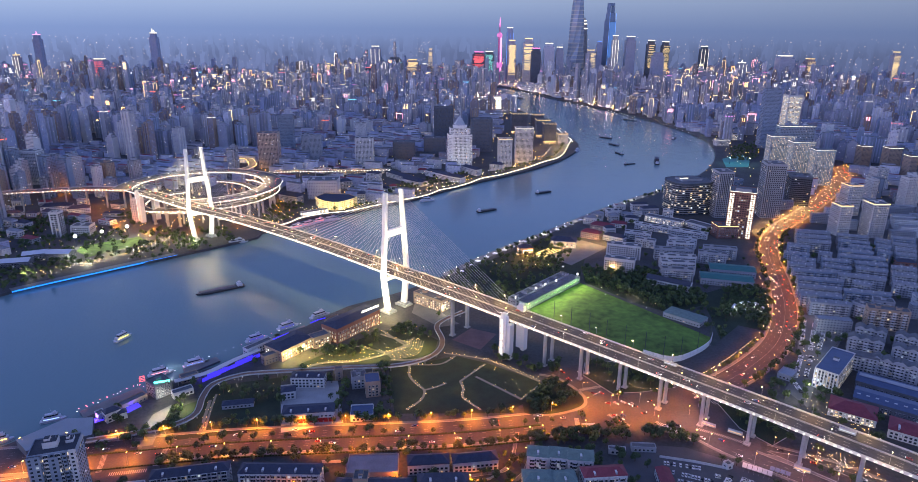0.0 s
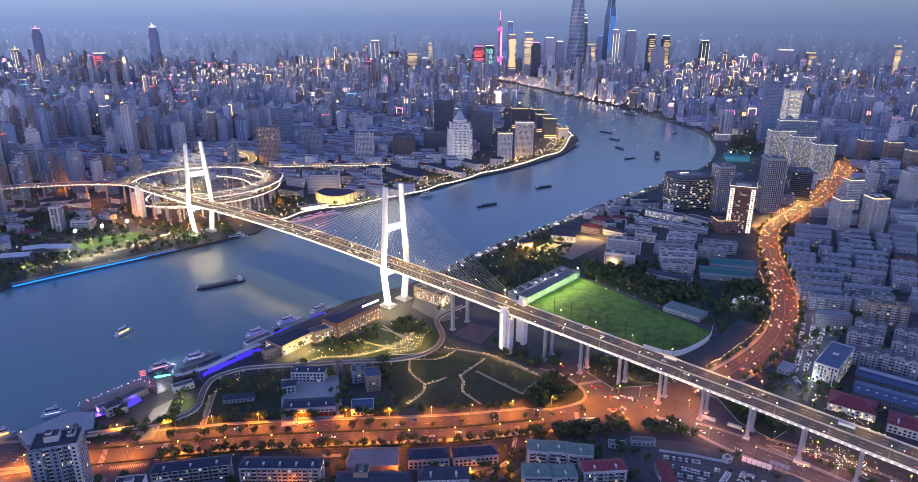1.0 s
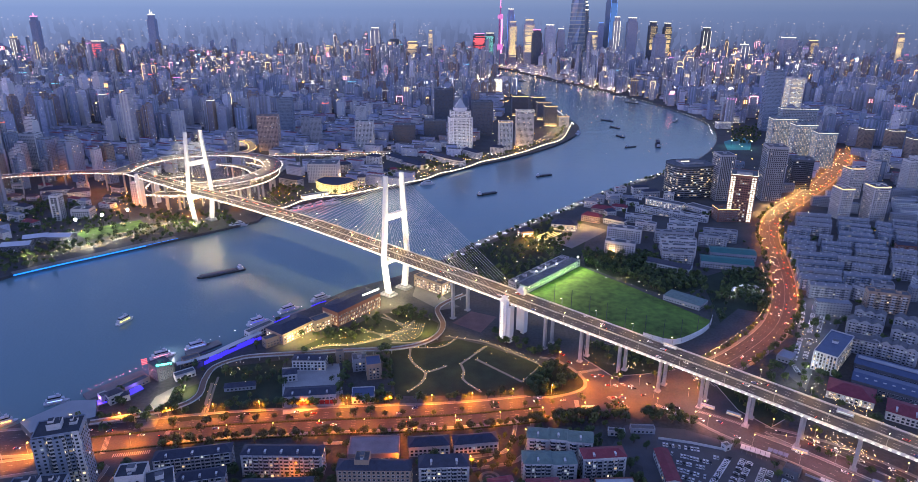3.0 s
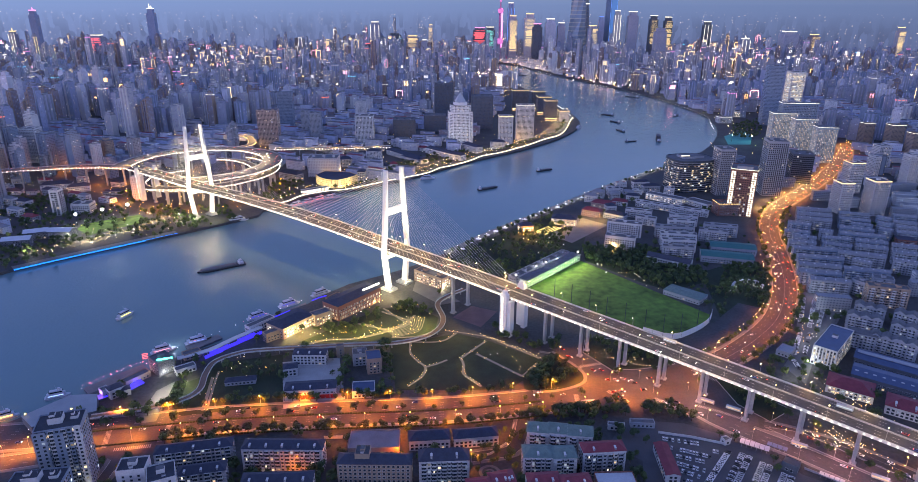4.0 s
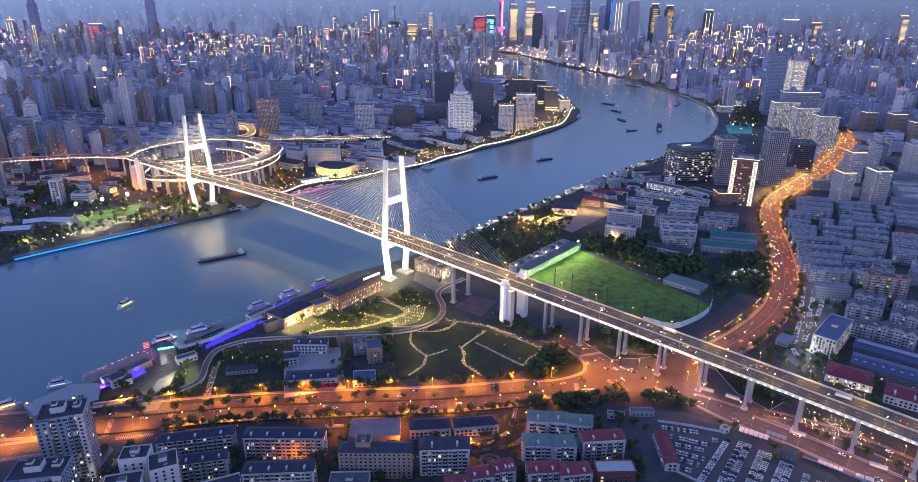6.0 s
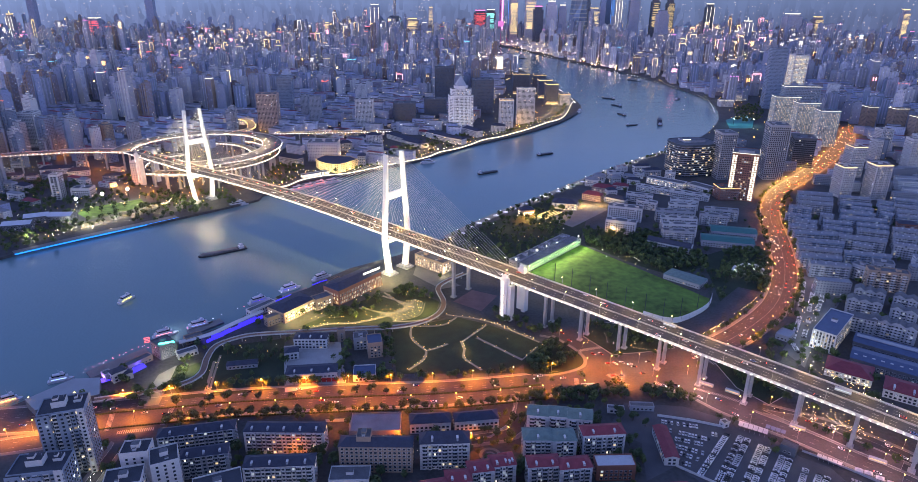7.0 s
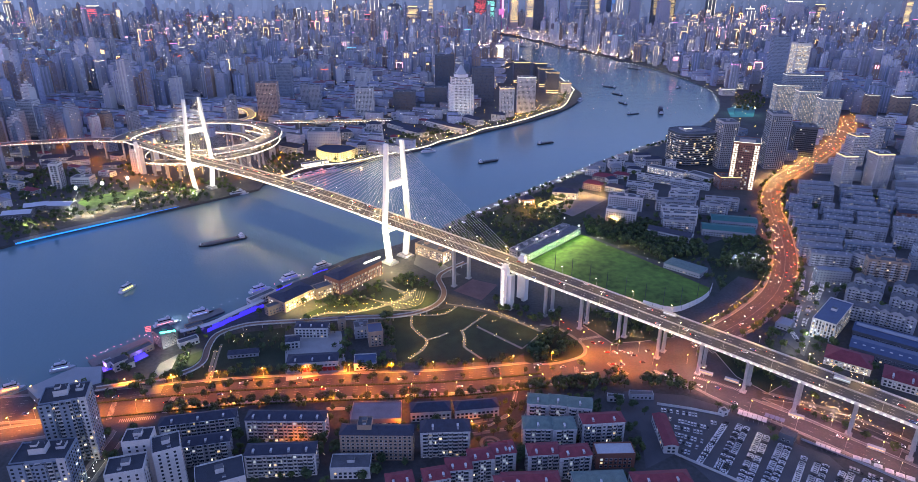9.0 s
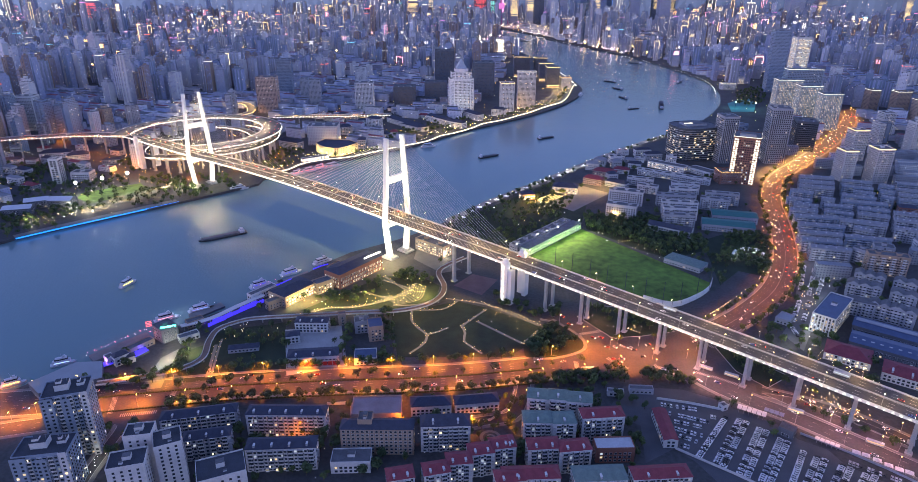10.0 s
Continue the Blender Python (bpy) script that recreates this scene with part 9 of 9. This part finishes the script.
barge(-306, 768, 61, 0.602 + math.pi, "long dark empty river barge under way")
for (x, y), L, a, cargo in (([(52, 1160)][0], 44, 0.55, True), ([(175, 1304)][0], 40, 0.5, True), ([(436, 1757)][0], 40, 1.9, True), ([(453, 1899)][0], 42, 2.1, True), ([(458, 2028)][0], 44, 2.4, True),
                            ([(430, 1612)][0], 34, 0.4, False), ([(672, 2025)][0], 40, 1.0, True), ([(642, 2462)][0], 60, 2.3, True), ([(294, 3240)][0], 60, 2.6, True)):
    barge(x, y, L, a, "dark cargo barge on the river", cargo)
big = barge(505, 1637, 62, 1.35, "broad dark ship loaded high with cargo")
m = Mesh()
m.box(3, 0, 3.3, 12, 34, 9, 0, mat("cargo_stack", (0.07, 0.07, 0.09), 0.8, vary=0.4, scale=0.2))
part("cargo", m, big)
ferry(-363, 631, 22, 1.2, "small white passenger boat with yellow-lit stern", glow("boat_yellow", (1.0, 0.85, 0.1), 5))
ferry(-346, 477, 20, 0.45, "white river cruiser moored at the terminal", glow("boat_blue", (0.3, 0.45, 1.0), 2))
ferry(-289, 556, 24, 0.6, "white river cruiser with red-lit deck", glow("boat_pink", (1.0, 0.3, 0.4), 3))
ferry(-262, 575, 26, 0.6, "white and blue river cruiser with lit cabins", glow("boat_blue", (0.3, 0.45, 1.0), 2))
ferry(-370, 446, 19, 0.6, "pleasure boat strung with orange lamps", glow("boat_orange", (1.0, 0.55, 0.1), 5))
ferry(-218, 630, 25, 0.7, "moored cruiser with deep blue lights", blue_glow)
ferry(-192, 661, 26, 0.7, "moored cruiser with deep blue lights", blue_glow)
ferry(-162, 691, 26, 0.75, "white cruiser moored beside the brick hall")
ferry(-224, 1091, 36, 0.6, "red-lit pleasure boat at the far quay", glow("boat_red", (1.0, 0.12, 0.06), 4))
ferry(-63, 1230, 30, 0.3, "white launch near the far quay")
ferry(328, 1794, 40, 1.2, "red-lit boat at the bend", glow("boat_red", (1.0, 0.12, 0.06), 4))
ferry(-347, 962, 34, 0.6, "white boat moored below the far tower")

# ---- white canopies along the river walk ----
def parasol(where):
    p = thing("parasol_canopy", "round white canopy on a slim post by the river walk", "canopy", "canopies of the river walk", where)
    m = Mesh()
    m.rod((0, 0, 0), (0, 0, 4.4), 0.18, 0.14, pole_grey, 6)
    part("post", m, p)
    m, n = Mesh(), 14
    rim = [(4.2 * math.cos(2 * math.pi * i / n), 4.2 * math.sin(2 * math.pi * i / n)) for i in range(n)]
    m.solid([(*q, 4.1) for q in rim] + [(*q, 4.25) for q in rim] + [(0, 0, 5.1), (0, 0, 4.4)],
            [(i, (i + 1) % n, n + (i + 1) % n, n + i) for i in range(n)] + [(n + i, n + (i + 1) % n, 2 * n) for i in range(n)] + [((i + 1) % n, i, 2 * n + 1) for i in range(n)], mat("canopy_cloth", (0.78, 0.78, 0.76), 0.8, vary=0.1))
    part("canopy", m, p)
    m = Mesh()
    m.ball((0, 0, 5.35), 0.34, dot_mats[1], 6, 4)
    part("lamp", m, p, "small white lamp on top")
    return p


first = parasol((3, 824, 0.2))
for x, y in [(15, 849), (27, 866), (40, 883), (53, 899), (68, 915), (81, 932), (101, 956), (120, 977), (134, 994), (147, 1006), (162, 1022), (177, 1040), (191, 1054), (212, 1080), (234, 1106)]:
    copy_thing(first, Matrix.Translation((x, y, 0.2)))
for x, y in [(68, 714), (96, 744), (109, 757), (125, 770), (156, 794)]:
    fl_ = thing("floodlight_mast", "short floodlight mast on the tee pavilion roof", "floodlight", "golf floodlights", (x, y, 9.1))
    m = Mesh()
    m.rod((0, 0, 0), (0, 0, 3.4), 0.16, 0.12, net_mat, 6)
    part("mast", m, fl_)
    m = Mesh()
    m.ball((0, 0, 3.8), 0.75, glow("flood_white", (1.0, 0.97, 0.85), 40), 8, 5)
    part("lamp_head", m, fl_, "bright white lamp head")
for x, y, a in ((-243, 1080, 0.75), (-258, 1062, 0.75), (-274, 1046, 0.75)):
    rb = ferry(x, y, 30, a, "red floodlit pleasure boat at the far quay", glow("boat_red", (1.0, 0.12, 0.06), 4))
for q in [(-236, 1078), (-262, 1052)]:
    point_lamp("boat_lamp", (*q, 9.0), 9000, (1.0, 0.16, 0.08), 0.6)

# ---- far traffic: small vehicles with their lamps ----
far_cars, ft = Mesh(), random.Random(91)
far_head, far_tail = glow("far_headlight", (1.0, 0.82, 0.52), 6), glow("far_taillight", (1.0, 0.08, 0.03), 4)


def stream(path, offsets, spacing, z=0.1):
    for d in offsets:
        for p, t in along(path, spacing, ft.uniform(0, spacing)):
            if ft.random() < 0.6:
                way = 1 if d < 0 else -1
                q = p + t * ft.uniform(-0.4, 0.4) * spacing + Vector((-t.y, t.x, 0)).normalized() * d
                a = math.atan2(t.y * way, t.x * way)
                far_cars.box(q.x, q.y, q.z + z + 0.3, q.z + z + 1.0, 4.4, 1.8, a, PAINT[ft.choice([0, 1, 2, 2])])
                far_cars.box(q.x, q.y, q.z + z + 1.0, q.z + z + 1.5, 2.4, 1.6, a, car_glass, taper=0.8)
                for u, mt in ((2.3, far_head), (-2.3, far_tail)):
                    far_cars.box(q.x + u * math.cos(a), q.y + u * math.sin(a), q.z + z + 0.5, q.z + z + 0.8, 0.2, 1.4, a, mt)


stream([p for p in EAST_ROAD if p.y > 640], (-10.5, -6.5, -2.5, 2.5, 6.5, 10.5), 32)
stream([p for p, s in zip(DECK, S_LIST) if s < 20], (-10, -5.8, 5.8, 10), 34, 0.02)
stream(ring(131, 45, 42, 0.76, -1.45), (-12, -5, 5, 12), 30, 0.02)
stream(ring(132, 33, 30, 0.46, -1.75), (-5, 0, 5), 30, 0.02)
stream(LEFT_WAY, (-9, -4, 4, 9), 24, 0.02)
stream(RIGHT_WAY, (-5, 5), 28, 0.02)
setting("far_traffic", far_cars, "small far vehicles with lit head and tail lamps", "cars", "stuff")

# ---- warm small lamps of the far waterfront and under the spiral ramp ----
wf, wr = Mesh(), random.Random(14)
for p, t in along(WEST_LINE, 3.2):
    n_ = Vector((-t.y, t.x, 0)).normalized()
    for k in range(2):
        q = p + n_ * wr.uniform(3, 46)
        if not in_building((q.x, q.y), 0.5):
            dot(wf, q.x, q.y, wr.choice([2.5, 3.5, 5.0]), wr.uniform(0.15, 0.42), wr.choice([dot_mats[0], dot_mats[2], dot_mats[2], dot_mats[1]]))
for i in range(320):
    a, r = wr.uniform(0, 6.28), 150 * math.sqrt(wr.random())
    dot(wf, SPC[0] + r * math.cos(a), SPC[1] + r * math.sin(a), wr.choice([2.5, 4.0]), wr.uniform(0.12, 0.32), wr.choice([dot_mats[0], dot_mats[0], dot_mats[2]]))
for i in range(420):
    q = (wr.uniform(-860, -430), wr.uniform(840, 1180))
    if not inside(q, RIVER) and not in_building(q, 1.0) and not near_line(q, west[::2], 8):
        dot(wf, *q, wr.choice([2.5, 4.0]), wr.uniform(0.12, 0.36), wr.choice([dot_mats[0], dot_mats[2], dot_mats[1]]))
setting("waterfront_lights", wf, "scattered warm lamps on the far bank", "lights", "stuff")

# ---- street lamps and their light ----
pole_mat = mat("lamp_pole", (0.35, 0.36, 0.36), 0.5, 0.3, vary=0.1)


def make_lamp(name, label, group, h, glow_mat, where):
    t = thing(name, label, "street lamp", group, where)
    m = Mesh()
    m.rod((0, 0, 0), (0, 0, h), 0.14, 0.09, pole_mat, 6)
    m.rod((0, 0, h), (1.8, 0, h + 0.5), 0.08, 0.06, pole_mat, 5)
    part("pole", m, t)
    m = Mesh()
    m.box(2.0, 0, h + 0.3, h + 0.6, 1.3, 0.55, 0, glow_mat, bottom=True)
    part("lamp_head", m, t, "glowing lamp head")
    return t


sodium_glow = glow("sodium_head", (1.0, 0.5, 0.10), 14)
amber_glow = glow("amber_head", (1.0, 0.72, 0.25), 14)


def lamp_row(tpl, path, spacing, off, watts, color, every=1, z=9.0, start=0.0, reach=1.8):
    for i, (p, t) in enumerate(along(path, spacing, start)):
        side = Vector((-t.y, t.x, 0)).normalized()
        q = p + side * off
        a = math.atan2(-side.y * off, -side.x * off)
        if tpl:
            copy_thing(tpl, Matrix.Translation(q) @ Matrix.Rotation(a, 4, "Z"))
        if watts and i % every == 0 and not inside(q, TERMINAL):
            c = q - side * math.copysign(reach, off) + Vector((0, 0, z))
            spot_lamp("street_light", c, c - Vector((0, 0.001, 1)), watts, color, 156, 0.5)


L_SOD = make_lamp("street_lamp", "steel street lamp with orange sodium light", "street lamps", 9.5, sodium_glow, (MAIN_STREET[0].x, MAIN_STREET[0].y + 19, 0))
L_AMB = make_lamp("street_lamp", "slim street lamp with warm light", "street lamps", 9.5, amber_glow, (MAIN_STREET[0].x, MAIN_STREET[0].y - 19, 0))
MAIN_LIT = [p for p in MAIN_ROAD if -390 < p.x < 420]
MAIN_WEST, MAIN_EAST = [p for p in MAIN_LIT if p.x < 150], [p for p in MAIN_LIT if p.x >= 150]
for stretch, power, tone in ((MAIN_WEST, 52000, SODIUM), (MAIN_EAST, 11000, (1.0, 0.42, 0.26))):
    lamp_row(L_SOD, stretch, 36, 17.5, power, tone, 1, 9.2, 5)
    lamp_row(L_SOD, stretch, 36, -17.5, power, tone, 1, 9.2, 22)
lamp_row(None, EAST_LINE, 34, -3, 7000, (1.0, 0.92, 0.75), 1, 5.0, 10, 0.1)
lamp_row(None, WEST_LINE, 55, 6, 14000, AMBER, 1, 6.0, 10, 0.1)
for q in [(13, 799), (63, 856), (111, 921), (50, 770), (87, 761), (128, 846)]:
    point_lamp("park_lamp", (*q, 5.0), 2500, (1.0, 0.9, 0.6), 0.4)
EAST_NEAR, EAST_FAR = [p for p in EAST_ROAD if p.y < 830], [p for p in EAST_ROAD if p.y >= 830]
for stretch, power, tone in ((EAST_NEAR, 22000, (1.0, 0.235, 0.02)), (EAST_FAR, 36000, (1.0, 0.31, 0.03))):
    lamp_row(L_SOD, stretch, 42, 14.5, power, tone, 1, 9.2, 5)
    lamp_row(L_SOD, stretch, 42, -14.5, power, tone, 1, 9.2, 25)
for off, start in ((9.5, 5), (-9.5, 20)):
    lamp_row(L_SOD, DEPOT_ROAD, 34, off, 8500, (1.0, 0.38, 0.36), 1, 9.2, start)
lamp_row(L_SOD, SERVICE, 30, 7, 6500, SODIUM, 1, 9.2, 5)
lamp_row(L_SOD, [p for p in RIVER_ROAD if p.x > -420], 30, 9, 22000, SODIUM, 1, 9.2, 5)
lamp_row(L_SOD, LOOP_ROAD, 30, 9.5, 14000, SODIUM, 1, 9.2, 5)
lamp_row(L_SOD, SIDE_ROAD, 28, 6, 26000, SODIUM, 1, 9.2, 5)
DECK_LIT = [p for p, s in zip(DECK, S_LIST) if -620 <= s <= 740]
DECK_RAMP = [p for p, s in zip(DECK, S_LIST) if 170 <= s <= 740]
DECK_SPAN = [p for p, s in zip(DECK, S_LIST) if -620 <= s <= 170]
for stretch, power in ((DECK_SPAN, 22000), (DECK_RAMP, 9500)):
    lamp_row(L_AMB, stretch, 38, 14.2, power, (1.0, 0.60, 0.19), 1, 9.2, 8)
    lamp_row(L_AMB, stretch, 38, -14.2, power, (1.0, 0.60, 0.19), 1, 9.2, 27)
lamp_row(None, ring(131, 45, 42, 0.76, -1.45), 38, 13, 40000, (1.0, 0.70, 0.38), 1, 9)
lamp_row(None, ring(132, 33, 30, 0.46, -1.75), 45, 8, 24000, AMBER, 1, 8)
lamp_row(None, ring(70, 0, 0), 50, 5, 40000, SODIUM, 1, 9)
lamp_row(None, ring(150, 0, 0), 75, 5, 40000, SODIUM, 1, 9)
lamp_row(L_SOD, LEFT_WAY, 45, 12, 42000, SODIUM, 1, 9)
lamp_row(None, RIGHT_WAY, 45, 9, 26000, AMBER, 1, 9)
lamp_row(None, S_WAY, 30, 7, 30000, AMBER, 1, 9)
# floodlights on the towers
for s0 in (0, -423):
    for sd in (-1, 1):
        for sg in (-1, 1):
            spot_lamp("tower_floodlight", B(s0 + sg * 22, sd * 30, 3), B(s0, sd * 15, 62), 600000, (1.0, 0.86, 0.56), 75, 1.0)
            spot_lamp("tower_floodlight", B(s0 + sg * 16, sd * 30, 1), B(s0, sd * 15, 22), 60000, (1.0, 0.86, 0.56), 100, 0.6)
            spot_lamp("tower_floodlight", B(s0 + sg * 26, sd * 14.0, deck_z(s0) + 2), B(s0, sd * 14, 112), 420000, (1.0, 0.86, 0.56), 80, 1.0)
# warm light on the halls by the river, the tower feet and the far waterfront
for q, w, c in ([(p, 9000, (1.0, 0.72, 0.3)) for p in [(-127, 628), (-114, 642), (-101, 660), (-90, 679), (-169, 582), (-159, 598), (-150, 614), (-140, 616)]]
                + [(p, 7000, (1.0, 0.8, 0.45)) for p in [(-83, 690), (-64, 710), (-70, 679), (-50, 725), (-33, 714), (-18, 697)]]
                + [(p, 16000, AMBER) for p in [(-238, 1268), (-170, 1221), (-183, 1146), (-96, 1297), (-65, 1334), (-39, 1353), (-14, 1383), (13, 1404), (47, 1468), (82, 1514), (-154, 1555), (-67, 1608), (-27, 1636)]]
                + [(p, 22000, AMBER) for p in [(110, 1553), (147, 1579), (287, 1848), (316, 1919), (226, 1690)]]
                + [(p, 22000, SODIUM) for p in [(-600, 1106), (-628, 1119), (-556, 1045), (-668, 1153), (-788, 1242), (-505, 1022), (-465, 1001)]]):
    point_lamp("waterfront_lamp", (*q, 6.0), w, c, 0.5)
# park, plaza and quay lamps
for p, w, c in ((*[(q, 13000, (1.0, 0.64, 0.13)) for q in [(-153, 583), (-122, 598), (-97, 598), (-70, 594), (-53, 632), (-36, 599)]],
                 *[(q, 2600, AMBER) for q in [(-43, 551), (-30, 575), (-7, 585), (-32, 521), (5, 522), (36, 571), (64, 544), (-41, 498)]],
                 *[(q, 8000, (1.0, 0.84, 0.48)) for q in [(-254, 482), (-255, 446), (-255, 464), (-239, 491)]],
                 *[(q, 24000, AMBER) for q in [(99, 879), (119, 899), (153, 926), (194, 959), (213, 840), (219, 960)]],
                 *[(q, 1700, COOL) for q in [(396, 678), (414, 683), (373, 624), (396, 643), (344, 572), (331, 534), (378, 601)]])):
    point_lamp("park_lamp", (*p, 5.5), w, c, 0.4)
point_lamp("stage_light", (*[(-285, 493)][0], 5), 1800, (0.08, 0.05, 1.0), 1.0)
for q in [(-246, 542), (-227, 564), (-212, 588)]:
    point_lamp("quay_light", (*q, 3), 1800, (0.08, 0.05, 1.0), 1.0)

for q in [(-600, 830), (-575, 800), (-552, 860), (-520, 850), (-500, 880), (-470, 905), (-448, 930), (-480, 945), (-640, 850), (-610, 880), (-430, 950), (-400, 930)]:
    point_lamp("garden_lamp", (*q, 6.0), 15000, (1.0, 0.92, 0.66), 0.4)
for q in [(-94, 409), (-100, 425), (-40, 418), (-10, 424), (36, 424), (-45, 396), (40, 392), (-240, 372), (-118, 372)]:
    point_lamp("lane_lamp", (*q, 6.5), 5000, SODIUM, 0.4)
for q in [(95, 903), (104, 904), (112, 907)]:
    point_lamp("pavilion_lamp", (*q, 3.5), 9000, (1.0, 0.36, 0.04), 0.4)
# warm floodlights on the waterfront blocks of the bend
for q in [(92, 1505), (135, 1554), (213, 1812), (258, 1847), (285, 1815), (213, 1991), (156, 2658), (236, 2533)]:
    point_lamp("facade_light", (*q, 10.0), 16000, AMBER, 1.0)
for q in [(-313, 1175), (-256, 1220), (-193, 1255), (-129, 1322), (-57, 1378), (-505, 994), (-450, 1045), (-577, 1042), (-681, 1086)]:
    point_lamp("waterfront_lamp", (*q, 7.0), 9000, AMBER, 0.6)
for q in [(325, 527), (348, 547), (304, 508), (370, 565)]:
    point_lamp("forecourt_lamp", (*q, 8.0), 4500, (1.0, 0.96, 0.82), 0.6)
for q in [(131, 513), (153, 505), (169, 483), (196, 495), (127, 548), (199, 464), (100, 482), (139, 474)]:
    spot_lamp("junction_light", (*q, 14.0), (q[0], q[1] + 0.01, 0), 11000, (1.0, 0.27, 0.10), 156, 0.6)
for q in [(544, 1076), (588, 1121), (505, 1037), (645, 1178)]:
    spot_lamp("crossing_light", (*q, 14.0), (q[0], q[1] + 0.01, 0), 110000, AMBER, 156, 0.6)
for q in [(-249, 353), (-250, 342)]:
    point_lamp("lane_lamp", (*q, 5.0), 500, (1.0, 0.95, 0.65), 0.4)
